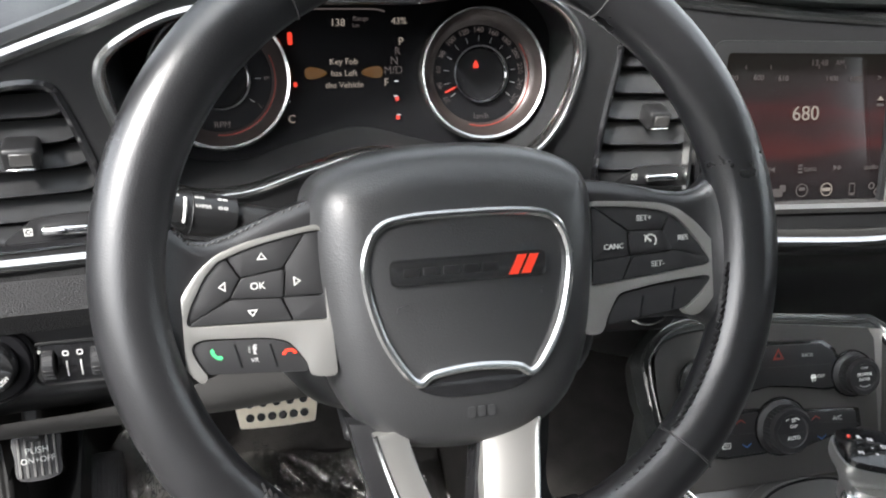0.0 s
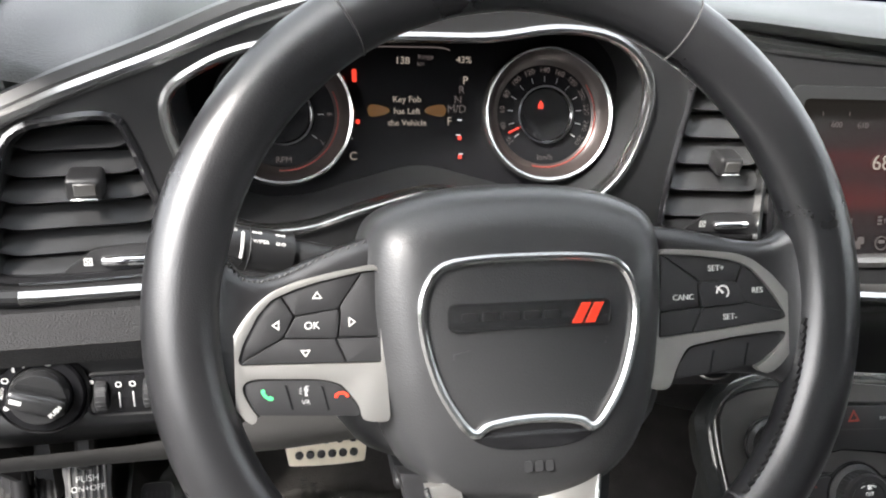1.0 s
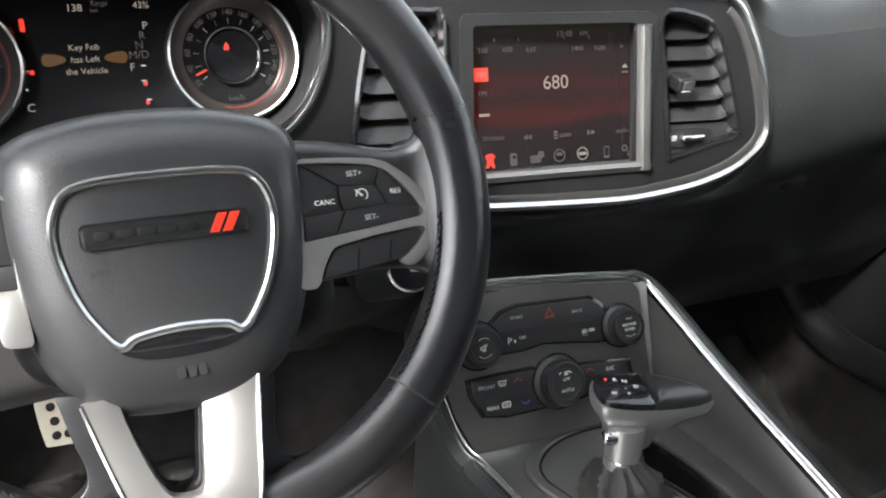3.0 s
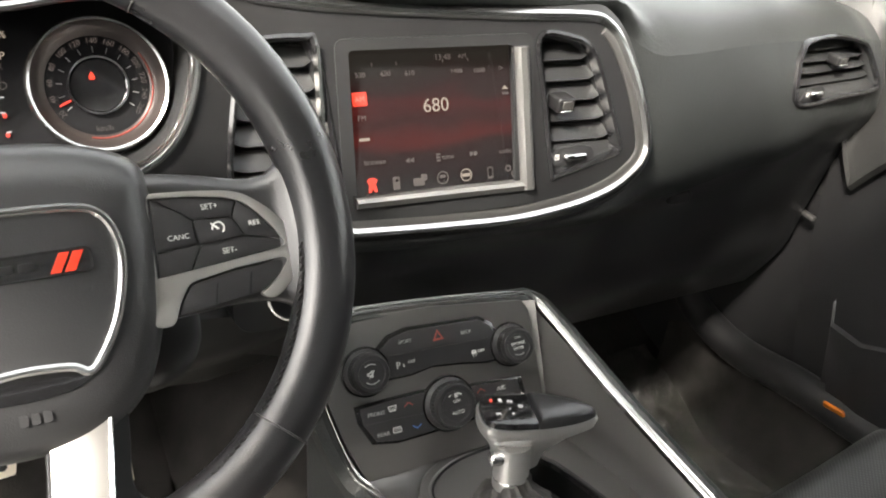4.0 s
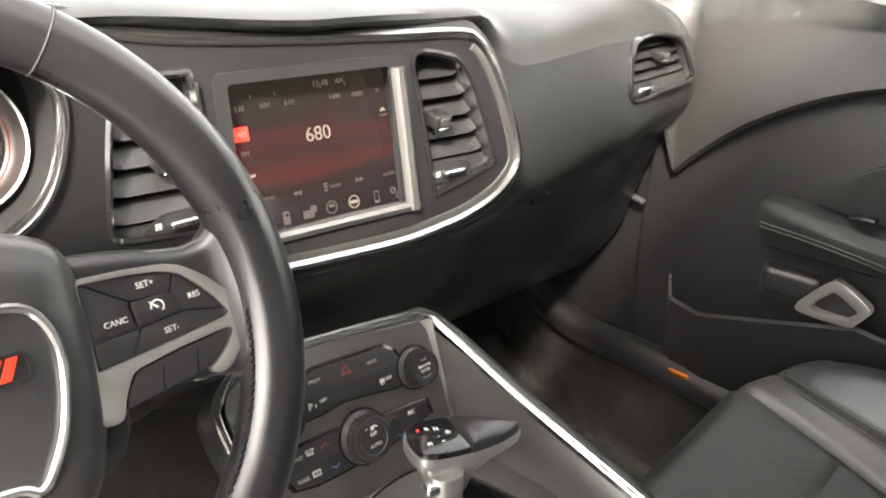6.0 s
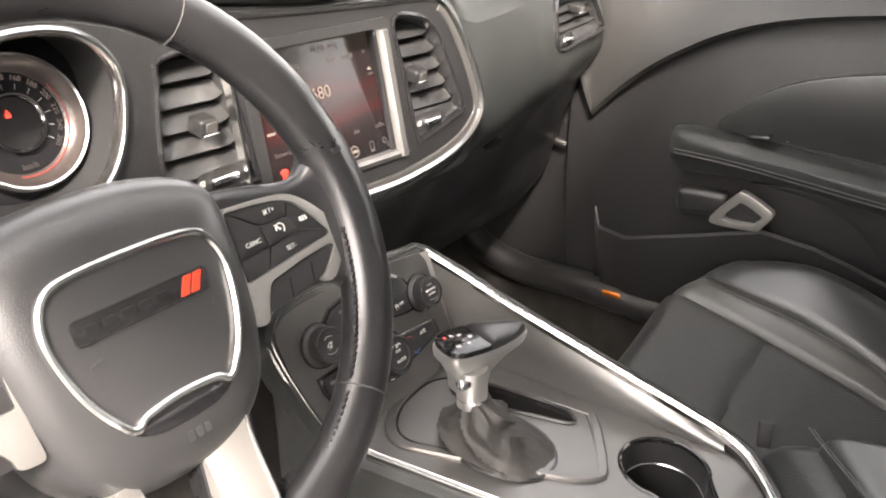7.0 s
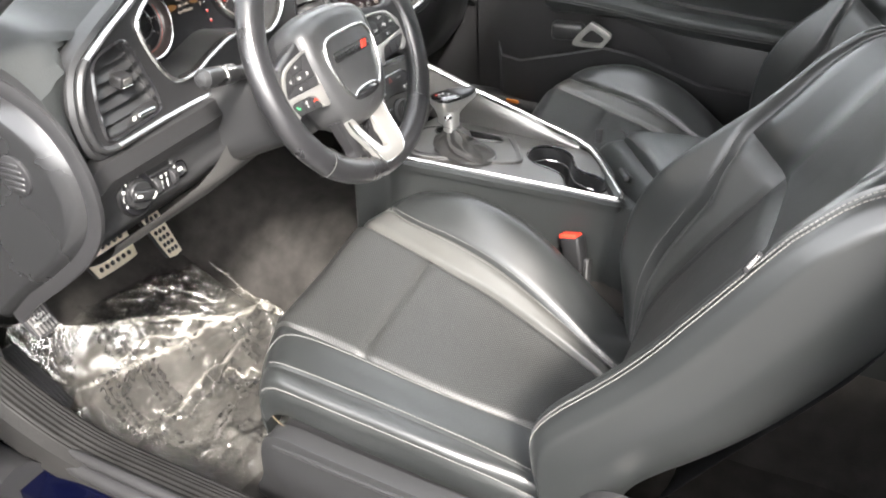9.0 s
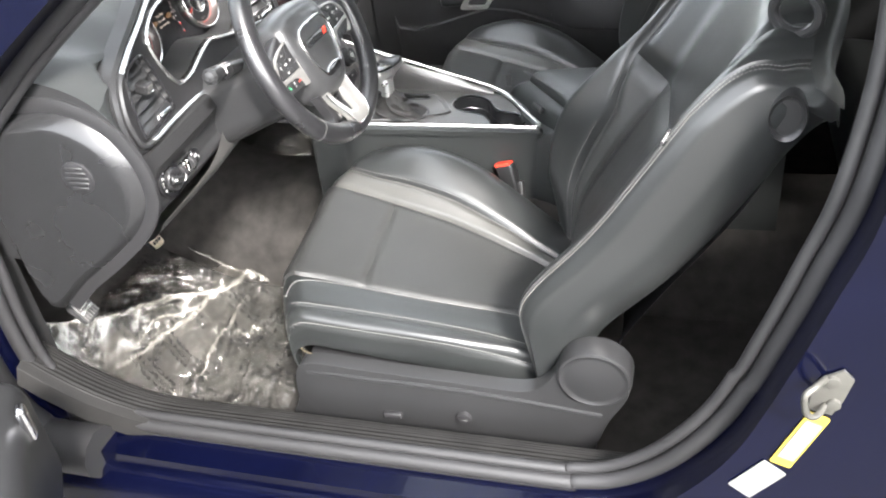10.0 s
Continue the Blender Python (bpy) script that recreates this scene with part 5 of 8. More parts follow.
vent(VENT_L, on_panel, 5, 0.786, 0.852, (-0.612, 0.824), (-0.592, 0.7745, 0.030))
vent(VENT_C, on_panel, 5, 0.784, 0.868, (-0.147, 0.820), (-0.140, 0.7715, 0.030), tabsize=(0.020, 0.016))
vent(VENT_P, on_panel, 5, 0.787, 0.863, (0.1165, 0.8167), (0.1290, 0.7655, 0.026), tabsize=(0.020, 0.015))


far_at = lambda x, z, d=0.0: Vector((x, lin([(0.48, 0.219), (0.64, 0.235), (0.70, 0.246)], x) + max(0.0, z - 0.79) * 0.26 - d + 0.004, z))
vent(FAR_VENT, far_at, 4, 0.802, 0.842, (0.582, 0.824), (0.530, 0.7875, 0.022), depth=0.03, tabsize=(0.020, 0.013))


# centre screen, set back in its surround and tipped towards the roof
def screen_at(x, z, d=0.0):
    return Vector((x, 0.2085 + 0.27 * (z - 0.8187) - 0.05 * (x + 0.008) - d, z))


def screen_m(u, v, d=0.0):
    x, z = -0.0875 + 0.1650 * u, 0.8665 - 0.1235 * v
    return Matrix.Translation(screen_at(x, z, 0.0030 + d)) @ pose(0, 0, 0, 90, 0, -2.9) @ pose(0, 0, 0, -15.1)


def display_material():
    m = material("display_glass", (0.007, 0.007, 0.0075), 0.12, spot=0.1, coat=0.12, spec=0.4)
    nt = m.node_tree
    b = nt.nodes["Principled BSDF"]
    co = nt.nodes.new("ShaderNodeTexCoord")
    sp = nt.nodes.new("ShaderNodeSeparateXYZ")
    nt.links.new(co.outputs["Object"], sp.inputs[0])
    n = nt.nodes.new("ShaderNodeTexNoise")
    n.inputs["Scale"].default_value = 9
    mp = nt.nodes.new("ShaderNodeMapping")
    mp.inputs["Scale"].default_value = (1, 1, 3)
    nt.links.new(co.outputs["Object"], mp.inputs["Vector"])
    nt.links.new(mp.outputs["Vector"], n.inputs["Vector"])
    ad = nt.nodes.new("ShaderNodeMath")
    ad.operation = "MULTIPLY_ADD"
    ad.inputs[1].default_value = 0.05
    nt.links.new(n.outputs["Fac"], ad.inputs[0])
    nt.links.new(sp.outputs["Z"], ad.inputs[2])
    mr = nt.nodes.new("ShaderNodeMapRange")
    mr.inputs["From Min"].default_value, mr.inputs["From Max"].default_value = 0.765, 0.895
    nt.links.new(ad.outputs[0], mr.inputs["Value"])
    rp = nt.nodes.new("ShaderNodeValToRGB")
    e = rp.color_ramp.elements
    e[0].position, e[0].color = 0.10, (0.012, 0.008, 0.008, 1)
    e[1].position, e[1].color = 0.92, (0.030, 0.026, 0.022, 1)
    for p, c in ((0.34, (0.030, 0.008, 0.007, 1)), (0.42, (0.13, 0.012, 0.008, 1)), (0.52, (0.050, 0.010, 0.009, 1)), (0.66, (0.10, 0.012, 0.010, 1)), (0.74, (0.035, 0.012, 0.011, 1))):
        k = e.new(p)
        k.color = c
    nt.links.new(mr.outputs["Result"], rp.inputs["Fac"])
    nt.links.new(rp.outputs["Color"], b.inputs["Emission Color"])
    b.inputs["Emission Strength"].default_value = 0.09
    return m


DISPLAY = display_material()
scr = part("touch_screen", plate(rounded(0.182, 0.136, 0.004, 3, -0.005, 0.8055), 0.003, fold=lambda p: screen_at(p.x, p.y, p.z)), DISPLAY, dash, "lit radio touch screen with red background")
well = rounded(0.1560, 0.1270, 0.004, 3, -0.0145, 0.8085)
part("screen_surround", plate(rounded(0.188, 0.158, 0.008, 4, -0.010, 0.8025), 0.004, [well], fold=lambda p: on_panel(p.x, p.y, 0.0075 + p.z)), PLASTIC, scr)
part("screen_well", ring_loft([[on_panel(x, z, 0.0085) for x, z in well], [screen_at(x * 1.06 + 0.006, 0.8055 + (z - 0.8085) * 1.02, 0.002) for x, z in well]], True, False), DARK, scr)


def pillar_x(z):
    return 0.0405 * (0.8704 - z)


part("side_strip", ring_loft([[on_panel(x + pillar_x(z), z, d) for x, d in ((0.0632, 0.008), (0.0638, 0.0150), (0.0665, 0.0185), (0.0720, 0.0190), (0.0768, 0.0150), (0.0785, 0.008))] for z in [0.7400 + 0.00652 * i for i in range(21)]]), KNURL, scr, "textured silver screen pillar")
part("lower_strip", ring_loft([[on_panel(x, z, d) for z, d in ((0.7480, 0.008), (0.7472, 0.0150), (0.7440, 0.0175), (0.7390, 0.0150), (0.7360, 0.008))] for x in [-0.094 + 0.0092 * i for i in range(20)]]), KNURL, scr, "silver screen lower lip")
part("left_strip", ring_loft([[on_panel(x, z, d) for x, d in ((-0.1215, 0.008), (-0.1205, 0.0165), (-0.1180, 0.0165), (-0.1165, 0.008))] for z in [0.757 + 0.00603 * i for i in range(21)]]), BRIGHT, scr, "thin chrome strip beside the screen")
for s, u, v, size, mt in (("680", 0.478, 0.379, 0.0175, SCREENLIT), ("13:48", 0.545, 0.049, 0.0075, DIMLIT), ("AM", 0.665, 0.049, 0.0060, DIMLIT), ("530", 0.058, 0.142, 0.0066, DIMLIT), ("600", 0.202, 0.141, 0.0066, DIMLIT), ("610", 0.341, 0.146, 0.0066, DIMLIT),
                          ("1400", 0.621, 0.151, 0.0062, DIMLIT), ("1600", 0.763, 0.155, 0.0062, DIMLIT), (">", 0.903, 0.151, 0.008, DIMLIT), ("AM", 0.042, 0.300, 0.0066, SCREENLIT), ("FM", 0.042, 0.428, 0.0066, DIMLIT),
                          ("browse", 0.088, 0.730, 0.0068, DIMLIT), ("tune", 0.520, 0.744, 0.0068, DIMLIT), ("audio", 0.886, 0.747, 0.0064, DIMLIT), ("Radio", 0.055, 0.958, 0.0052, DIMLIT), ("Media", 0.195, 0.960, 0.0052, DIMLIT),
                          ("Controls", 0.338, 0.962, 0.0050, DIMLIT), ("Climate", 0.478, 0.964, 0.0050, DIMLIT), ("Nav", 0.622, 0.966, 0.0052, DIMLIT), ("Phone", 0.776, 0.970, 0.0052, DIMLIT), ("Settings", 0.905, 0.973, 0.0050, DIMLIT)):
    words(s, size, screen_m(u, v, 0.0015), mt, scr)
part("lit_tile", plate(rounded(0.0135, 0.0120, 0.001), 0.0003, m=screen_m(0.042, 0.300, 0.0008)), REDLIT, scr)


def lit(outline, u, v, mt, holes=(), lift=0.0008):
    part("lit_symbol", plate(outline, 0.0003, holes, m=screen_m(u, v, lift)), mt, scr)


lit(rounded(0.0100, 0.0026, 0.0008), 0.045, 0.572, SCREENLIT)
for k in range(3):
    lit(rounded(0.0042, 0.0018, 0.0004), 0.463, 0.722 + 0.022 * k, DIMLIT)
lit(rounded(0.0068, 0.0115, 0.0014), 0.199, 0.890, DIMLIT, [rounded(0.0028, 0.0028, 0.0010, 3, 0.0008, 0.0022)])
lit(rounded(0.0110, 0.0070, 0.0012), 0.332, 0.900, DIMLIT)
lit(rounded(0.0060, 0.0060, 0.0012), 0.365, 0.872, DIMLIT)
lit(rounded(0.0118, 0.0118, 0.0058), 0.478, 0.890, DIMLIT, [rounded(0.0098, 0.0098, 0.0048)])
lit(rounded(0.0060, 0.0030, 0.0010), 0.478, 0.880, DIMLIT)
lit(rounded(0.0118, 0.0118, 0.0058), 0.624, 0.890, SCREENLIT, [rounded(0.0098, 0.0098, 0.0048)])
lit(rounded(0.0080, 0.0030, 0.0008), 0.624, 0.890, SCREENLIT)
lit(rounded(0.0058, 0.0110, 0.0012), 0.778, 0.895, DIMLIT, [rounded(0.0044, 0.0075, 0.0004, 2, 0, 0.0006)])
for du, dv in ((-0.018, -0.022), (0.018, 0.020)):
    lit(rounded(0.0064, 0.0064, 0.0031), 0.914 + du, 0.900 + dv, DIMLIT, [rounded(0.0036, 0.0036, 0.0017)])
lit([(-0.0045, -0.0062), (-0.0015, -0.0062), (0.0, -0.003), (0.0015, -0.0062), (0.0045, -0.0062), (0.0030, 0.0005), (0.0052, 0.0040), (0.0024, 0.0064), (-0.0024, 0.0064), (-0.0052, 0.0040), (-0.0030, 0.0005)], 0.061, 0.886, REDLIT)
for u, sg in ((0.277, -1), (0.672, 1)):
    for k in range(2):
        part("lit_symbol", plate([(-0.002, -0.0025), (0.0022, 0.0), (-0.002, 0.0025)], 0.0003, m=screen_m(u + 0.026 * k, 0.744, 0.0008) @ Matrix.Diagonal((sg, 1, 1, 1))), DIMLIT, scr)
lit([(-0.0035, -0.0005), (0.0035, -0.0005), (0.0, 0.0032)], 0.920, 0.296, SCREENLIT)
lit(rounded(0.0070, 0.0022, 0.0005), 0.920, 0.330, DIMLIT)
for u in (0.13, 0.27, 0.545, 0.70):
    lit(rounded(0.0008, 0.0034, 0.0003), u, 0.075, DIMLIT)

# light switch, dimmer wheels, glovebox latch, start button
DIAL = Matrix.Translation((-0.650, 0.1475, 0.6875)) @ pose(0, 0, 0, 85)
lk = part("light_switch", lathe([(0.0275, -0.006), (0.0275, 0.003), (0.0262, 0.0045), (0.0205, 0.0045), (0.0200, 0.002)], 40, DIAL), MATT, dash, "round headlamp switch")
part("knob", lathe([(0.0198, 0.002), (0.0192, 0.010), (0.0172, 0.0130), (0.0, 0.0130)], 36, DIAL), CAPPL, lk, "glossy black turning knob")
part("knob_grip", rbox(0.037, 0.0135, 0.0100, 0.0042, 3, DIAL @ pose(0, 0, 0.0160, 0, 0, -18)), CAPPL, lk)
part("knob_mark", rbox(0.0075, 0.0030, 0.0008, 0.0003, 1, DIAL @ pose(0, 0, 0.0211, 0, 0, -18) @ pose(-0.0115, 0, 0)), WHITE, lk)
words("PUSH", 0.0042, DIAL @ pose(0, 0, 0.0212, 0, 0, -18) @ pose(0.0130, -0.0010, 0, 0, 0, 62), WHITE, lk)
ICONS = ((201, [(0.0022 * math.cos(t) * (1 if i % 2 else 0.5), 0.0022 * math.sin(t) * (1 if i % 2 else 0.5)) for i, t in enumerate(2 * math.pi * j / 16 for j in range(16))], None),
         (151, rounded(0.0046, 0.0040, 0.0018), rounded(0.0032, 0.0026, 0.0012)),
         (126, [(-0.0016, -0.0014), (0.0, -0.0020), (0.0, 0.0020), (-0.0016, 0.0014)], None), (112, [(0.0016, -0.0014), (0.0, -0.0020), (0.0, 0.0020), (0.0016, 0.0014)], None),
         (73, [(-0.0020, -0.0018), (0.0004, -0.0020), (0.0024, -0.0010), (0.0024, 0.0010), (0.0004, 0.0020), (-0.0020, 0.0018)], [(-0.0012, -0.0010), (0.0004, -0.0012), (0.0014, -0.0006), (0.0014, 0.0006), (0.0004, 0.0012), (-0.0012, 0.0010)]))
for deg, line, hole in ICONS:
    a = radians(deg)
    part("dial_icon", plate(line, 0.0003, [hole] if hole else [], m=DIAL @ pose(0.0234 * math.cos(a), 0.0234 * math.sin(a), 0.0046)), WHITE, lk)
words("AUTO", 0.0030, DIAL @ pose(0.0234 * math.cos(radians(174)), 0.0234 * math.sin(radians(174)), 0.0046, 0, 0, 78), WHITE, lk)
part("switch_bezel", lathe([(0.0278, 0.000), (0.0290, 0.0035), (0.0305, 0.000)], 44, DIAL), PANEL, lk)
dm = part("dimmer_panel", plate(rounded(0.048, 0.030, 0.005), 0.004, m=Matrix.Translation((-0.598, 0.153, 0.681)) @ pose(0, 0, 0, 87), bevel=0.001), GLOSS, dash, "dimmer thumbwheel panel")
for sx in (-1, 1):
    part("thumbwheel", lathe([(0.0095, -0.004), (0.0105, -0.003), (0.0105, 0.003), (0.0095, 0.004)], 20, Matrix.Translation((-0.598 + sx * 0.0155, 0.151, 0.681)) @ pose(0, 0, 0, 0, 90, 0)), BUTTON, dm)
    part("wheel_mark", rbox(0.0010, 0.001, 0.012, 0.0003, 1, pose(-0.598 + sx * 0.0045, 0.1485, 0.677)), WHITE, dm)
    part("dimmer_icon", plate(rounded(0.0040, 0.0040, 0.0014), 0.0003, [rounded(0.0026, 0.0026, 0.001)], m=Matrix.Translation((-0.598 + sx * 0.0045, 0.1487, 0.689)) @ pose(0, 0, 0, 87)), WHITE, dm)
    for q in range(9):
        part("wheel_rib", rbox(0.0076, 0.0008, 0.0008, 0.0002, 1, Matrix.Translation((-0.598 + sx * 0.0155, 0.151, 0.681)) @ pose(0, 0, 0, -80 + 20 * q) @ pose(0, -0.0106, 0)), PLASTIC, dm)
    part("wheel_dot", disc(0.0015, 0.0006, 10, Matrix.Translation((-0.598 + sx * 0.021, 0.1486, 0.692)) @ pose(0, 0, 0, 87)), WHITE, dm)
part("dimmer_frame", sweep([Matrix.Translation((-0.598, 0.153, 0.681)) @ pose(0, 0, 0, 87) @ Vector((x, y, 0.004)) for x, y in rounded(0.050, 0.032, 0.006, 4)], circle(0.0013, 6), (0, -1, 0), True), PANEL, dm)
rb = part("panel_button", lathe([(0.0125, -0.004), (0.0130, 0.003), (0.0118, 0.0050), (0.0102, 0.0050), (0.0098, 0.003)], 28, Matrix.Translation((-0.5675, 0.153, 0.685)) @ pose(0, 0, 0, 85)), CHROME, dash, "small round button with a bright ring")
part("button_face", disc(0.0100, 0.0045, 24, Matrix.Translation((-0.5675, 0.1535, 0.685)) @ pose(0, 0, 0, 85), 0.001), MATT, rb)
part("button_icon", plate(rounded(0.0075, 0.0045, 0.0010), 0.0003, [rounded(0.0055, 0.0025, 0.0006)], m=Matrix.Translation((-0.5675, 0.1486, 0.685)) @ pose(0, 0, 0, 85)), WHITE, rb)
part("glovebox_latch", rbox(0.030, 0.014, 0.016, 0.004, 2, pose(0.325, 0.222, 0.683, 20, 0, -8)), PLASTIC, dash, "glovebox latch")
sb = part("start_button", lathe([(0.0225, -0.008), (0.0225, 0.003), (0.0216, 0.0045), (0.0200, 0.0052), (0.0196, 0.003)], 32, Matrix.Translation((-0.172, 0.140, 0.693)) @ pose(0, 0, 0, 75, 0, -6)), BRIGHT, dash, "round start button with bright ring")
part("button_face", disc(0.0195, 0.008, 28, Matrix.Translation((-0.172, 0.142, 0.693)) @ pose(0, 0, 0, 75, 0, -6)), MATT, sb)
part("button_lamp", disc(0.0022, 0.0010, 10, Matrix.Translation((-0.161, 0.1325, 0.704)) @ pose(0, 0, 0, 75, 0, -6)), AMBERLIT, sb)
part("button_print", plate(rounded(0.008, 0.005, 0.001), 0.0004, m=Matrix.Translation((-0.172, 0.1338, 0.693)) @ pose(0, 0, 0, 75, 0, -6)), GREYINK, sb)
part("button_mount", plate(rounded(0.075, 0.062, 0.015), 0.04, m=Matrix.Translation((-0.178, 0.182, 0.688)) @ pose(0, 0, 0, 78, 0, -6), bevel=0.006), PLASTIC, dash)

part("loose_connector", rbox(0.030, 0.020, 0.018, 0.004, 2, pose(-0.401, 0.232, 0.628, 20, 0, 30)), WIRE, dash, "tan connector under the column")

# end cap with round grille on the driver's end
cap = thing("dash_end_cap", "black plastic end cap on the dashboard with round grille", "trim cover")
CAP = [(0.385, 0.822), (0.300, 0.842), (0.240, 0.846), (0.200, 0.838), (0.158, 0.812), (0.130, 0.770), (0.122, 0.725), (0.132, 0.685), (0.162, 0.645), (0.215, 0.600), (0.290, 0.545), (0.380, 0.480), (0.400, 0.62), (0.400, 0.75)]
yz = Matrix(((0, 0, -1, 0), (1, 0, 0, 0), (0, 1, 0, 0), (0, 0, 0, 1)))
cap_line = smooth2(CAP, 4)
cap_mid = (0.30, 0.68)
part("cap_panel", ring_loft([[(-0.736 - h, cap_mid[0] + (y - cap_mid[0]) * k, cap_mid[1] + (z - cap_mid[1]) * k) for y, z in cap_line] for k, h in ((1.0, 0.0), (1.0, 0.002), (0.985, 0.006), (0.935, 0.014), (0.885, 0.0200), (0.86, 0.0215), (0.83, 0.0215), (0.5, 0.0215), (0.1, 0.0215))]), CAPPL, cap)
part("cap_gap", sweep([(-0.7395, cap_mid[0] + (y - cap_mid[0]) * 1.035, cap_mid[1] + (z - cap_mid[1]) * 1.045) for y, z in cap_line if y < 0.36], [(-0.012, -0.004), (-0.012, 0.002), (0.0, 0.005), (0.012, 0.002), (0.012, -0.004)], (-1, 0, 0)), SEAL, cap, "dark rubber strip round the cap")
gr_ = part("round_grille", disc(0.026, 0.004, 28, Matrix.Translation((-0.756, 0.214, 0.749)) @ yz, 0.001), DARK, cap)
for k in range(5):
    part("louvre", rbox(0.004, 0.040 - 0.004 * abs(k - 2) * 1.5, 0.004, 0.001, 1, pose(-0.760, 0.214, 0.733 + 0.008 * k)), PLASTIC, gr_)
part("end_wall", ring_loft([[(-0.7385, p.y, p.z) for p in catmull([(0, y, z) for y, z in PROFILES[0][1]], 4)], [(-0.7385, 0.60, 0.60 + 0.28 * (1 - i / 44)) for i in range(45)]], False, False), PLASTIC, cap)


# ---- centre console ----
con = thing("center_console", "black centre console with chrome edging, controls and cup holders", "console")
PN = Vector((0.057, 0.925, -0.376)).normalized()
PX = (Vector((1, 0, 0)) - PN * PN.x).normalized()
PY = (-PN).cross(PX)
PO = Vector((-0.0405, 0.1272, 0.6032))
PM = Matrix(((PX.x, PY.x, -PN.x, PO.x), (PX.y, PY.y, -PN.y, PO.y), (PX.z, PY.z, -PN.z, PO.z), (0, 0, 0, 1)))
PTOP, PREAR = Vector((0.072, 0.157, 0.634)), Vector((0.115, -0.190, 0.500))
edge_loop = [(-0.085, 0.1535, 0.6565), (-0.020, 0.1520, 0.6515), (0.045, 0.150, 0.6440), (0.066, 0.152, 0.6385), (0.080, 0.135, 0.625), tuple(PTOP.lerp(PREAR, 0.35)), tuple(PTOP.lerp(PREAR, 0.7)), tuple(PREAR), (0.090, -0.232, 0.490), (0.040, -0.268, 0.488), (-0.020, -0.308, 0.488), (-0.045, -0.3215, 0.4885),
             (-0.0590, -0.314, 0.4895), (-0.072, -0.235, 0.497), (-0.100, -0.08, 0.511), (-0.1255, 0.066, 0.5235), (-0.138, 0.098, 0.533), (-0.1500, 0.118, 0.568), (-0.159, 0.140, 0.615), (-0.157, 0.1475, 0.635), (-0.140, 0.1525, 0.6515), (-0.115, 0.1540, 0.6570)]
loop = catmull(edge_loop, 6, True)
part("chrome_edging", sweep(loop, [(-0.0040, -0.004), (-0.0040, 0.0012), (-0.0031, 0.0026), (-0.0022, 0.0014), (-0.0017, -0.0016), (0.0007, -0.0016), (0.0012, 0.0014), (0.0023, 0.0026), (0.0036, 0.0012), (0.0036, -0.004)], (0, -0.35, 0.94), True), BRIGHT, con, "double chrome edging round the console")


# side walls fall from the edging to the floor
def wall_ring(p, k):
    out = 1 if p.x > 0.02 else (-0.5 if p.y > 0.085 else -1)
    drop = p.z - 0.14
    return Vector((p.x + out * (0.004 + 0.030 * k), p.y + (-0.006 * k if p.y < -0.2 else 0), p.z - 0.004 - drop * (1 - (1 - k) ** 1.6)))


walls = ring_loft([[wall_ring(p, k) for p in loop] + [wall_ring(loop[0], k)] for k in (0, 0.03, 0.10, 0.25, 0.5, 0.75, 1.0)], False, False)
part("side_wall", walls, SOFT, con, "soft black console sides")
part("edge_pad", sweep([p + Vector(((0.010 if p.x > 0.02 else -0.010) * (0.45 if p.y > 0.085 and p.x < 0.05 else 1.0), 0.004 if p.y > 0.13 else 0.0, -0.006)) for p in loop], [(-0.008, -0.008), (-0.008, 0.003), (0.0, 0.007), (0.008, 0.003), (0.008, -0.008)], (0, -0.35, 0.94), True), SOFT, con, "stitched padded edge")


# sloping top skin with cup holder and selector openings
def top_z(x, y):
    return 0.5205 + 0.105 * (y - 0.07) - 0.010


def top_fold(p):
    return Vector((p.x, p.y, top_z(p.x, p.y) + p.z + 0.02 * max(0.0, (p.y - 0.085) / 0.04) ** 2))


TOPLINE = [(-0.128, 0.105), (0.060, 0.098), (0.084, 0.060), (0.100, -0.06), (0.112, -0.188), (0.086, -0.230), (0.038, -0.264), (-0.020, -0.303), (-0.047, -0.315), (-0.057, -0.305), (-0.071, -0.230), (-0.099, -0.08), (-0.125, 0.070)]
CUP1, CUP2 = (0.048, -0.155), (-0.010, -0.245)


def two_cups(grow=0.0):
    """Outline of two round wells joined by a waist."""
    a, b = Vector((*CUP1, 0)), Vector((*CUP2, 0))
    d = b - a
    th = math.atan2(d.y, d.x)
    n = Vector((-math.sin(th), math.cos(th), 0))
    r1, r2 = 0.0415 + grow, 0.0375 + grow
    mid = a + d * 0.53
    pts = [a + r1 * Vector((math.cos(th + t), math.sin(th + t), 0)) for t in [radians(48 + 264 * i / 18) for i in range(19)]]
    pts.append(mid - n * (0.0205 + grow))
    pts += [b + r2 * Vector((math.cos(th + math.pi + t), math.sin(th + math.pi + t), 0)) for t in [radians(48 + 264 * i / 18) for i in range(19)]]
    pts.append(mid + n * (0.0205 + grow))
    return [(p.x, p.y) for p in catmull(pts, 3, True)]


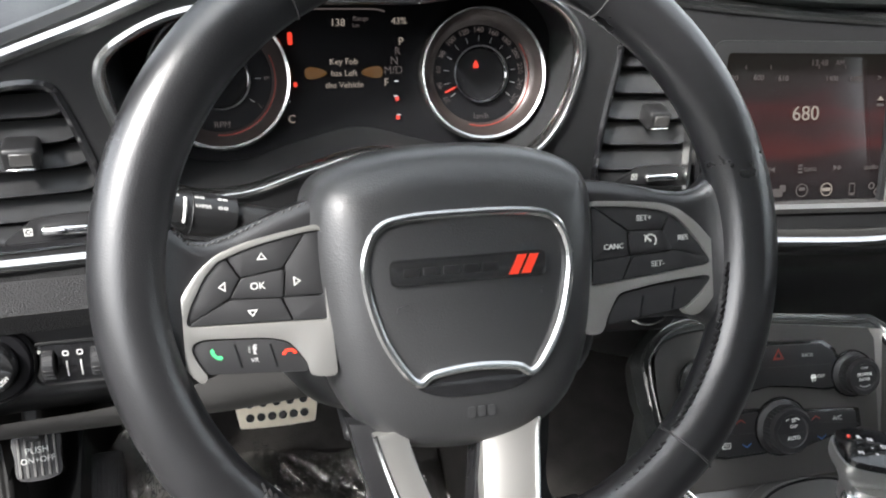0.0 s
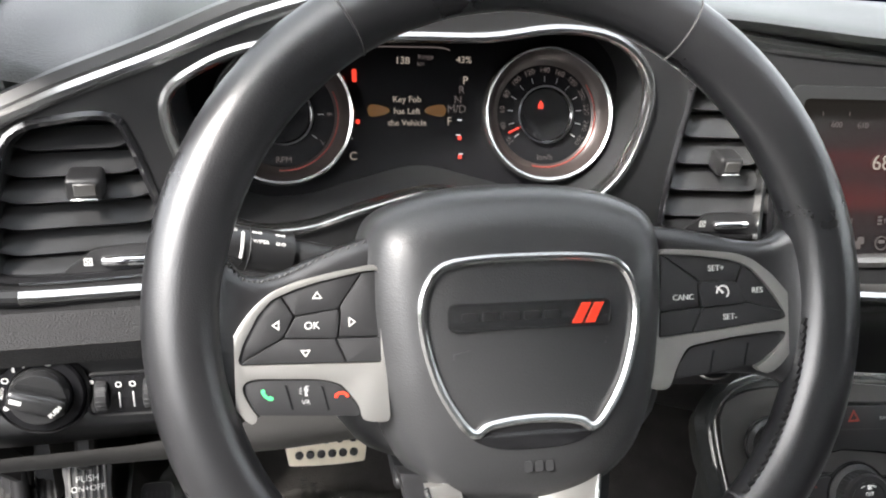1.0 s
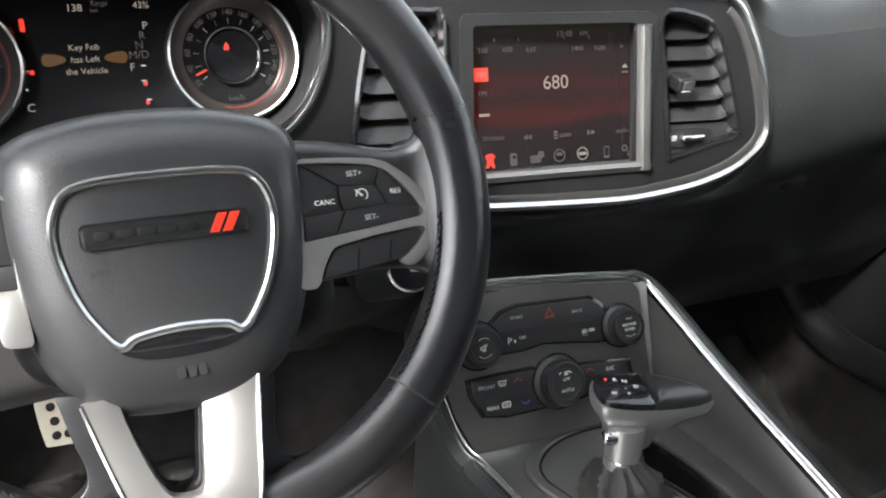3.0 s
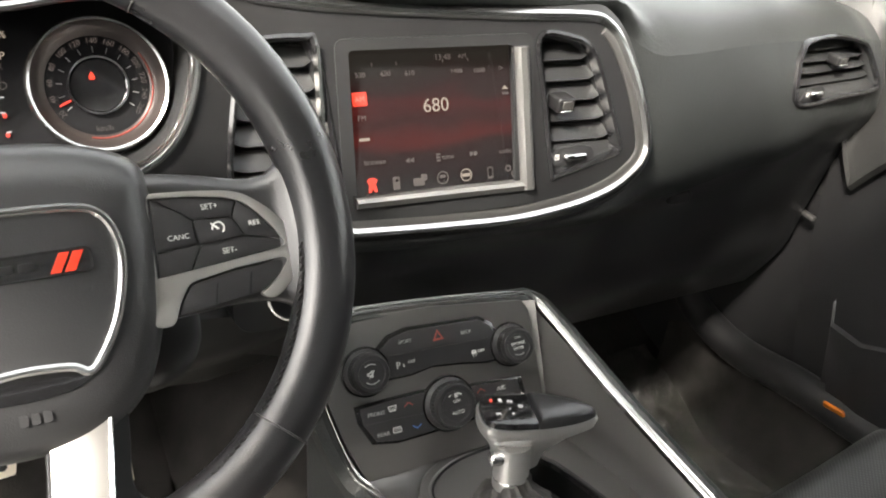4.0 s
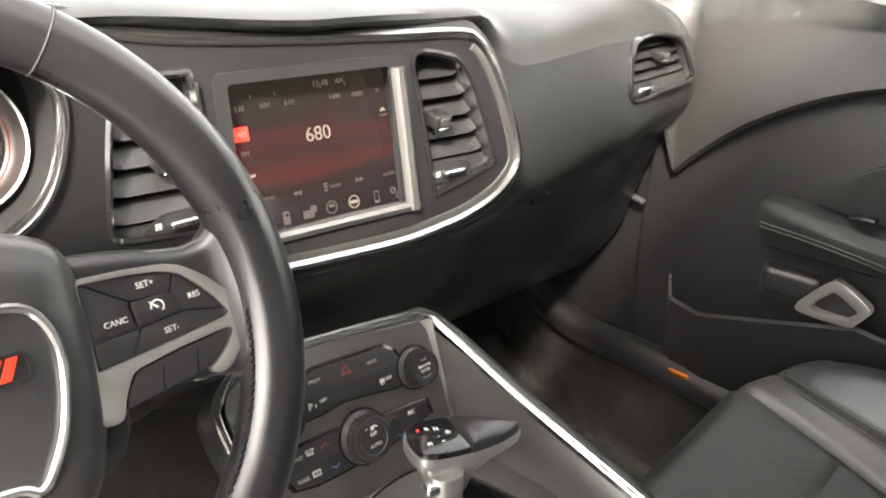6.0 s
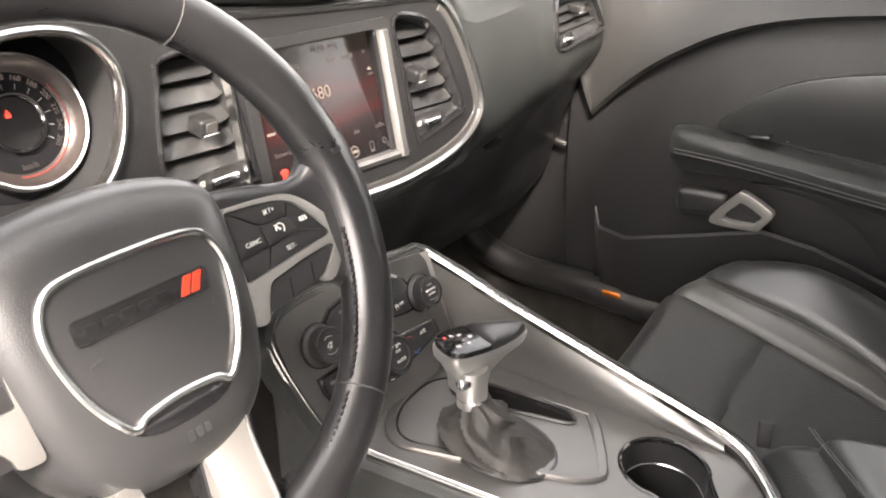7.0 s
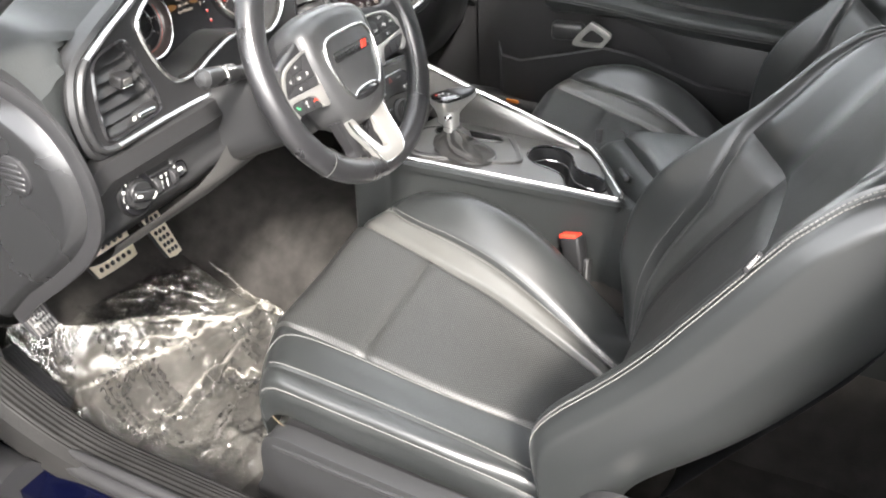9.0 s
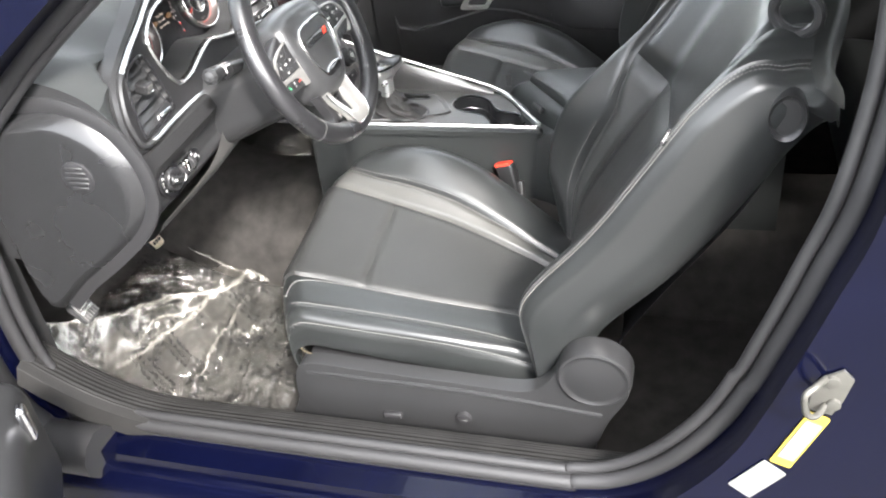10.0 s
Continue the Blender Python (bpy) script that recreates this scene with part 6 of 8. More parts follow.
SEL = [(-0.088, 0.060), (-0.070, 0.085), (-0.030, 0.098), (0.020, 0.092), (0.050, 0.040), (0.070, -0.050), (0.066, -0.070), (0.010, -0.108), (-0.008, -0.110), (-0.030, -0.080), (-0.075, 0.020)]
SLOT = smooth2([(0.014, 0.070), (0.040, 0.052), (0.058, -0.028), (0.056, -0.050), (0.043, -0.056), (0.026, -0.012), (0.004, 0.044)], 4)
top = part("console_top", plate(smooth2(TOPLINE, 3), 0.004, [two_cups(), SLOT], fold=top_fold), SATIN, con, "satin graphite console top skin")
part("cup_rim", sweep([Vector((x, y, top_z(x, y) + 0.0045)) for x, y in two_cups(0.001)], [(-0.0018, -0.004), (-0.0018, 0.0006), (0, 0.0018), (0.0018, 0.0006), (0.0018, -0.004)], (0, 0, 1), True), GLOSS, con, "glossy cup holder rim")
cups = part("cup_holder", ring_loft([[Vector((x, y, top_z(x, y) + 0.003 - h)) for x, y in two_cups(-g)] for h, g in ((0, 0), (0.02, 0.001), (0.05, 0.003), (0.068, 0.006))], True, False), PLASTIC, con, "black cup holders")
part("cup_floor", plate(two_cups(-0.004), 0.002, fold=lambda p: Vector((p.x, p.y, top_z(p.x, p.y) - 0.066 + p.z))), RUBBER, cups)
part("cup_step", sweep([Vector((x, y, top_z(x, y) - 0.024)) for x, y in two_cups(-0.0025)], circle(0.0011, 6), (0, 0, 1), True), BRIGHT, cups, "bright line round the wells")

# inner faces between the top skin and the raised edging on the passenger side
def inner_wall(u, v):
    a = PTOP.lerp(PREAR, u)
    b = Vector((lin([(0, 0.060), (0.4, 0.088), (1, 0.110)], u), a.y - 0.004, top_z(0, min(a.y, 0.10)) + 0.002))
    if u < 0.25:
        b = b.lerp(Vector((0.058, 0.118, 0.535)), 1 - u / 0.25)
    p = a.lerp(b, v)
    return p + Vector((-0.006 * math.sin(math.pi * v), 0, -0.003))


part("inner_wall", grid(inner_wall, 24, 8), SATIN, con, "satin graphite inner wall below the edging")
pil = catmull([(0.062, 0.146, 0.636), (0.060, 0.128, 0.590), (0.060, 0.112, 0.550), (0.063, 0.102, 0.538)], 5)
part("corner_strip", sweep(pil, [(-0.010, 0.004), (-0.006, 0.001), (0.0, 0.0), (0.006, 0.001), (0.010, 0.004)], (-0.5, -0.6, 0.6)), KNURL, con, "knurled inner corner")

# stack panel with the controls
face = [(-0.084, 0.0565), (0.0, 0.0515), (0.092, 0.0400), (0.098, 0.030), (0.100, -0.060), (0.060, -0.085), (-0.085, -0.088), (-0.100, -0.050), (-0.111, 0.000), (-0.112, 0.030), (-0.104, 0.050)]
sp = part("stack_panel", plate(face, 0.006, m=PM @ pose(0, 0, -0.006)), SATIN, con, "satin graphite control panel")
G1 = [(-0.066, 0.020), (-0.048, 0.0345), (-0.030, 0.0385), (0.006, 0.0365), (0.044, 0.0345), (0.056, 0.026), (0.062, 0.012), (0.060, -0.010), (0.046, -0.0105), (0.018, -0.0055), (-0.010, -0.0020), (-0.030, -0.0050), (-0.056, -0.0045), (-0.070, 0.000)]
G2 = [(-0.087, -0.0205), (-0.060, -0.0195), (-0.024, -0.0195), (0.024, -0.0250), (0.078, -0.0295), (0.080, -0.0460), (0.050, -0.0520), (0.020, -0.0590), (-0.020, -0.0600), (-0.053, -0.0605), (-0.076, -0.0560), (-0.086, -0.0360)]
for gl in (G1, G2):
    part("control_bed", plate(gl, 0.0035, m=PM @ pose(0, 0, 0.0005), bevel=0.001), GLOSS, sp, "gloss black control strip")
for gl in (G1, G2):
    cx = sum(p[0] for p in gl) / len(gl)
    cy = sum(p[1] for p in gl) / len(gl)
    part("control_keys", plate([(cx + (x - cx) * 0.94, cy + (y - cy) * 0.88) for x, y in gl], 0.0028, m=PM @ pose(0, 0, 0.0028), bevel=0.0008), BUTTON, sp)
part("key_line", rbox(0.100, 0.0014, 0.0006, 0, 1, PM @ pose(0.0, 0.0145, 0.0058, 0, 0, -2.5)), DARK, sp)
part("key_line", rbox(0.060, 0.0014, 0.0006, 0, 1, PM @ pose(-0.050, -0.0390, 0.0058, 0, 0, -3)), DARK, sp)
part("key_line", rbox(0.045, 0.0014, 0.0006, 0, 1, PM @ pose(0.053, -0.0400, 0.0058, 0, 0, -8)), DARK, sp)


def knob(x, y, r, name):
    m = PM @ pose(x, y, 0.002)
    k = part(name, lathe([(r * 1.16, 0.0), (r * 1.16, 0.005), (r, 0.008), (r * 0.97, 0.018), (r * 0.90, 0.0205), (r * 0.70, 0.0205), (r * 0.66, 0.0195), (0.0, 0.0195)], 40, m), BUTTON, sp, "black rotary knob")
    bm = bmesh.new()
    for i in range(40):
        a = 2 * math.pi * i / 40
        bmesh.ops.create_cube(bm, size=1.0, matrix=m @ Matrix.Translation((r * 0.99 * math.cos(a), r * 0.99 * math.sin(a), 0.013)) @ pose(0, 0, 0, 0, 0, math.degrees(a)) @ Matrix.Diagonal((0.0010, 0.0012, 0.010, 1)))
    part("knurl", bm, BUTTON, k)
    part("knob_well", lathe([(r * 1.16, 0.0030), (r * 1.17, 0.0046), (r * 1.24, 0.0050), (r * 1.27, 0.0020)], 40, m), GLOSS, k, "gloss black ring round the knob")
    return k, PM @ pose(x, y, 0.0218)


k1, m1 = knob(-0.0726, 0.0080, 0.0175, "volume_knob")
part("mute_symbol", plate([(-0.0040, -0.0012), (-0.0020, -0.0012), (0.0008, -0.0034), (0.0008, 0.0034), (-0.0020, 0.0012), (-0.0040, 0.0012)], 0.0003, [[(-0.0032, -0.0006), (-0.0018, -0.0006), (0.0002, -0.0020), (0.0002, 0.0020), (-0.0018, 0.0006), (-0.0032, 0.0006)]], m=m1), WHITE, k1)
part("mute_slash", rbox(0.0005, 0.0085, 0.0003, 0, 1, m1 @ pose(0.0002, 0, 0.0003, 0, 0, -40)), WHITE, k1)
for a0, a1 in ((55, 126), (225, 316)):
    part("dial_arc", sweep([m1 @ Vector((0.0085 * math.cos(radians(a)), 0.0085 * math.sin(radians(a)), 0.0)) for a in range(a0, a1, 10)], circle(0.0004, 6), (0, -0.9, 0.4)), GREYINK, k1)
k2, m2 = knob(0.0706, 0.0023, 0.0165, "tuner_knob")
words("TUNE", 0.0026, m2 @ pose(0, 0.0078, 0), GREYINK, k2)
words("BROWSE", 0.0036, m2 @ pose(0, 0.0022, 0), WHITE, k2)
words("ENTER", 0.0036, m2 @ pose(0, -0.0022, 0), WHITE, k2)
part("dial_arc", sweep([m2 @ Vector((0.0085 * math.cos(radians(a)), 0.0085 * math.sin(radians(a)), 0.0)) for a in range(235, 306, 10)], circle(0.0004, 6), (0, -0.9, 0.4)), GREYINK, k2)
k3, m3 = knob(0.0, -0.0370, 0.0205, "fan_knob")
words("OFF", 0.0040, m3 @ pose(0.001, 0.0040, 0), WHITE, k3)
words("AUTO", 0.0044, m3 @ pose(0.001, -0.0060, 0), WHITE, k3)
for q in range(4):
    part("fan_blade", plate([(0.0002, -0.0002), (0.0016, -0.0010), (0.0024, 0.0002), (0.0018, 0.0010), (0.0002, 0.0004)], 0.0003, m=m3 @ pose(0.001, 0.0095, 0, 0, 0, 45 + 90 * q)), WHITE, k3)
for a0, a1, w in ((56, 75, 0.0007), (106, 125, 0.0004)):
    part("fan_arc", sweep([m3 @ Vector((0.0112 * math.cos(radians(a)), 0.0112 * math.sin(radians(a)), 0.0)) for a in range(a0, a1, 6)], circle(w, 6), (0, -0.9, 0.4)), WHITE, k3)
part("knob_split", rbox(0.026, 0.0008, 0.0006, 0, 1, m3 @ pose(0, -0.0020, -0.0002)), DARK, k3)
tri3 = [(-0.0055, -0.0045), (0.0055, -0.0045), (0.0, 0.0055)]
part("hazard_symbol", plate(tri3, 0.0003, [[(x * 0.55, y * 0.55 - 0.0003) for x, y in tri3]], m=PM @ pose(-0.0005, 0.0258, 0.0058)), REDARC, sp, "dull red hazard triangle")
for s, x, y, size in (("SPORT", -0.0326, 0.0265, 0.0042), ("BACK", 0.0275, 0.0228, 0.0042), ("P", -0.0420, 0.0068, 0.0085), ("OFF", -0.0290, 0.0080, 0.0040), ("OFF", 0.0400, 0.0030, 0.0042), ("FRONT", -0.0690, -0.0300, 0.0050), ("REAR", -0.0655, -0.0490, 0.0050), ("A/C", 0.0546, -0.0355, 0.0055)):
    words(s, size, PM @ pose(x, y, 0.0058, 0, 0, -2), WHITE if len(s) < 4 else GREYINK, sp)
for x, y, fan in ((-0.0540, -0.0285, 1), (-0.0525, -0.0480, 0)):
    glass_line = [(-0.0042, 0.0022), (0.0042, 0.0022), (0.0028, -0.0026), (-0.0028, -0.0026)] if fan else rounded(0.0080, 0.0052, 0.0010)
    part("defrost_symbol", plate(glass_line, 0.0003, [[(px * 0.80, py * 0.72) for px, py in glass_line]], m=PM @ pose(x, y, 0.0058)), WHITE, sp)
    for k in (-1, 0, 1):
        part("defrost_wave", plate([(-0.0002, -0.0012), (0.0003, -0.0004), (-0.0001, 0.0004), (0.0003, 0.0013), (-0.0002, 0.0013), (-0.0006, 0.0004), (-0.0002, -0.0004), (-0.0006, -0.0012)], 0.0003, m=PM @ pose(x + 0.0016 * k, y - 0.0008 * fan, 0.0058)), WHITE, sp)
part("traction_symbol", plate([(-0.0024, 0.0010), (-0.0016, 0.0028), (0.0016, 0.0028), (0.0024, 0.0010), (0.0024, -0.0004), (-0.0024, -0.0004)], 0.0003, [[(-0.0014, 0.0012), (-0.0010, 0.0020), (0.0010, 0.0020), (0.0014, 0.0012)]], m=PM @ pose(0.0325, 0.0022, 0.0058)), WHITE, sp)
for k in (-1, 1):
    part("skid_mark", plate([(-0.0003, -0.0032), (0.0004, -0.0026), (-0.0003, -0.0018), (0.0004, -0.0010), (0.0009, -0.0010), (0.0002, -0.0018), (0.0009, -0.0026), (0.0002, -0.0032)], 0.0003, m=PM @ pose(0.0325 + 0.0014 * k, 0.0022, 0.0058)), WHITE, sp)
for k in range(3):
    part("sensor_wave", plate([(0.0018 * math.cos(radians(a)) * (0.5 + 0.4 * k), 0.0018 * math.sin(radians(a)) * (0.5 + 0.4 * k)) for a in range(-50, 51, 20)] + [(0.0014 * math.cos(radians(a)) * (0.5 + 0.4 * k), 0.0014 * math.sin(radians(a)) * (0.5 + 0.4 * k)) for a in range(50, -51, -20)], 0.0003, m=PM @ pose(-0.0385, 0.0060, 0.0058)), WHITE, sp)
for x, y, up, mt in ((-0.0386, -0.0290, 1, REDARC), (-0.0335, -0.0490, -1, BLUEINK), (0.0335, -0.0335, 1, REDARC), (0.0385, -0.0500, -1, BLUEINK)):
    part("arrow", plate([(-0.0042, -0.0014 * up), (0.0, 0.0014 * up), (0.0042, -0.0014 * up), (0.0042, -0.0002 * up), (0.0, 0.0028 * up), (-0.0042, -0.0002 * up)], 0.0003, m=PM @ pose(x, y, 0.0058)), mt, sp)

# selector bezel, boot and lever
sel_z = lambda x, y: top_z(x, y) + 0.005
SELO = smooth2(SEL, 5)
bz = part("selector_bezel", sweep([Vector((x, y, sel_z(x, y))) for x, y in SELO], [(-0.0055, -0.004), (-0.0055, 0.0010), (-0.0036, 0.0030), (0.0036, 0.0030), (0.0055, 0.0010), (0.0055, -0.004)], (0, 0, 1), True), SATIN, con, "raised satin selector bezel")
part("selector_plate", plate([(x * 0.985, y * 0.985) for x, y in SELO], 0.004, [SLOT], fold=lambda p: Vector((p.x, p.y, sel_z(p.x, p.y) - 0.002 + p.z))), SATIN, bz)
part("bezel_line", sweep([Vector((x * 0.925, y * 0.945, sel_z(x, y) + 0.0014)) for x, y in SELO], circle(0.0013, 6), (0, 0, 1), True), MATT, bz, "dark groove inside the bezel")
part("slot_tray", plate(SLOT, 0.0012, fold=lambda p: Vector((p.x, p.y, sel_z(p.x, p.y) - 0.030 + p.z))), MATT, bz, "dark rubber slot beside the lever")
part("slot_wall", ring_loft([[Vector((x, y, sel_z(x, y) + 0.002)) for x, y in SLOT], [Vector((x, y, sel_z(x, y) - 0.030)) for x, y in SLOT]], True, False), DARK, bz)
part("slot_rim", sweep([Vector((x, y, sel_z(x, y) + 0.003)) for x, y in SLOT], circle(0.002, 6), (0, 0, 1), True), PLASTIC, bz)
BOOT = Vector((-0.027, -0.014, 0))
rings = []
for k in range(29):
    f = k / 28
    g = (1 - f) ** 1.25
    rx, ry = 0.030 * g + 0.0130, 0.043 * g + 0.0130
    cx, cy = BOOT.x - 0.014 * f ** 0.7, BOOT.y + 0.020 * f ** 0.7
    ring = []
    for t in [2 * math.pi * j / 96 for j in range(96)]:
        w = min(1.0, 5 * f, 6 * (1 - f))
        drift = noise.noise(Vector((math.cos(t) * 1.3, math.sin(t) * 1.3, f * 1.8)))
        slant = math.sin(3 * t + 7.0 * f + 2.6 * drift)
        pleat = 0.13 * (1 - abs(slant)) ** 1.6 - 0.05 + 0.10 * drift
        pleat += 0.075 * math.sin(14.0 * f + 1.6 * math.sin(t) + 2.0 * drift) * min(1.0, 2.2 * f)
        pleat += 0.030 * noise.noise(Vector((math.cos(t) * 6, math.sin(t) * 6, f * 7)))
        c4 = 1 + 0.12 * (1 - f) * abs(math.sin(2 * t)) ** 2
        r = c4 * (1 + w * pleat * 1.25)
        ring.append((cx + rx * math.cos(t) * r, cy + ry * math.sin(t) * r, sel_z(BOOT.x, BOOT.y) + 0.001 + 0.060 * f + 0.105 * ry * math.sin(t) * (1 - f) + 0.010 * w * pleat))
    rings.append(ring)
part("boot", ring_loft(rings), GAITER, bz, "creased black leather gaiter")
part("boot_rim", sweep([Vector((BOOT.x + 0.044 * math.cos(t), BOOT.y + 0.060 * math.sin(t), sel_z(0, BOOT.y + 0.060 * math.sin(t)) + 0.001)) for t in [2 * math.pi * j / 40 for j in range(40)]], circle(0.0022, 6), (0, 0, 1), True), PLASTIC, bz)

sh = thing("gear_selector", "silver and black gear selector lever with lit positions", "gear lever")
part("neck", lathe([(0.0150, 0.0), (0.0150, 0.010), (0.0145, 0.012), (0.0150, 0.040)], 24, pose(-0.041, 0.006, 0.553)), LEVER, sh, "satin silver neck")
part("neck_ring", lathe([(0.0140, 0.0), (0.0152, 0.002), (0.0140, 0.004)], 24, pose(-0.041, 0.006, 0.560)), CHROME, sh)
HX = Vector((0.085, -0.030, -0.004)).normalized()
HY = Vector((0.30, 0.95, 0)).normalized()
HZ = HX.cross(HY).normalized()
HY = HZ.cross(HX)
HM = Matrix(((HX.x, HY.x, HZ.x, -0.018), (HX.y, HY.y, HZ.y, 0.010), (HX.z, HY.z, HZ.z, 0.598), (0, 0, 0, 1)))
hand = [(-0.046, -0.014), (-0.046, 0.016), (-0.030, 0.026), (0.0, 0.025), (0.030, 0.014), (0.048, 0.002), (0.050, -0.006), (0.030, -0.016), (0.0, -0.022), (-0.030, -0.022)]
hl = smooth2(hand, 4)
head = ring_loft([[HM @ Vector((-0.022 + (x + 0.022) * s, y * s2, h)) for x, y in hl] for s, s2, h in ((0.38, 0.56, -0.034), (0.44, 0.62, -0.020), (0.72, 0.78, -0.006), (0.97, 0.97, 0.002), (1.0, 1.0, 0.008), (0.985, 0.98, 0.012))])
part("grip_base", head, LEVER, sh, "satin silver grip base")


def clipped(line, x0, keep):
    """The part of a closed outline on one side of x0."""
    out = []
    for (xa, ya), (xb, yb) in zip(line, line[1:] + line[:1]):
        if (xa - x0) * keep >= 0:
            out.append((xa, ya))
        if (xa - x0) * (xb - x0) < 0:
            f = (x0 - xa) / (xb - xa)
            out.append((x0, ya + (yb - ya) * f))
    return out


rear_half = clipped([(x * 0.97, y * 0.97) for x, y in hl], -0.003, 1)
part("grip_top", ring_loft([[HM @ Vector((0.018 + (x - 0.018) * s, y * s, h)) for x, y in rear_half] for s, h in ((1.0, 0.0115), (0.985, 0.0150), (0.93, 0.0180), (0.78, 0.0205), (0.45, 0.0222), (0.1, 0.0226))]), LEATHER_RIM, sh, "black leather grip top")
part("lit_plate", plate(clipped([(x * 0.96, y * 0.95) for x, y in hl], -0.0036, -1), 0.0065, m=HM @ pose(0, 0, 0.0112), bevel=0.0012), GLOSS, sh, "gloss position display")
for s, x, y, mt in (("P", -0.0350, 0.0120, REDLIT), ("R", -0.0275, 0.0125, WHITELIT), ("N", -0.0200, 0.0105, WHITELIT), ("D", -0.0125, 0.0030, WHITELIT), ("M", -0.0330, -0.0075, WHITELIT), ("+", -0.0210, -0.0075, WHITELIT), ("-", -0.0220, 0.0005, WHITELIT)):
    words(s, 0.0056, HM @ pose(x, y, 0.0182), mt, sh)
part("thumb_button", rbox(0.014, 0.012, 0.010, 0.004, 3, HM @ pose(-0.034, -0.018, -0.016)), CHROME, sh, "chrome release button")

# the console body runs on behind the edging, under the armrest
rear = [[(xb, y, 0.15), (xt, y, zt - 0.03), (xt + 0.003, y, zt - 0.012), (xt + 0.012, y, zt - 0.002), (xt + 0.03, y, zt), (0.095, y, zt), (0.115, y, zt - 0.012), (0.135, y, 0.15)] for y, xt, xb, zt in ((-0.292, -0.0605, -0.0935, 0.470), (-0.312, -0.0625, -0.0940, 0.474), (-0.335, -0.070, -0.0945, 0.478), (-0.37, -0.083, -0.0955, 0.483), (-0.41, -0.094, -0.098, 0.486), (-0.50, -0.098, -0.100, 0.486), (-0.62, -0.098, -0.100, 0.486))]
part("console_rear", ring_loft(rear, False, False), SOFT, con, "soft black console body under the armrest")

# armrest box behind the cup holders; its front runs slantwise along the edging
def arm_ring(d, x0, x1, ztop, r=0.022):
    sec = rounded(x1 - x0, ztop - 0.16, r, 4, (x0 + x1) / 2, (ztop + 0.16) / 2)
    return [(x, -0.352 - d + 0.78 * (x + 0.05) * max(0.0, 1 - d / 0.22), z) for x, z in sec]


part("armrest_box", ring_loft([arm_ring(d, x0, x1, z) for d, x0, x1, z in ((0.0, -0.080, 0.122, 0.476), (0.003, -0.088, 0.127, 0.488), (0.008, -0.095, 0.131, 0.499), (0.016, -0.101, 0.134, 0.509), (0.028, -0.105, 0.136, 0.516), (0.045, -0.108, 0.137, 0.520), (0.07, -0.110, 0.138, 0.522), (0.12, -0.114, 0.14, 0.524), (0.25, -0.116, 0.142, 0.526), (0.45, -0.116, 0.142, 0.526))]), SOFT, con, "padded black armrest box")
lid = ring_loft([[(x, -0.352 - d + 0.78 * (x + 0.05) * max(0.0, 1 - d / 0.26) - 0.05 * max(0.0, abs(x - 0.018) / 0.11 - 0.6) * max(0.0, 1 - (d - 0.022) / 0.03), z) for x, z in rounded(0.232 * w, h, h * 0.48, 5, 0.018, zt - h / 2)] for d, w, h, zt in ((0.026, 0.86, 0.010, 0.520), (0.029, 0.92, 0.016, 0.5255), (0.036, 0.96, 0.022, 0.5315), (0.048, 0.985, 0.029, 0.5375), (0.066, 0.995, 0.034, 0.5425), (0.090, 1.0, 0.037, 0.5460), (0.13, 1.0, 0.038, 0.5485), (0.20, 1.0, 0.038, 0.550), (0.32, 1.0, 0.038, 0.551), (0.45, 1.0, 0.038, 0.551))])
part("armrest_lid", lid, LEATHER, con, "black leather armrest lid")
for k in (0.0, 0.004):
    part("lid_seam", tube(catmull([(-0.085, -0.392 - k, 0.5405), (-0.03, -0.372 - k, 0.5430), (0.03, -0.332 - k, 0.5435), (0.085, -0.285 - k, 0.5425), (0.118, -0.262 - k, 0.5395)], 6), 0.0008, False, 6), STITCH, con)
part("latch_scoop", rbox(0.040, 0.014, 0.014, 0.005, 3, pose(-0.002, -0.312, 0.508, 34, 0, 38)), DARK, con, "armrest latch scoop")
part("lid_notch", rbox(0.006, 0.014, 0.030, 0.002, 2, pose(0.113, -0.226, 0.520, 0, 0, 20)), DARK, con)


# ---- seats ----
def lat(table, s):
    a = abs(s)
    for (s0, *p), (s1, *q) in zip(table, table[1:]):
        if a <= s1:
            t = (a - s0) / (s1 - s0)
            t = t * t * (3 - 2 * t) * 0.5 + t * 0.5
            return [u + (v - u) * t for u, v in zip(p, q)]
    return table[-1][1:]


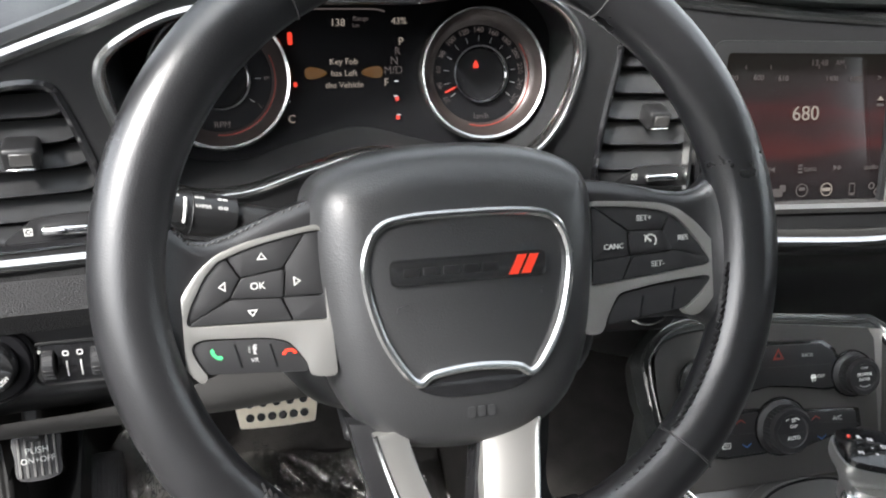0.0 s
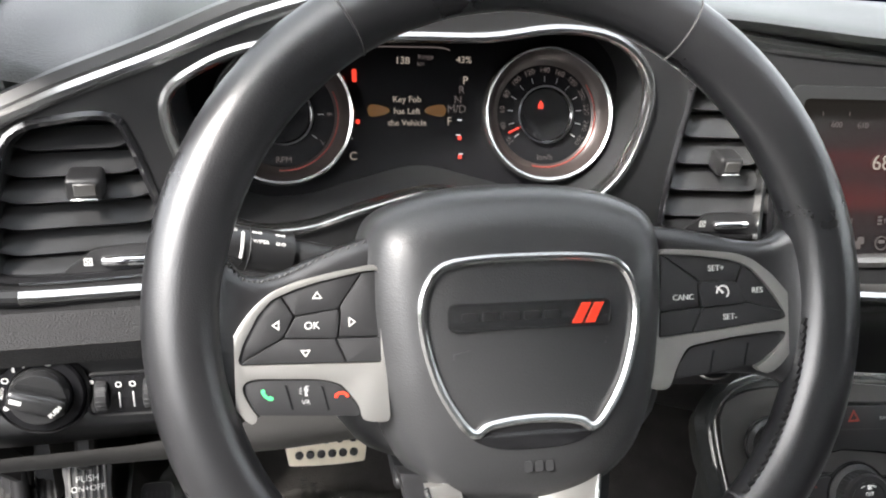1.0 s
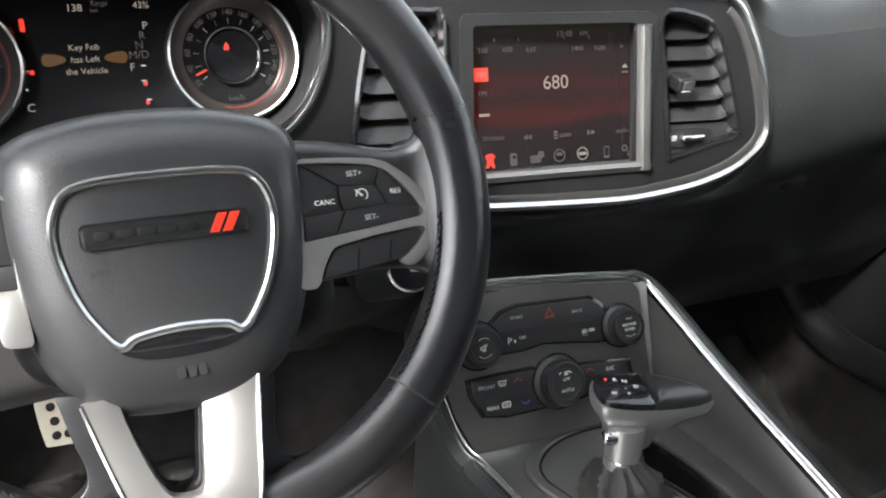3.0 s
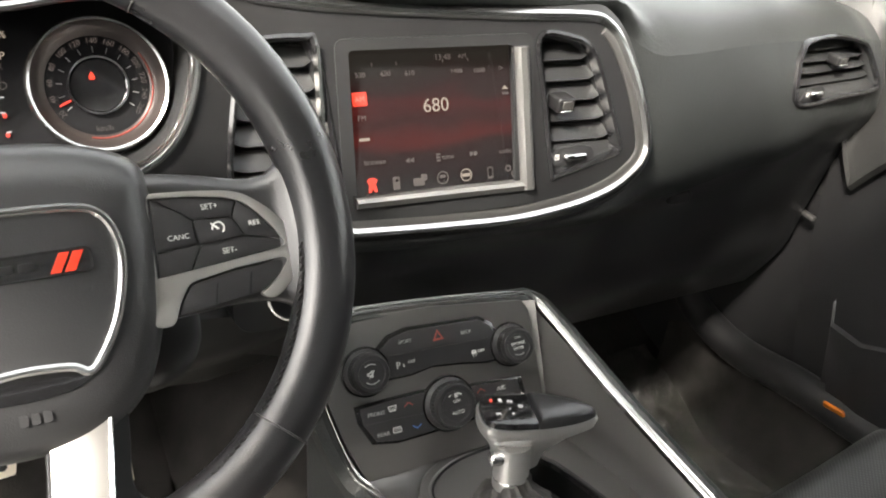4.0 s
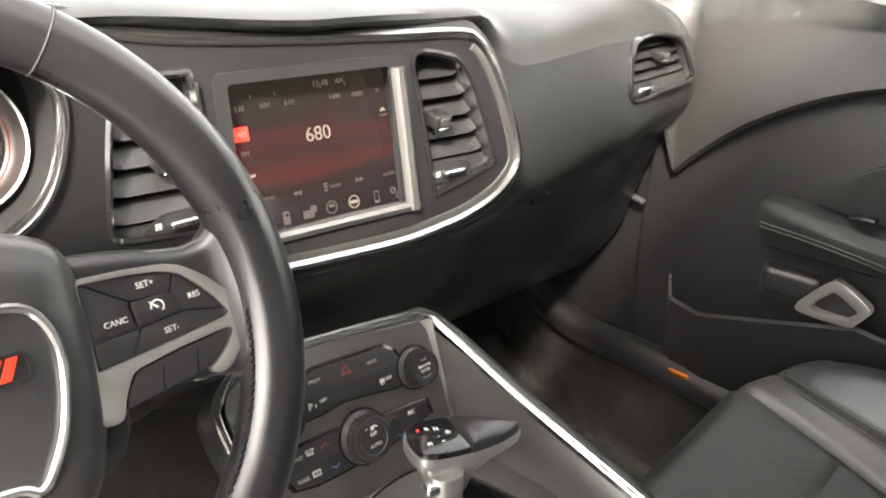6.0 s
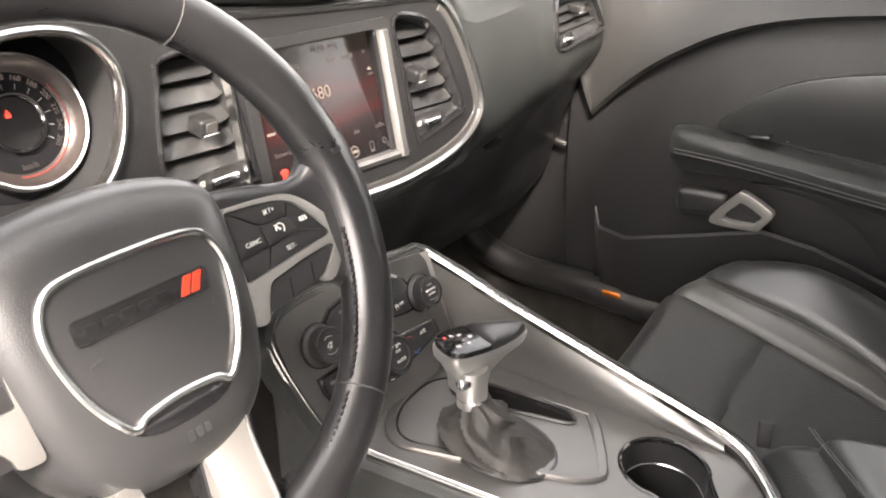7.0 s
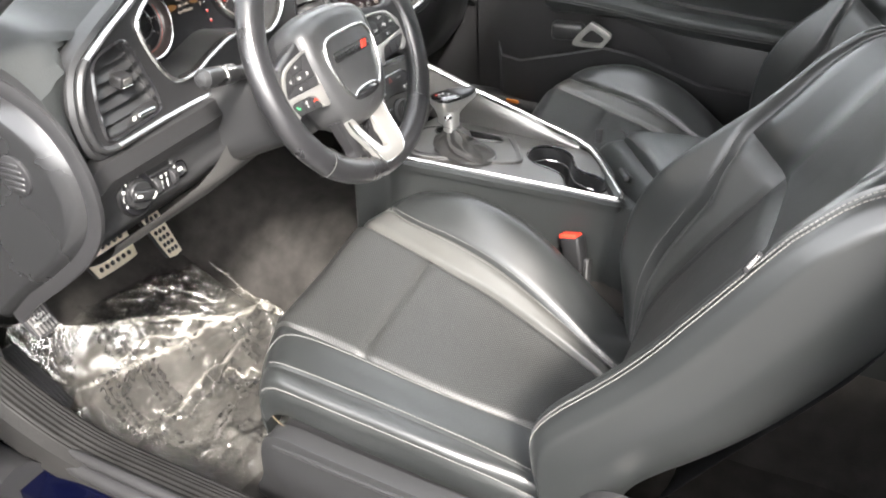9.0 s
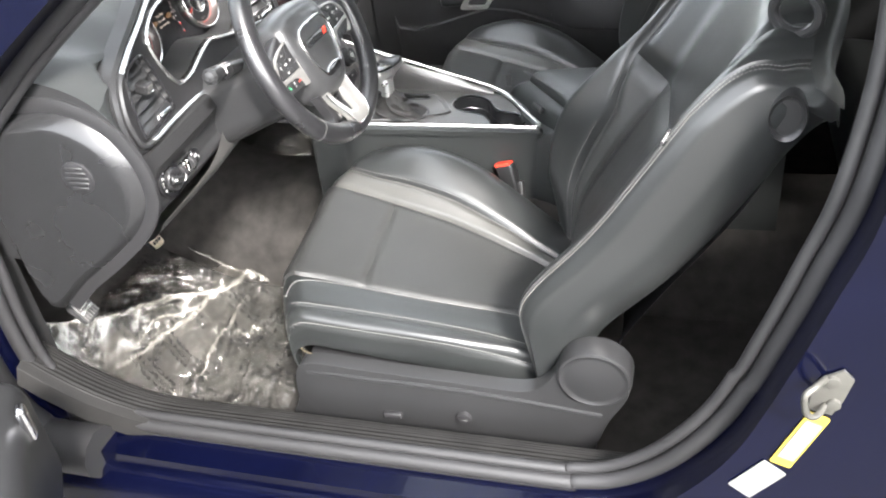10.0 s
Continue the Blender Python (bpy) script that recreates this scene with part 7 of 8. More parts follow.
# cushion columns across the seat: (y, x, z) from back to front, high inner bolster, low worn outer edge
CUSH_COLS = [
    (-1.00, [(-0.42, -0.200, 0.235), (-0.36, -0.205, 0.255), (-0.10, -0.232, 0.312), (0.06, -0.236, 0.335)]),
    (-0.90, [(-0.42, -0.188, 0.275), (-0.36, -0.200, 0.305), (-0.27, -0.226, 0.345), (-0.10, -0.238, 0.370), (0.06, -0.244, 0.388)]),
    (-0.72, [(-0.42, -0.172, 0.295), (-0.36, -0.182, 0.327), (-0.25, -0.198, 0.362), (-0.05, -0.208, 0.390), (0.06, -0.222, 0.408)]),
    (-0.40, [(-0.42, -0.085, 0.290), (-0.36, -0.095, 0.318), (-0.20, -0.120, 0.358), (0.00, -0.128, 0.393), (0.06, -0.135, 0.405)]),
    (0.00, [(-0.42, 0.000, 0.280), (-0.36, 0.000, 0.310), (-0.20, 0.000, 0.362), (0.00, 0.000, 0.410), (0.06, 0.000, 0.422)]),
    (0.40, [(-0.42, 0.055, 0.290), (-0.37, 0.062, 0.322), (-0.20, 0.090, 0.385), (-0.10, 0.100, 0.412), (0.00, 0.112, 0.435), (0.06, 0.120, 0.446)]),
    (0.56, [(-0.42, 0.088, 0.300), (-0.37, 0.094, 0.332), (-0.20, 0.126, 0.412), (-0.10, 0.141, 0.440), (0.00, 0.156, 0.453), (0.06, 0.182, 0.452)]),
    (0.75, [(-0.42, 0.150, 0.310), (-0.35, 0.165, 0.350), (-0.30, 0.178, 0.392), (-0.20, 0.196, 0.455), (-0.10, 0.203, 0.486), (-0.04, 0.206, 0.484), (0.02, 0.212, 0.466), (0.06, 0.216, 0.446)]),
    (0.90, [(-0.42, 0.195, 0.295), (-0.30, 0.222, 0.365), (-0.20, 0.240, 0.420), (-0.10, 0.247, 0.448), (-0.02, 0.248, 0.446), (0.06, 0.242, 0.425)]),
    (1.00, [(-0.42, 0.200, 0.235), (-0.30, 0.236, 0.270), (-0.10, 0.252, 0.310), (0.06, 0.246, 0.310)])]


def column(rows, y):
    """Smooth place on one column at depth y."""
    n = len(rows)
    if y <= rows[0][0]:
        return rows[0][1:]
    if y >= rows[-1][0]:
        return rows[-1][1:]
    i = max(k for k in range(n - 1) if rows[k][0] <= y)
    t = (y - rows[i][0]) / (rows[i + 1][0] - rows[i][0])
    out = []
    for c in (1, 2):
        p1, p2 = rows[i][c], rows[i + 1][c]
        d = rows[i + 1][0] - rows[i][0]
        m1 = (p2 - rows[max(i - 1, 0)][c]) / (rows[i + 1][0] - rows[max(i - 1, 0)][0]) * d
        m2 = (rows[min(i + 2, n - 1)][c] - p1) / (rows[min(i + 2, n - 1)][0] - rows[i][0]) * d
        out.append(p1 * (2 * t ** 3 - 3 * t * t + 1) + m1 * (t ** 3 - 2 * t * t + t) + p2 * (3 * t * t - 2 * t ** 3) + m2 * (t ** 3 - t * t))
    return out


def across(s, y):
    ss = [c[0] for c in CUSH_COLS]
    i = max(k for k in range(len(ss) - 1) if ss[k] <= s + 1e-9) if s > ss[0] else 0
    P = [column(CUSH_COLS[k][1], y) for k in (max(i - 1, 0), i, i + 1, min(i + 2, len(ss) - 1))]
    S = [ss[k] for k in (max(i - 1, 0), i, i + 1, min(i + 2, len(ss) - 1))]
    d = S[2] - S[1]
    t = (s - S[1]) / d
    out = []
    for c in (0, 1):
        m1 = (P[2][c] - P[0][c]) / (S[2] - S[0]) * d
        m2 = (P[3][c] - P[1][c]) / (S[3] - S[1]) * d
        out.append(P[1][c] * (2 * t ** 3 - 3 * t * t + 1) + m1 * (t ** 3 - 2 * t * t + t) + P[2][c] * (3 * t * t - 2 * t ** 3) + m2 * (t ** 3 - t * t))
    return out


BACK_PATH = [(-0.408, 0.265), (-0.418, 0.33), (-0.440, 0.42), (-0.500, 0.53), (-0.570, 0.64), (-0.635, 0.75), (-0.690, 0.84), (-0.725, 0.880), (-0.765, 0.885), (-0.795, 0.86)]
BACK_LAT = [(0.0, 0.0, 0.0), (0.40, 0.125, 0.002), (0.48, 0.150, 0.010), (0.60, 0.182, 0.050), (0.72, 0.208, 0.080), (0.80, 0.224, 0.076), (0.85, 0.234, 0.060), (0.90, 0.244, 0.020), (0.95, 0.242, -0.050), (1.0, 0.215, -0.125)]
BACK_CURVE = catmull([(0, y, z) for y, z in BACK_PATH], 12)


def along(curve, v):
    f = min(max(v, 0.0), 1.0) * (len(curve) - 1)
    i = min(int(f), len(curve) - 2)
    p = curve[i].lerp(curve[i + 1], f - i)
    d = (curve[i + 1] - curve[i]).normalized()
    return p, Vector((0, -d.z, d.y))


OUT = {"side": 0, "flat": 1.0}


def outer(s, k):
    """Flatter bolster on the door side."""
    return k if s * OUT["side"] > 0 else 1.0


def cushion(s, v):
    """v runs from the back along the top to 0.8, then over the front lip and down."""
    x, _ = across(s, 0.0)
    lip = 0.094 - 0.055 * max(0.0, (abs(x) - 0.115) / 0.13)
    r = 0.032 + 0.03 * max(0.0, abs(s) - 0.5)
    y1 = lip - r
    y = -0.42 + (y1 + 0.42) * min(v, 0.8) / 0.8
    x, z = across(s, y)
    if v > 0.8:
        a = min(1.0, (v - 0.8) / 0.11) * math.pi / 2
        y += r * math.sin(a)
        z -= r * (1 - math.cos(a))
        if v > 0.91:
            f = (v - 0.91) / 0.09
            z += (min(z, 0.30) - z) * 0.0 - f * (z - 0.262)
            y -= 0.012 * f * f
    return Vector((x, y, z))


def backrest(s, v):
    p, n = along(BACK_CURVE, v)
    n = -n if n.y < 0 and v < 0.7 else n
    fwd = Vector((0, 0.86, 0.50))
    x, h = lat(BACK_LAT, s)
    h = h * outer(s, 0.45) if h > 0 else h
    g = lin([(0.0, 0.15), (0.2, 0.8), (0.45, 1.0), (0.65, 0.72), (0.80, 0.35), (1.0, 0.05)], v)
    q = p + fwd * (h * (g if h > 0 else lin([(0.0, 0.80), (0.3, 0.88), (0.55, 0.90), (0.8, 0.70), (1.0, 0.1)], v)))
    x *= lin([(0.0, 0.92), (0.25, 1.0), (0.6, 1.0), (0.80, 0.93), (0.92, 0.80), (1.0, 0.70)], v)
    if s > 0.40:
        q += fwd * (0.046 * math.exp(-((v - 0.325) / 0.125) ** 2) * math.sin(min(1.0, (s - 0.40) / 0.36) * math.pi / 2) ** 2)
    if s < -0.40:
        q += fwd * (0.034 * math.exp(-((v - 0.22) / 0.11) ** 2) * math.sin(min(1.0, (-s - 0.40) / 0.36) * math.pi / 2) ** 2)
    if v > 0.58:
        q.z -= 0.085 * (abs(s) ** 2.2) * min(1.0, (v - 0.58) / 0.24)
    return Vector((math.copysign(x, s), q.y, q.z))


def patch(f, s0, s1, v0, v1, nu, nv, puff=0.004, tuck=0.006, crease=None):
    """A padded panel whose edges are tucked into the seams; bounds may vary along it."""
    def at(b, k):
        return lin(b, k) if isinstance(b, list) else b

    def g(u, w):
        v = v0 + (v1 - v0) * w
        a, b = at(s0, v), at(s1, v)
        s = a + (b - a) * u
        p = f(s, v)
        e = 1e-3
        du = f(min(s + e, 1), v) - f(max(s - e, -1), v)
        dv = f(s, min(v + e, 1)) - f(s, max(v - e, 0))
        n = du.cross(dv)
        n = n.normalized() if n.length > 0 else Vector((0, 0, 1))
        if n.dot(Vector((1.4 * s ** 3, 0.6, 1.0))) < 0:
            n = -n
        wide = (f(a, v) - f(b, v)).length / nu
        eu = min(u, 1 - u) * nu * wide / 0.011
        ev = 1.0 if v1 >= 0.895 and w > 0.5 else min(w, 1 - w) * nv / 1.6
        k = min(1.0, eu) * min(1.0, ev)
        k = k * k * (3 - 2 * k)
        c = crease(u, v) if crease else 0.0
        return p + n * (puff * k - tuck * (1 - k) ** 2 - c)
    return grid(g, nu, nv)


def seam(f, pts, r=0.0011, lift=0.0035, gap=0.0052):
    """One row of stitches along (s, v) points."""
    line = catmull([(a, b, 0) for a, b in pts], 14)
    q = [f(p.x, p.y) for p in line]
    nn = []
    for p in line:
        e = 2e-3
        n = (f(min(p.x + e, 1), p.y) - f(max(p.x - e, -1), p.y)).cross(f(p.x, min(p.y + e, 1)) - f(p.x, max(p.y - e, 0))).normalized()
        nn.append(-n if n.dot(Vector((1.4 * p.x ** 3, 0.6, 1.0))) < 0 else n)
    bm = bmesh.new()
    carry = 0.0
    for a, b, na in zip(q, q[1:], nn):
        L = (b - a).length
        d = (b - a).normalized()
        while carry < L:
            c = a + d * carry
            bmesh.ops.create_cube(bm, size=1.0, matrix=Matrix.Translation(c + na * lift) @ d.to_track_quat("X", "Z").to_matrix().to_4x4() @ Matrix.Diagonal((gap * 0.68, r, r, 1)))
            carry += gap
        carry -= L
    return bm


def seat(cx, dy, label, driver):
    OUT["side"] = -1
    st = thing("bucket_seat", label, "seat", "front seats", at=pose(cx, dy, 0))

    def fold(u, v):
        return 0.0045 * math.exp(-((v - 0.585 - 0.012 * math.sin(3 * u)) / 0.010) ** 2)

    XA = [(0.0, 0.40), (0.62, 0.40), (0.80, 0.40), (0.86, 0.42), (1.0, 0.46)]
    part("seat_cushion", patch(cushion, -0.40, XA, 0.02, 1.0, 34, 84, 0.003, crease=fold), PERF, st, "perforated black fabric cushion with a cross seam")
    part("cushion_stripe", patch(cushion, XA, [(0.0, 0.56), (0.80, 0.56), (0.86, 0.62), (1.0, 0.75)], 0.02, 1.0, 10, 60, 0.002), GREYHIDE, st, "grey leather stripe")
    part("cushion_bolster", patch(cushion, [(0.0, 0.56), (0.80, 0.56), (0.86, 0.62), (1.0, 0.75)], 0.90, 0.0, 1.0, 18, 60, 0.003), LEATHER, st, "black leather bolster")
    part("cushion_side", patch(cushion, 0.90, 1.0, 0.0, 1.0, 6, 50, 0.002), LEATHER, st, "black leather side")
    part("edge_panel", patch(cushion, -0.72, -0.40, 0.0, 1.0, 14, 60, 0.0015, 0.0012), LEATHER, st, "worn black leather edge panel")
    part("edge_band", patch(cushion, -0.90, -0.72, 0.0, 1.0, 10, 60, 0.0012, 0.0010), LEATHER, st, "stitched black leather edge band")
    part("cushion_side", patch(cushion, -1.0, -0.90, 0.0, 1.0, 6, 50, 0.001, 0.001), LEATHER, st, "black leather side")
    for sv in ([(0.545, 0.04), (0.545, 0.4), (0.545, 0.79), (0.575, 0.84)], [(0.578, 0.04), (0.578, 0.4), (0.578, 0.80), (0.61, 0.845)]):
        part("stitching", seam(cushion, sv, 0.0010, 0.0024), THREAD, st, "pale double stitching")
    part("piping", tube([cushion(a, b) + Vector((0, 0, 0.002)) for a, b in [(0.885 - 0.10 * max(0.0, k / 40 - 0.75), 0.02 + 0.92 * k / 40) for k in range(41)]], 0.0014, False, 6), LEATHER, st)
    for sv in ([(-0.425, 0.06), (-0.425, 0.4), (-0.43, 0.70), (-0.47, 0.80), (-0.60, 0.86)], [(-0.70, 0.04), (-0.70, 0.4), (-0.70, 0.84)], [(-0.885, 0.04), (-0.885, 0.4), (-0.885, 0.86)]):
        part("stitching", seam(cushion, sv, 0.0012, 0.0030), THREAD, st, "pale stitching")
    BA = [(0.0, 0.46), (0.25, 0.47), (0.47, 0.45)]
    BB = [(0.0, 0.50), (0.24, 0.54), (0.38, 0.55), (0.47, 0.66), (0.60, 0.69), (1.0, 0.70)]
    part("backrest_lower", patch(backrest, -0.46, BA, 0.05, 0.47, 26, 30, 0.004), PERF, st, "perforated black fabric backrest")
    part("backrest_upper", patch(backrest, -0.46, BB, 0.47, 0.90, 28, 30, 0.004), LEATHER, st, "black leather backrest top")
    part("backrest_stripe", patch(backrest, BA, BB, 0.04, 0.47, 10, 34, 0.003), GREYBACK, st, "grey leather panel widening upwards")
    part("backrest_bolster", patch(backrest, BB, 0.80, 0.03, 0.90, 18, 48, 0.005), LEATHER, st, "black leather backrest bolster")
    part("backrest_bolster", patch(backrest, -0.80, -0.46, 0.03, 0.90, 18, 48, 0.005), LEATHER, st, "black leather backrest bolster")
    for k in (-0.012, 0.022):
        part("stitching", seam(backrest, [(lin(BB, v) + k, v) for v in (0.06, 0.15, 0.25, 0.34, 0.40, 0.46)], 0.0010, 0.0028), THREAD, st)
    for sg in (-1, 1):
        part("backrest_side", patch(backrest, *sorted((sg * 0.80, sg * 1.0)), 0.02, 0.90, 14, 40, 0.003), LEATHER, st, "smooth black leather backrest side")
        part("stitching", seam(backrest, [(sg * 0.788, 0.06), (sg * 0.788, 0.3), (sg * 0.788, 0.6), (sg * 0.788, 0.895)]), THREAD, st, "pale stitching")
        part("stitching", seam(backrest, [(sg * 0.815, 0.06), (sg * 0.815, 0.3), (sg * 0.815, 0.6), (sg * 0.815, 0.895)]), THREAD, st)
    def shell(u, v):
        p = along(BACK_CURVE, 0.02 + 0.88 * v)[0]
        k = lin([(0, 0.80), (0.3, 0.88), (0.55, 0.90), (0.8, 0.70), (1.0, 0.22)], v)
        return Vector(((-0.215 + 0.43 * u) * lin([(0.0, 0.92), (0.6, 1.0), (1.0, 0.78)], v), p.y - 0.108 * k - 0.03 * math.sin(math.pi * u), p.z - 0.0625 * k - 0.06 * abs(2 * u - 1) ** 2.2 * max(0.0, (v - 0.6) / 0.4)))

    part("back_shell", grid(shell, 16, 24), PLASTIC, st, "black seat back shell")
    def crown(u, w):
        p, q = backrest(-1 + 2 * u, 0.90), shell(u, 1.0)
        return p.lerp(q, w) + Vector((0, -0.004 * math.sin(math.pi * w), 0.010 * math.sin(math.pi * w)))

    part("backrest_crown", grid(crown, 40, 8), LEATHER, st, "black leather top edge")
    part("cushion_base", rbox(0.46, 0.40, 0.09, 0.02, 2, pose(0, -0.17, 0.235, 4)), DARK, st)
    # head restraint on two posts
    hr = part("headrest", ring_loft([[(x * sx, y0 + yy * sy, z) for x, yy in rounded(0.24, 0.10, 0.042, 5)] for z, sx, sy, y0 in ((0.93, 0.80, 0.55, -0.775), (0.945, 0.94, 0.85, -0.775), (0.99, 1.0, 1.0, -0.775), (1.05, 0.99, 1.0, -0.785), (1.085, 0.93, 0.85, -0.79), (1.10, 0.75, 0.5, -0.795))]), LEATHER, st, "black leather head restraint")
    for sx in (-1, 1):
        part("headrest_post", tube([(sx * 0.055, -0.760, 0.85), (sx * 0.055, -0.775, 0.96)], 0.0065, False, 10), CHROME, hr)
        part("post_collar", lathe([(0.016, 0), (0.016, 0.008), (0.012, 0.012)], 20, pose(sx * 0.055, -0.757, 0.874)), PLASTIC, hr)
    # belt guide loop and lever on the door side
    o = -1 if driver else 1
    part("belt_guide", tube([(o * 0.150 + 0.018 * math.cos(t), -0.742 + 0.026 * math.cos(t), 0.893 + 0.026 * math.sin(t)) for t in [2 * math.pi * j / 24 for j in range(24)]], 0.0075, True, 8, (0.6, -0.5, 0.2)), PLASTIC, st, "glossy black belt guide loop")
    seat_at = min((backrest(o * (0.86 + 0.01 * a), 0.4 + 0.01 * b) for a in range(14) for b in range(50)), key=lambda q: (q.y + 0.738) ** 2 + (q.z - 0.790) ** 2)
    part("tilt_lever", ring_loft([[(seat_at.x + o * h, -0.738 + 0.024 * k * math.cos(t), 0.790 + 0.034 * k * math.sin(t)) for t in [2 * math.pi * j / 28 for j in range(28)]] for k, h in ((1.05, -0.03), (1.0, 0.006), (0.93, 0.010), (0.80, 0.008), (0.72, 0.004), (0.4, 0.004))]), PLASTIC, st, "oval seat tilt lever")
    # side valance with switches and recliner cover
    X = 0.262
    val = [(0.030, 0.165), (0.034, 0.225), (0.026, 0.290), (-0.005, 0.314), (-0.10, 0.310), (-0.25, 0.304), (-0.38, 0.300), (-0.425, 0.325), (-0.455, 0.375), (-0.490, 0.402), (-0.530, 0.395), (-0.558, 0.360), (-0.555, 0.310), (-0.525, 0.250), (-0.505, 0.195), (-0.48, 0.178), (-0.25, 0.166)]
    yzo = Matrix(((0, 0, o, 0), (1, 0, 0, 0), (0, 1, 0, 0), (0, 0, 0, 1)))
    va = part("side_valance", plate(smooth2(val, 4), 0.030, m=Matrix.Translation((o * (X - 0.024), 0, 0)) @ yzo, bevel=0.010), PLASTIC, st, "black plastic seat valance")
    part("valance_ridge", tube(catmull([(o * (X + 0.004), 0.005, 0.292), (o * (X + 0.007), -0.10, 0.292), (o * (X + 0.007), -0.30, 0.287), (o * (X + 0.006), -0.515, 0.266)], 6), 0.004, False, 8), PLASTIC, va)
    part("recliner_cover", ring_loft([[(o * (X + h), -0.502 + r * math.cos(t), 0.346 + r * 0.95 * math.sin(t)) for t in [2 * math.pi * j / 32 for j in range(32)]] for r, h in ((0.060, -0.03), (0.060, 0.005), (0.0575, 0.0115), (0.0540, 0.0130), (0.0500, 0.0105), (0.0440, 0.0105), (0.030, 0.0130), (0.01, 0.0140))]), PLASTIC, st, "round recliner cover")
    part("seat_switch", rbox(0.012, 0.036, 0.014, 0.004, 3, pose(o * (X + 0.010), -0.148, 0.212, -6)), DARK, va, "seat adjuster switch")
    part("lumbar_switch", disc(0.014, 0.008, 24, Matrix.Translation((o * (X + 0.005), -0.279, 0.224)) @ yzo, 0.002), DARK, va, "round lumbar switch")
    part("switch_cross", rbox(0.004, 0.016, 0.004, 0.001, 1, pose(o * (X + 0.014), -0.279, 0.224)), PANEL, va)
    part("seat_rail", rbox(0.045, 0.52, 0.035, 0.005, 2, pose(o * 0.19, -0.22, 0.158)), DARK, st)
    part("seat_rail", rbox(0.045, 0.52, 0.035, 0.005, 2, pose(-o * 0.19, -0.22, 0.158)), DARK, st)
    for yy in (-0.36, -0.385, -0.46):
        part("rail_bolt", lathe([(0.010, 0.0), (0.010, 0.005), (0.006, 0.008), (0.0, 0.008)], 12, pose(o * 0.245, yy, 0.150, 0, 90 * o, 0)), BRIGHT, st, "bright rail bolt")
    if driver:
        part("loose_wire", tube(catmull([(-0.205, 0.055, 0.318), (-0.232, 0.030, 0.316), (-0.242, -0.0, 0.312), (-0.236, -0.03, 0.308)], 6), 0.0012, False, 6), WIRE, st, "tan wire under the cushion")
        spot = min(((backrest(-0.75 - 0.01 * a, 0.3 + 0.01 * b) for a in range(16) for b in range(50))), key=lambda q: (q - Vector((-0.170, -0.612, 0.742))).length)
        tagm = Matrix.Translation(spot + Vector((-0.007, 0.007, 0.0))) @ Matrix(((0.45, 0.0, -0.89, 0), (-0.46, 0.86, -0.24, 0), (0.76, 0.51, 0.39, 0), (0, 0, 0, 1)))
        tg = part("airbag_tag", rbox(0.024, 0.007, 0.002, 0.0008, 1, tagm), MATT, st, "small airbag tag")
        words("AIRBAG", 0.0046, tagm @ pose(0, 0, 0.0012), GREYINK, tg)
    return st


seat(-0.370, 0.0, "black leather driver's seat with perforated fabric centre", True)
seat(0.370, -0.07, "black leather passenger seat with grey stripes", False)

# rear seat, dark behind the front seats
rs = thing("rear_seat", "black leather rear bench in shade", "seat")
part("rear_cushion", rbox(1.42, 0.45, 0.16, 0.05, 4, pose(0, -1.18, 0.30, 6)), LEATHER, rs)
part("rear_backrest", rbox(1.42, 0.14, 0.60, 0.05, 4, pose(0, -1.45, 0.62, 18)), LEATHER, rs)

# belt buckle beside the driver's seat
bk = thing("seat_belt_buckle", "black seat belt buckle with red release button", "belt buckle")
bm_ = pose(-0.100, -0.262, 0.392, -16, 8, -14) @ Matrix.Scale(0.84, 4)
part("buckle_body", rbox(0.032, 0.044, 0.075, 0.006, 3, bm_), PLASTIC, bk)
part("release_button", rbox(0.026, 0.042, 0.010, 0.003, 2, bm_ @ pose(-0.002, 0.004, 0.038)), BUCKLERED, bk, "red release button")
for k in range(9):
    part("stalk_rib", lathe([(0.0095, 0), (0.0125, 0.003), (0.0095, 0.006)], 14, bm_ @ pose(0.0, -0.006 - 0.003 * k, -0.046 - 0.010 * k)), RUBBER, bk)
part("buckle_strap", rbox(0.020, 0.012, 0.18, 0.003, 1, bm_ @ pose(0, -0.015, -0.10, 10)), RUBBER, bk)


# ---- pedals ----
def drilled(outline, holes_at, r, thick, m):
    hs = [[(x + r * math.cos(2 * math.pi * i / 10), y + r * math.sin(2 * math.pi * i / 10)) for i in range(10)] for x, y in holes_at]
    return plate(outline, thick, hs, m)


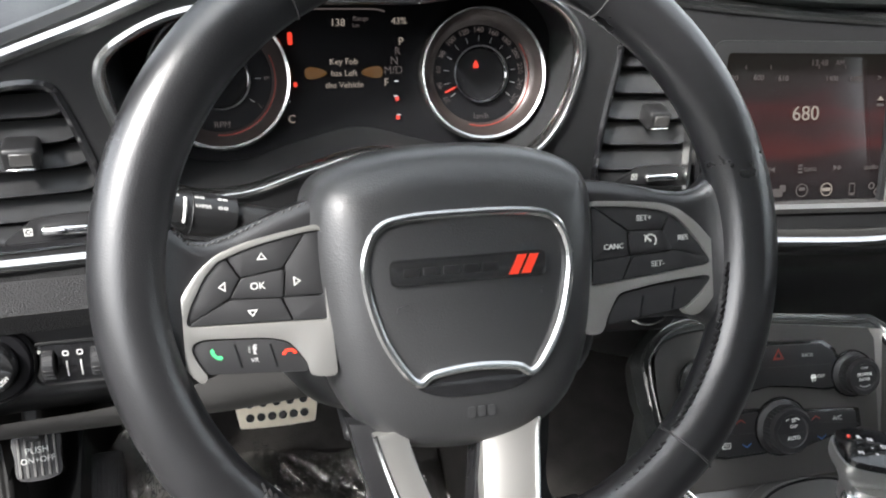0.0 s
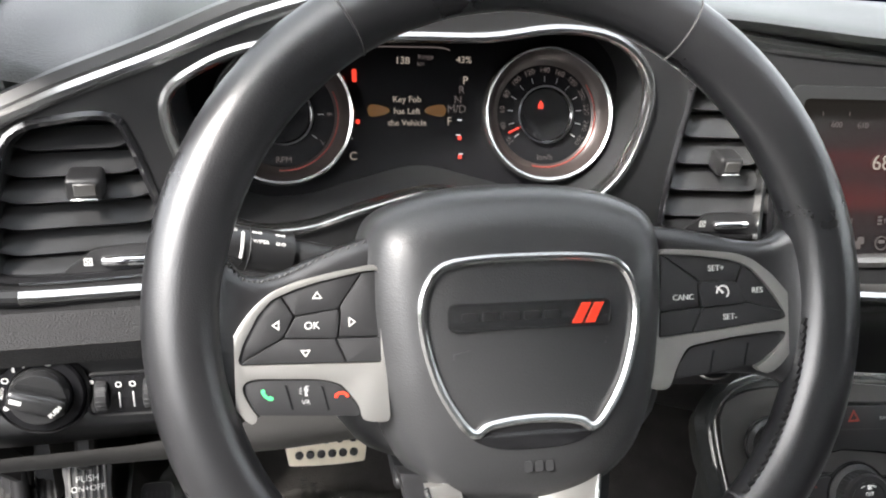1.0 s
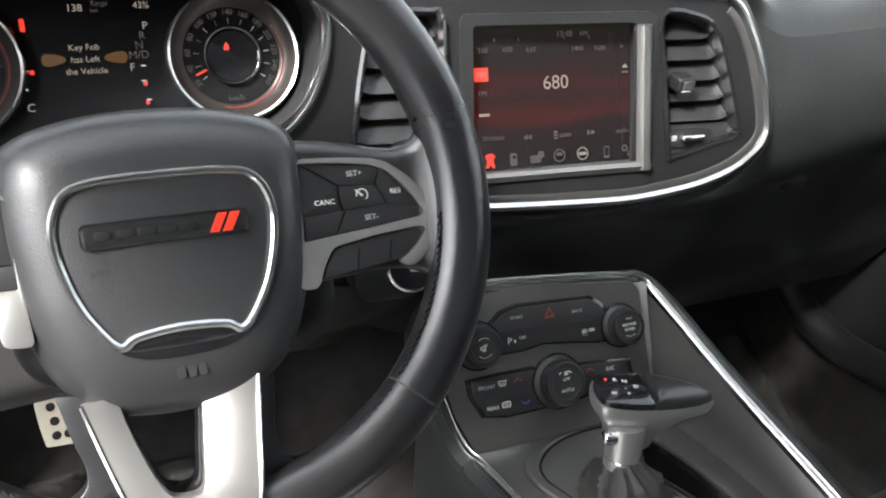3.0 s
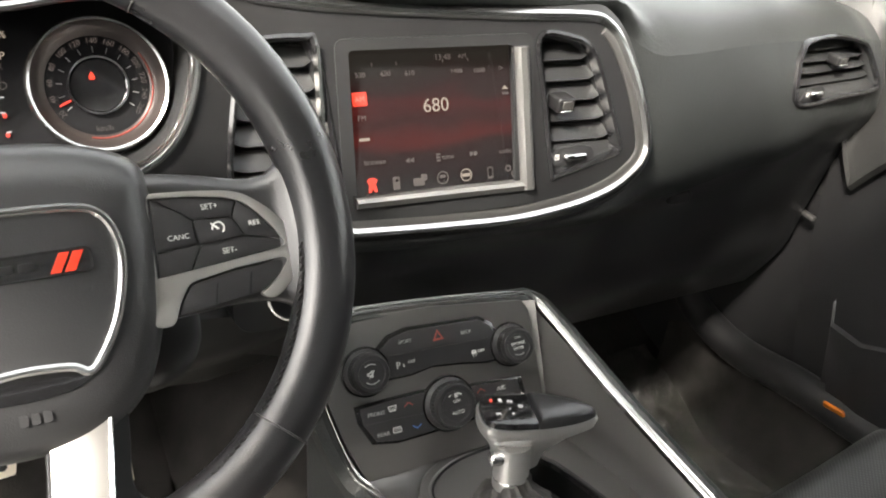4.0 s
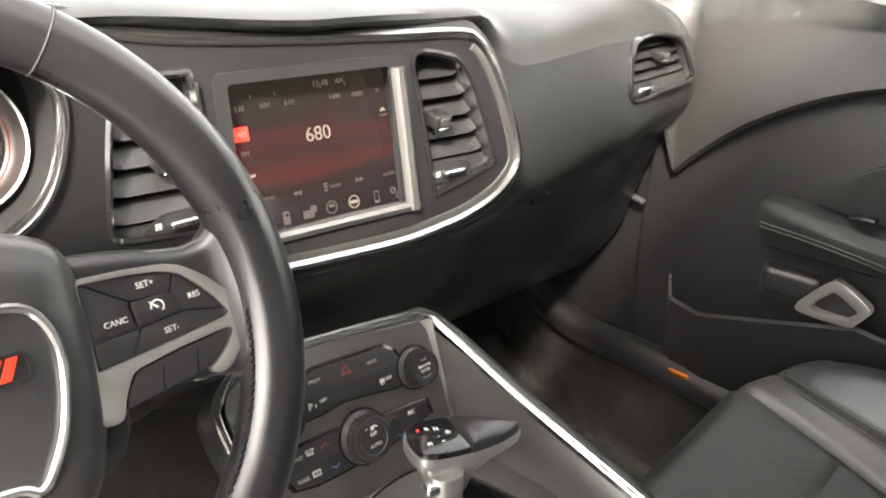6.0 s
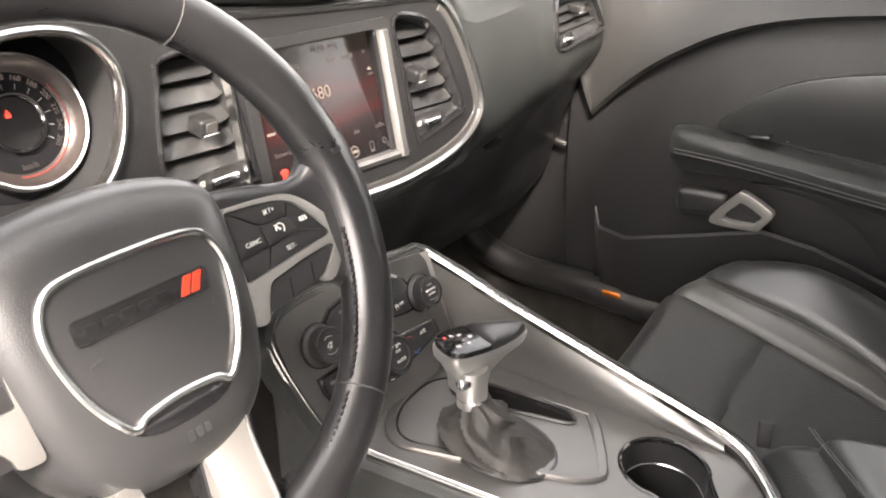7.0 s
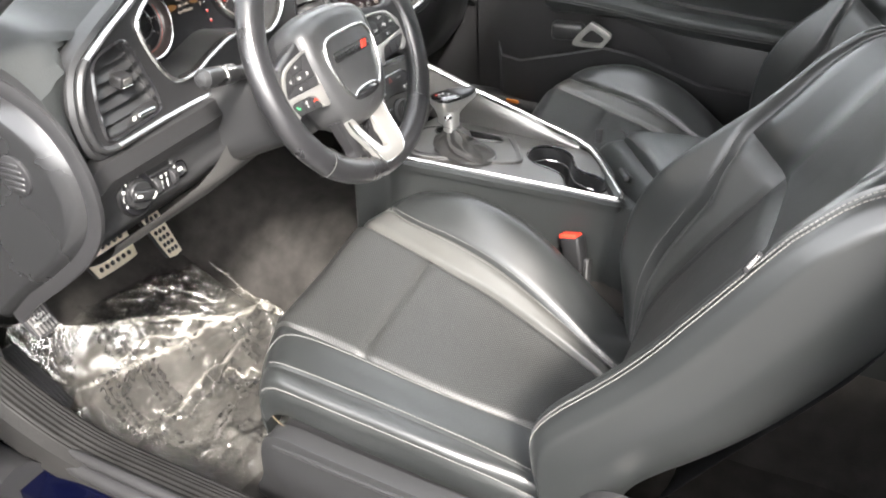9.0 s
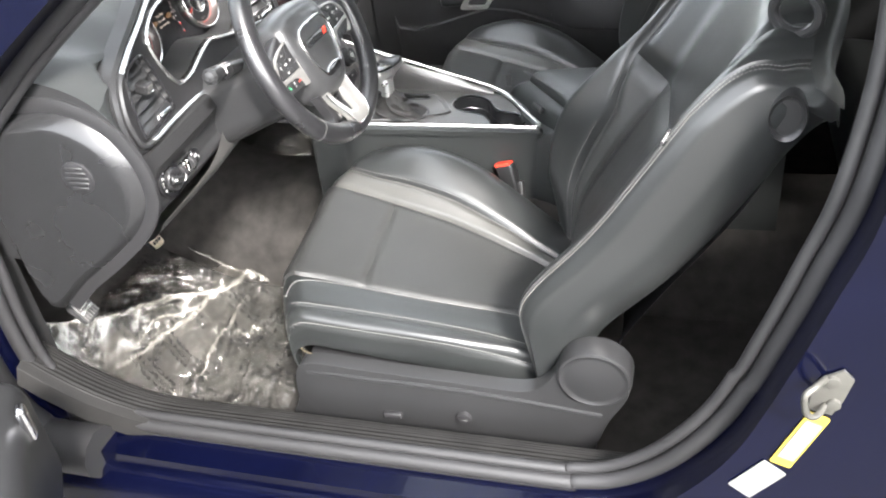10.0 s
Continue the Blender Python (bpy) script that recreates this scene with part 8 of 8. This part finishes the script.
def pedal(name, label, w, h, m, cols, rows, taper=1.0, skew=0.0):
    pd = thing(name, label, "pedal")
    ol = [(-w / 2 * taper + skew, -h / 2), (w / 2 * taper + skew, -h / 2), (w / 2, h / 2), (-w / 2, h / 2)]
    ol = smooth2([p for i, p in enumerate(ol) for p in (tuple(Vector(p).lerp(Vector(ol[i - 1]), 0.12)), tuple(Vector(p).lerp(Vector(ol[(i + 1) % 4]), 0.12)))], 3)
    hs = []
    for j in range(rows):
        n = cols - (j % 2 if cols > 3 else 0)
        for i in range(n):
            f = (j + 0.5) / rows
            ww = w * (taper + (1 - taper) * f) * 0.84
            hs.append((skew * (1 - f) + (-ww / 2 + ww * (i + 0.5) / n), -h / 2 * 0.90 + h * 0.90 * f))
    part("pedal_plate", drilled(ol, hs, 0.0054, 0.003, m), STEEL, pd, "drilled bright metal plate")
    part("pedal_pad", plate([(x * 0.98, y * 0.98) for x, y in ol], 0.012, m=m @ pose(0, 0, -0.0125)), RUBBER, pd)
    for x, y in hs:
        part("rubber_stud", disc(0.0036, 0.0036, 10, m @ pose(x, y, 0.0), 0.0008), RUBBER, pd)
    return pd


bp_ = pedal("brake_pedal", "wide drilled metal brake pedal", 0.108, 0.076, Matrix.Translation((-0.443, 0.510, 0.390)) @ pose(0, 0, 0, 62, 0, 0), 6, 4, 0.86)
part("pedal_arm", rbox(0.018, 0.030, 0.34, 0.004, 1, pose(-0.425, 0.565, 0.545, -14)), DARK, bp_)
ap_ = pedal("accelerator_pedal", "narrow drilled metal accelerator pedal", 0.046, 0.115, Matrix.Translation((-0.293, 0.545, 0.336)) @ pose(0, 0, 0, 64, 0, 0), 3, 7, 0.72, 0.010)
part("pedal_arm", rbox(0.014, 0.028, 0.26, 0.004, 1, pose(-0.300, 0.590, 0.475, -10)), DARK, ap_)
pk = thing("parking_brake_pedal", "ribbed rubber parking brake pedal with white lettering", "pedal")
pm_ = Matrix.Translation((-0.690, 0.383, 0.436)) @ pose(0, 0, 0, 58, 0, 6) @ Matrix.Scale(0.74, 4)
part("pedal_pad", plate(smooth2([(-0.024, -0.030), (0.024, -0.030), (0.029, 0.0), (0.027, 0.032), (-0.027, 0.032), (-0.029, 0.0)], 4), 0.012, m=pm_, bevel=0.003), RUBBER, pk)
for k in range(6):
    part("rib", rbox(0.0040, 0.054, 0.004, 0.001, 1, pm_ @ pose(-0.0225 + 0.009 * k, 0, 0.0125)), KNEE, pk)
words("PUSH", 0.0125, pm_ @ pose(0, 0.008, 0.0152), WHITE, pk)
words("ON+OFF", 0.0110, pm_ @ pose(0, -0.005, 0.0152), WHITE, pk)
part("pedal_arm", rbox(0.018, 0.022, 0.30, 0.004, 1, pose(-0.690, 0.425, 0.60, -16)), DARK, pk)
fr_ = thing("footrest", "worn black ribbed driver's footrest", "footrest")
part("rest_body", rbox(0.040, 0.17, 0.022, 0.008, 2, pose(-0.655, 0.50, 0.240, 38)), RUBBER, fr_)
for k in range(5):
    part("rib", rbox(0.003, 0.14, 0.003, 0.001, 1, pose(-0.667 + 0.006 * k, 0.495, 0.249, 38)), RUBBER, fr_)

# ---- floor mat and its protective film ----
mat_ = thing("floor_mat", "dark carpet mat under the protective film", "floor mat")


def carpet_z(x, y):
    return floor_point((x + 0.70) / 1.40, (y + 1.30) / 2.15)[2]


part("mat_carpet", grid(lambda u, v: (-0.675 + 0.46 * u, 0.06 + 0.54 * v - 0.06 * max(0.0, u - 0.6) * v, carpet_z(-0.675 + 0.46 * u, 0.06 + 0.54 * v) + 0.008 * min(1.0, 14 * min(u, 1 - u, v, 1 - v)) + 0.001), 40, 40), CARPET, mat_)
def face_up(ob):
    """Turn an open sheet so that its front looks upwards."""
    if sum(f.normal.z * f.area for f in ob.data.polygons) < 0:
        ob.data.flip_normals()
    return ob


film = thing("plastic_film", "crumpled clear plastic protective film with black print", "plastic sheet")


CRESTS = (((-0.640, 0.575), (-0.273, 0.312), 0.080, 0.062, 0.030), ((-0.655, 0.392), (-0.270, 0.318), 0.100, 0.066, 0.028), ((-0.590, 0.300), (-0.330, 0.300), 0.014, 0.045, 0.016), ((-0.56, 0.47), (-0.30, 0.345), 0.010, 0.060, 0.014), ((-0.215, 0.50), (-0.262, 0.320), 0.030, 0.055, 0.016))


def film_h(x, y):
    h = 0.010
    tent = 0.0
    for a, b, h0, h1, wid in CRESTS:
        d = Vector((b[0] - a[0], b[1] - a[1], 0))
        r = Vector((x - a[0], y - a[1], 0))
        t = min(max(r.dot(d) / d.length_squared, 0), 1)
        dist = (r - d * t).length
        tent = max(tent, (h0 + (h1 - h0) * t + 0.008 * noise.noise(Vector((t * 9, h0 * 90, 0)))) * math.exp(-(dist / wid) ** 1.4))
    h += tent
    p = Vector((x + 0.02 * noise.noise(Vector((x * 5, y * 5, 9))), y, 0))
    h += 0.011 * abs(noise.noise(Vector((p.x * 7, p.y * 12, 0)))) + 0.0065 * abs(noise.noise(Vector((p.x * 19 + p.y * 9, p.y * 21, 3)))) + 0.0018 * abs(noise.noise(Vector((p.x * 44, p.y * 40 - p.x * 20, 7))))
    rx, ry = x + 0.20, y - 0.28
    far, turn = math.hypot(rx, ry), math.atan2(ry, -rx)
    for q, w, amp in ((Vector((far * 6, turn * 10, 0)), 0.09, 0.0064 * min(1.0, far * 4)), (Vector((far * 13, turn * 18, 5)), 0.10, 0.0026 * min(1.0, far * 4)), (Vector((x * 36, y * 42, 2)), 0.12, 0.0009 + 0.0014 * min(1.0, max(0.0, (-0.56 - x) * 12)))):
        f = noise.voronoi(q + Vector((0.4 * noise.noise(p * 25), 0.4 * noise.noise(p * 25 + Vector((7, 0, 0))), 0)))[0]
        h += amp * (math.exp(-abs(f[1] - f[0]) / w) + 0.3 * f[0])
    return max(0.004, h - 0.004)


def film_point(u, v):
    x = -0.690 + 0.47 * u + 0.010 * noise.noise(Vector((v * 7, 2, 0)))
    y = 0.095 + 0.50 * v - 0.09 * max(0.0, u - 0.55) + 0.012 * noise.noise(Vector((u * 7, 0, 1)))
    edge = min(u, 1 - u, v, 1 - v)
    z = carpet_z(x, y) + 0.012 + film_h(x, y) * min(1.0, 0.25 + edge * 14)
    if x < -0.655:
        z += (-0.655 - x) * 2.2
    return (x, y, z)


face_up(part("film_sheet", grid(film_point, 210, 220), FILM, film, "crumpled clear film", False))


def fold_strip(pts, w, seed):
    line = catmull(pts, 10)
    rings = []
    for i, p in enumerate(line):
        d = (line[min(i + 1, len(line) - 1)] - line[max(i - 1, 0)]).normalized()
        sd = d.cross(Vector((0, 0, 1))).normalized()
        w2 = w * (0.12 + 0.88 * math.sin(math.pi * (i + 0.5) / len(line)) ** 0.6) * (0.75 + 0.5 * noise.noise(Vector((i * 0.21, seed * 3.7, 0))))
        rings.append([p + sd * (w2 * k) + Vector((0, 0, 0.5 * w2 * (1 - (k * 2) ** 2) + 0.006 * noise.noise(Vector((i * 0.35, k * 4, seed))))) for k in (-0.5, -0.3, -0.1, 0.1, 0.3, 0.5)])
    return ring_loft(rings, False, False)


def on_film(x, y, lift=0.001):
    return (x, y, carpet_z(x, y) + 0.012 + film_h(x, y) + lift)


for i, (a, b, w) in enumerate([(a, b, 0.55 * wid) for a, b, h0, h1, wid in CRESTS] + [((-0.435, 0.285), (-0.390, 0.240), 0.010), ((-0.285, 0.318), (-0.238, 0.296), 0.026), ((-0.52, 0.50), (-0.30, 0.385), 0.010)]):
    pts = [on_film(a[0] + (b[0] - a[0]) * k / 6 + 0.006 * math.sin(2.1 * k + i), a[1] + (b[1] - a[1]) * k / 6 + 0.005 * math.cos(1.7 * k + i)) for k in range(7)]
    face_up(part("film_fold", fold_strip(pts, w, i), FOLDED, film, "raised fold of clear film", False))
LINES = ("DEALER MUST REMOVE", "PROTECTIVE COVER", "BEFORE DELIVERY")


def drape(ob, lift):
    """Lay flat print on the film, following its creases."""
    for v in ob.data.vertices:
        x, y = v.co.x, v.co.y
        u, w = (x + 0.69) / 0.47, (y - 0.095) / 0.50
        edge = max(0.0, min(u, 1 - u, w, 1 - w))
        v.co.z = carpet_z(x, y) + 0.012 + film_h(x, y) * min(1.0, 0.25 + edge * 14) + max(0.0, -0.655 - x) * 2.2 + lift


random.seed(5)
for i in range(5):
    for j in range(6):
        x = -0.625 + 0.082 * i + random.uniform(-0.014, 0.014)
        y = 0.150 + 0.078 * j + random.uniform(-0.012, 0.012)
        turn = (92 if (i + j) % 2 else 2) + random.uniform(-7, 7)
        flip = -1 if random.random() < 0.25 else 1
        for k, s in enumerate(LINES):
            ob = words(s, 0.0112, Matrix.Translation((x, y, 0)) @ pose(0, 0, 0, 0, 0, turn) @ pose(0, -0.0135 * k, 0) @ Matrix.Diagonal((flip, 1, 1, 1)), MATT, film, "print", 0.0)
            drape(ob, 0.0015)

# passenger footwell film, dark
film2 = thing("plastic_film", "crumpled clear film on the passenger footwell carpet", "plastic sheet")


def film2_point(u, v):
    x, y = 0.235 + 0.43 * u, 0.08 + 0.50 * v
    ridge = 0.0
    for k in range(7):
        c = 0.12 + 0.13 * k + 0.10 * math.sin(2.3 * k + 3.0 * u)
        ridge += 0.016 * math.exp(-((v - c) / 0.022) ** 2) * (0.5 + 0.5 * math.sin(5 * u + 1.7 * k))
    return (x, y, carpet_z(x, y) + 0.012 + ridge + 0.012 * abs(noise.noise(Vector((u * 9, v * 7, 4)))) + 0.004 * math.exp(-abs(noise.voronoi(Vector((x * 24, y * 28, 3)))[0][1] - noise.voronoi(Vector((x * 24, y * 28, 3)))[0][0]) / 0.12))


face_up(part("film_sheet", grid(film2_point, 120, 140), FILM, film2, "", False))

for i, (pts, w) in enumerate((([(0.245, 0.50), (0.27, 0.44), (0.29, 0.36), (0.33, 0.29)], 0.016), ([(0.255, 0.40), (0.31, 0.38), (0.36, 0.32)], 0.014), ([(0.25, 0.46), (0.32, 0.40), (0.37, 0.36), (0.44, 0.30)], 0.015), ([(0.28, 0.30), (0.35, 0.26), (0.45, 0.18)], 0.012), ([(0.26, 0.42), (0.33, 0.36), (0.40, 0.33), (0.47, 0.26)], 0.012), ([(0.30, 0.47), (0.38, 0.41), (0.46, 0.37), (0.55, 0.31)], 0.010), ([(0.24, 0.33), (0.30, 0.29), (0.38, 0.22)], 0.009), ([(0.40, 0.48), (0.48, 0.44), (0.58, 0.40)], 0.008), ([(0.44, 0.22), (0.52, 0.20), (0.60, 0.14)], 0.008))):
    face_up(part("film_fold", fold_strip([(x, y, carpet_z(x, y) + 0.032) for x, y in pts], w, i + 20), FOLDED, film2, "raised fold of clear film", False))

# ---- passenger door ----
pd_ = thing("passenger_door", "closed black passenger door panel with armrest and silver handle", "door")


def door_pt(u, v, x0=0.705):
    y = 0.30 - 1.12 * u
    z = 0.24 + 0.60 * v
    return Vector((x0 + 0.02 - 0.03 * math.sin(math.pi * min(1, v * 1.1)) + 0.045 * max(0, v - 0.8) ** 2 * 5, y, z))


part("door_card", grid(door_pt, 40, 24), DOORPL, pd_, "black plastic door card")
# lighter upper roll facing the window
top_line = catmull([(0, y, z) for y, z in ((0.250, 0.632), (0.20, 0.682), (0.13, 0.735), (0.03, 0.785), (-0.08, 0.812), (-0.25, 0.826), (-0.50, 0.83), (-0.80, 0.83))], 6)
upper = ring_loft([[Vector((0.690, p.y, p.z)), Vector((0.682, p.y + 0.002, p.z + 0.006)), Vector((0.690, p.y + 0.006, p.z + 0.020)), Vector((0.745, p.y + 0.02, max(p.z + 0.10, 0.955 - 0.10 * i / len(top_line))))] for i, p in enumerate([Vector((0, 0.40, 0.83)), Vector((0, 0.34, 0.80)), Vector((0, 0.285, 0.730)), Vector((0, 0.264, 0.665))] + top_line)], False, False)
part("door_roll", upper, ROLL, pd_, "grey upper door roll under the window")
part("dash_side_gap", grid(lambda u, v: (0.722 + 0.04 * v, 0.24 + 0.16 * u, 0.60 + 0.29 * v), 8, 8), ROLL, pd_)
ins = [(0.030, 0.640), (0.005, 0.680), (-0.060, 0.720), (-0.16, 0.745), (-0.30, 0.755), (-0.60, 0.75), (-0.78, 0.73), (-0.78, 0.60), (-0.40, 0.605), (-0.15, 0.625)]
yzp = Matrix(((0, 0, -1, 0), (1, 0, 0, 0), (0, 1, 0, 0), (0, 0, 0, 1)))
part("door_insert", plate(smooth2(ins, 4), 0.010, m=Matrix.Translation((0.700, 0, 0)) @ yzp, bevel=0.004), LEATHER, pd_, "black leather upper door insert")
armsec = lambda w, zt, zb: [(0.70, zt), (0.70 - w * 0.7, zt), (0.70 - w, zt - 0.012), (0.70 - w, zt - 0.028), (0.70 - w * 0.8, zb + 0.008), (0.70, zb)]
arm_rings = []
for y, w, zt, zb in ((0.108, 0.010, 0.622, 0.590), (0.100, 0.040, 0.636, 0.575), (0.075, 0.055, 0.640, 0.565), (0.0, 0.060, 0.633, 0.570), (-0.10, 0.060, 0.622, 0.570), (-0.25, 0.060, 0.605, 0.545), (-0.45, 0.058, 0.592, 0.53), (-0.72, 0.050, 0.585, 0.52)):
    arm_rings.append([(x, y, z) for x, z in armsec(w, zt, zb)])
arm = ring_loft(arm_rings)
bmesh.ops.bevel(arm, geom=[e for e in arm.edges if abs((e.verts[0].co - e.verts[1].co).normalized().y) > 0.7], offset=0.006, segments=3, affect="EDGES", profile=0.5)
part("door_armrest", arm, SOFT, pd_, "padded black door armrest")
for dz in (0.0, 0.006):
    part("armrest_seam", tube(catmull([(0.640, 0.085, 0.612 - dz), (0.6385, 0.0, 0.608 - dz), (0.6385, -0.10, 0.597 - dz), (0.6385, -0.25, 0.580 - dz), (0.640, -0.45, 0.568 - dz)], 5), 0.0009, False, 6), STITCH, pd_)
part("window_switch", rbox(0.020, 0.034, 0.006, 0.002, 2, pose(0.672, -0.035, 0.642, -5)), GLOSS, pd_, "window switch")
part("switch_mark", disc(0.003, 0.002, 10, pose(0.672, -0.075, 0.640)), CHROME, pd_)
hout = [(0.022, 0.503), (0.010, 0.522), (-0.016, 0.551), (-0.028, 0.556), (-0.064, 0.538), (-0.074, 0.526), (-0.060, 0.504), (-0.048, 0.496), (0.012, 0.495)]
hin = [(0.002, 0.507), (-0.018, 0.533), (-0.028, 0.538), (-0.052, 0.526), (-0.058, 0.519), (-0.048, 0.508), (-0.042, 0.505)]
part("door_handle", plate(smooth2(hout, 3), 0.014, [smooth2(hin, 3)], m=Matrix.Translation((0.668, 0, 0)) @ yzp, bevel=0.004), SILVER, pd_, "satin silver door pull")
part("handle_recess", plate(smooth2(hin, 3), 0.004, m=Matrix.Translation((0.672, 0, 0)) @ yzp), DARK, pd_)
part("handle_mount", rbox(0.040, 0.085, 0.045, 0.012, 3, pose(0.690, 0.045, 0.520, 0, 0, 10)), PLASTIC, pd_)
pocket = ring_loft([[(0.690 - w, y, zt), (0.690 - w - 0.006, y, zt - 0.004), (0.690 - w, y, zt - 0.05), (0.70, y, 0.25)] for y, zt, w in ((0.235, 0.470, 0.0), (0.215, 0.445, 0.025), (0.16, 0.440, 0.035), (0.05, 0.470, 0.035), (-0.06, 0.500, 0.030), (-0.14, 0.49, 0.03), (-0.30, 0.44, 0.03), (-0.60, 0.42, 0.02))], False, False)
part("map_pocket", pocket, DOORPL, pd_, "moulded door pocket")
swell = smooth2([(-0.030, 0.566), (-0.11, 0.560), (-0.175, 0.535), (-0.225, 0.485), (-0.262, 0.41), (-0.285, 0.30), (-0.75, 0.28), (-0.78, 0.40), (-0.75, 0.53), (-0.40, 0.552), (-0.18, 0.572)], 4)
part("door_swell", plate(swell, 0.016, m=Matrix.Translation((0.690, 0, 0)) @ yzp, bevel=0.007), DOORPL, pd_, "moulded lower door panel")
part("door_front_edge", tube(catmull([(0.710, 0.283, 0.617), (0.710, 0.265, 0.51), (0.710, 0.244, 0.409), (0.710, 0.22, 0.358), (0.712, 0.17, 0.29)], 5), 0.004, False, 8), PANEL, pd_)
part("jamb_button", rbox(0.010, 0.026, 0.009, 0.004, 2, pose(0.702, 0.318, 0.571, 12)), KNURL, pd_, "small bright latch button")
part("sill_roll", tube(catmull([(0.692, 0.500, 0.50), (0.692, 0.522, 0.44), (0.692, 0.532, 0.392), (0.692, 0.49, 0.339), (0.692, 0.391, 0.306), (0.692, 0.269, 0.305), (0.692, 0.159, 0.296), (0.692, 0.0, 0.292), (0.692, -0.3, 0.29)], 6), 0.028, False, 12, (1, 0, 0)), DOORPL, pd_, "rounded black sill trim")
part("inner_sill", ring_loft([[(0.640, y, 0.12), (0.668, y, 0.16), (0.690, y, 0.24), (0.705, y, 0.31)] for y in (-0.45, -0.2, 0.0, 0.2, 0.4, 0.56)], False, False), CARPET, body, "carpeted inner sill")
part("reflector", rbox(0.006, 0.036, 0.013, 0.003, 2, pose(0.6655, 0.185, 0.3165, 0, -30, 0)), AMBER, pd_, "amber reflector")

# ---- open driver's door ----
dd = thing("driver_door", "open blue driver's door with black inner panel", "door", at=Matrix.Translation((-0.862, 0.470, 0)) @ pose(0, 0, 0, 0, 0, -52))
doorline = smooth2([(0.0, 0.22), (0.0, 0.78), (-0.02, 0.86), (-1.05, 0.86), (-1.20, 0.75), (-1.22, 0.5), (-1.12, 0.25), (-1.05, 0.17), (-0.10, 0.16)], 3)
part("door_skin", plate([(y, z) for y, z in doorline], 0.030, m=Matrix.Translation((-0.10, 0, 0)) @ Matrix(((0, 0, 1, 0), (1, 0, 0, 0), (0, 1, 0, 0), (0, 0, 0, 1))), bevel=0.008), PAINT, dd, "dark blue painted door skin")
part("door_card", plate([(-0.02 + y * 0.965, 0.03 + z * 0.955) for y, z in doorline], 0.055, m=Matrix.Translation((-0.072, 0, 0)) @ Matrix(((0, 0, 1, 0), (1, 0, 0, 0), (0, 1, 0, 0), (0, 0, 0, 1))), bevel=0.016), PLASTIC, dd, "black inner door card")
part("door_pocket", rbox(0.05, 0.62, 0.16, 0.02, 3, pose(0.0, -0.48, 0.33)), PLASTIC, dd)
part("door_armrest", rbox(0.06, 0.55, 0.05, 0.02, 3, pose(0.0, -0.5, 0.60)), SOFT, dd)
part("door_bulge", rbox(0.12, 0.70, 0.20, 0.04, 4, pose(0.055, -0.55, 0.46)), PLASTIC, dd)
part("pull_handle", rbox(0.014, 0.022, 0.055, 0.005, 3, pose(0.116, -0.30, 0.535)), CHROME, dd, "bright inner door pull")

# move the origin of each assembled thing to its base
bpy.context.view_layer.update()
for ob in [o for o in scene.objects if o.parent is None and o.type == "EMPTY" and o.matrix_world.translation.length < 1e-6]:
    pts_ = [c.matrix_world @ Vector(b) for c in ob.children_recursive if c.type == "MESH" for b in c.bound_box]
    if pts_:
        base = Vector(((min(p.x for p in pts_) + max(p.x for p in pts_)) / 2, (min(p.y for p in pts_) + max(p.y for p in pts_)) / 2, min(p.z for p in pts_)))
        ob.location = base
        for c in ob.children:
            c.matrix_parent_inverse = Matrix.Translation(-base)
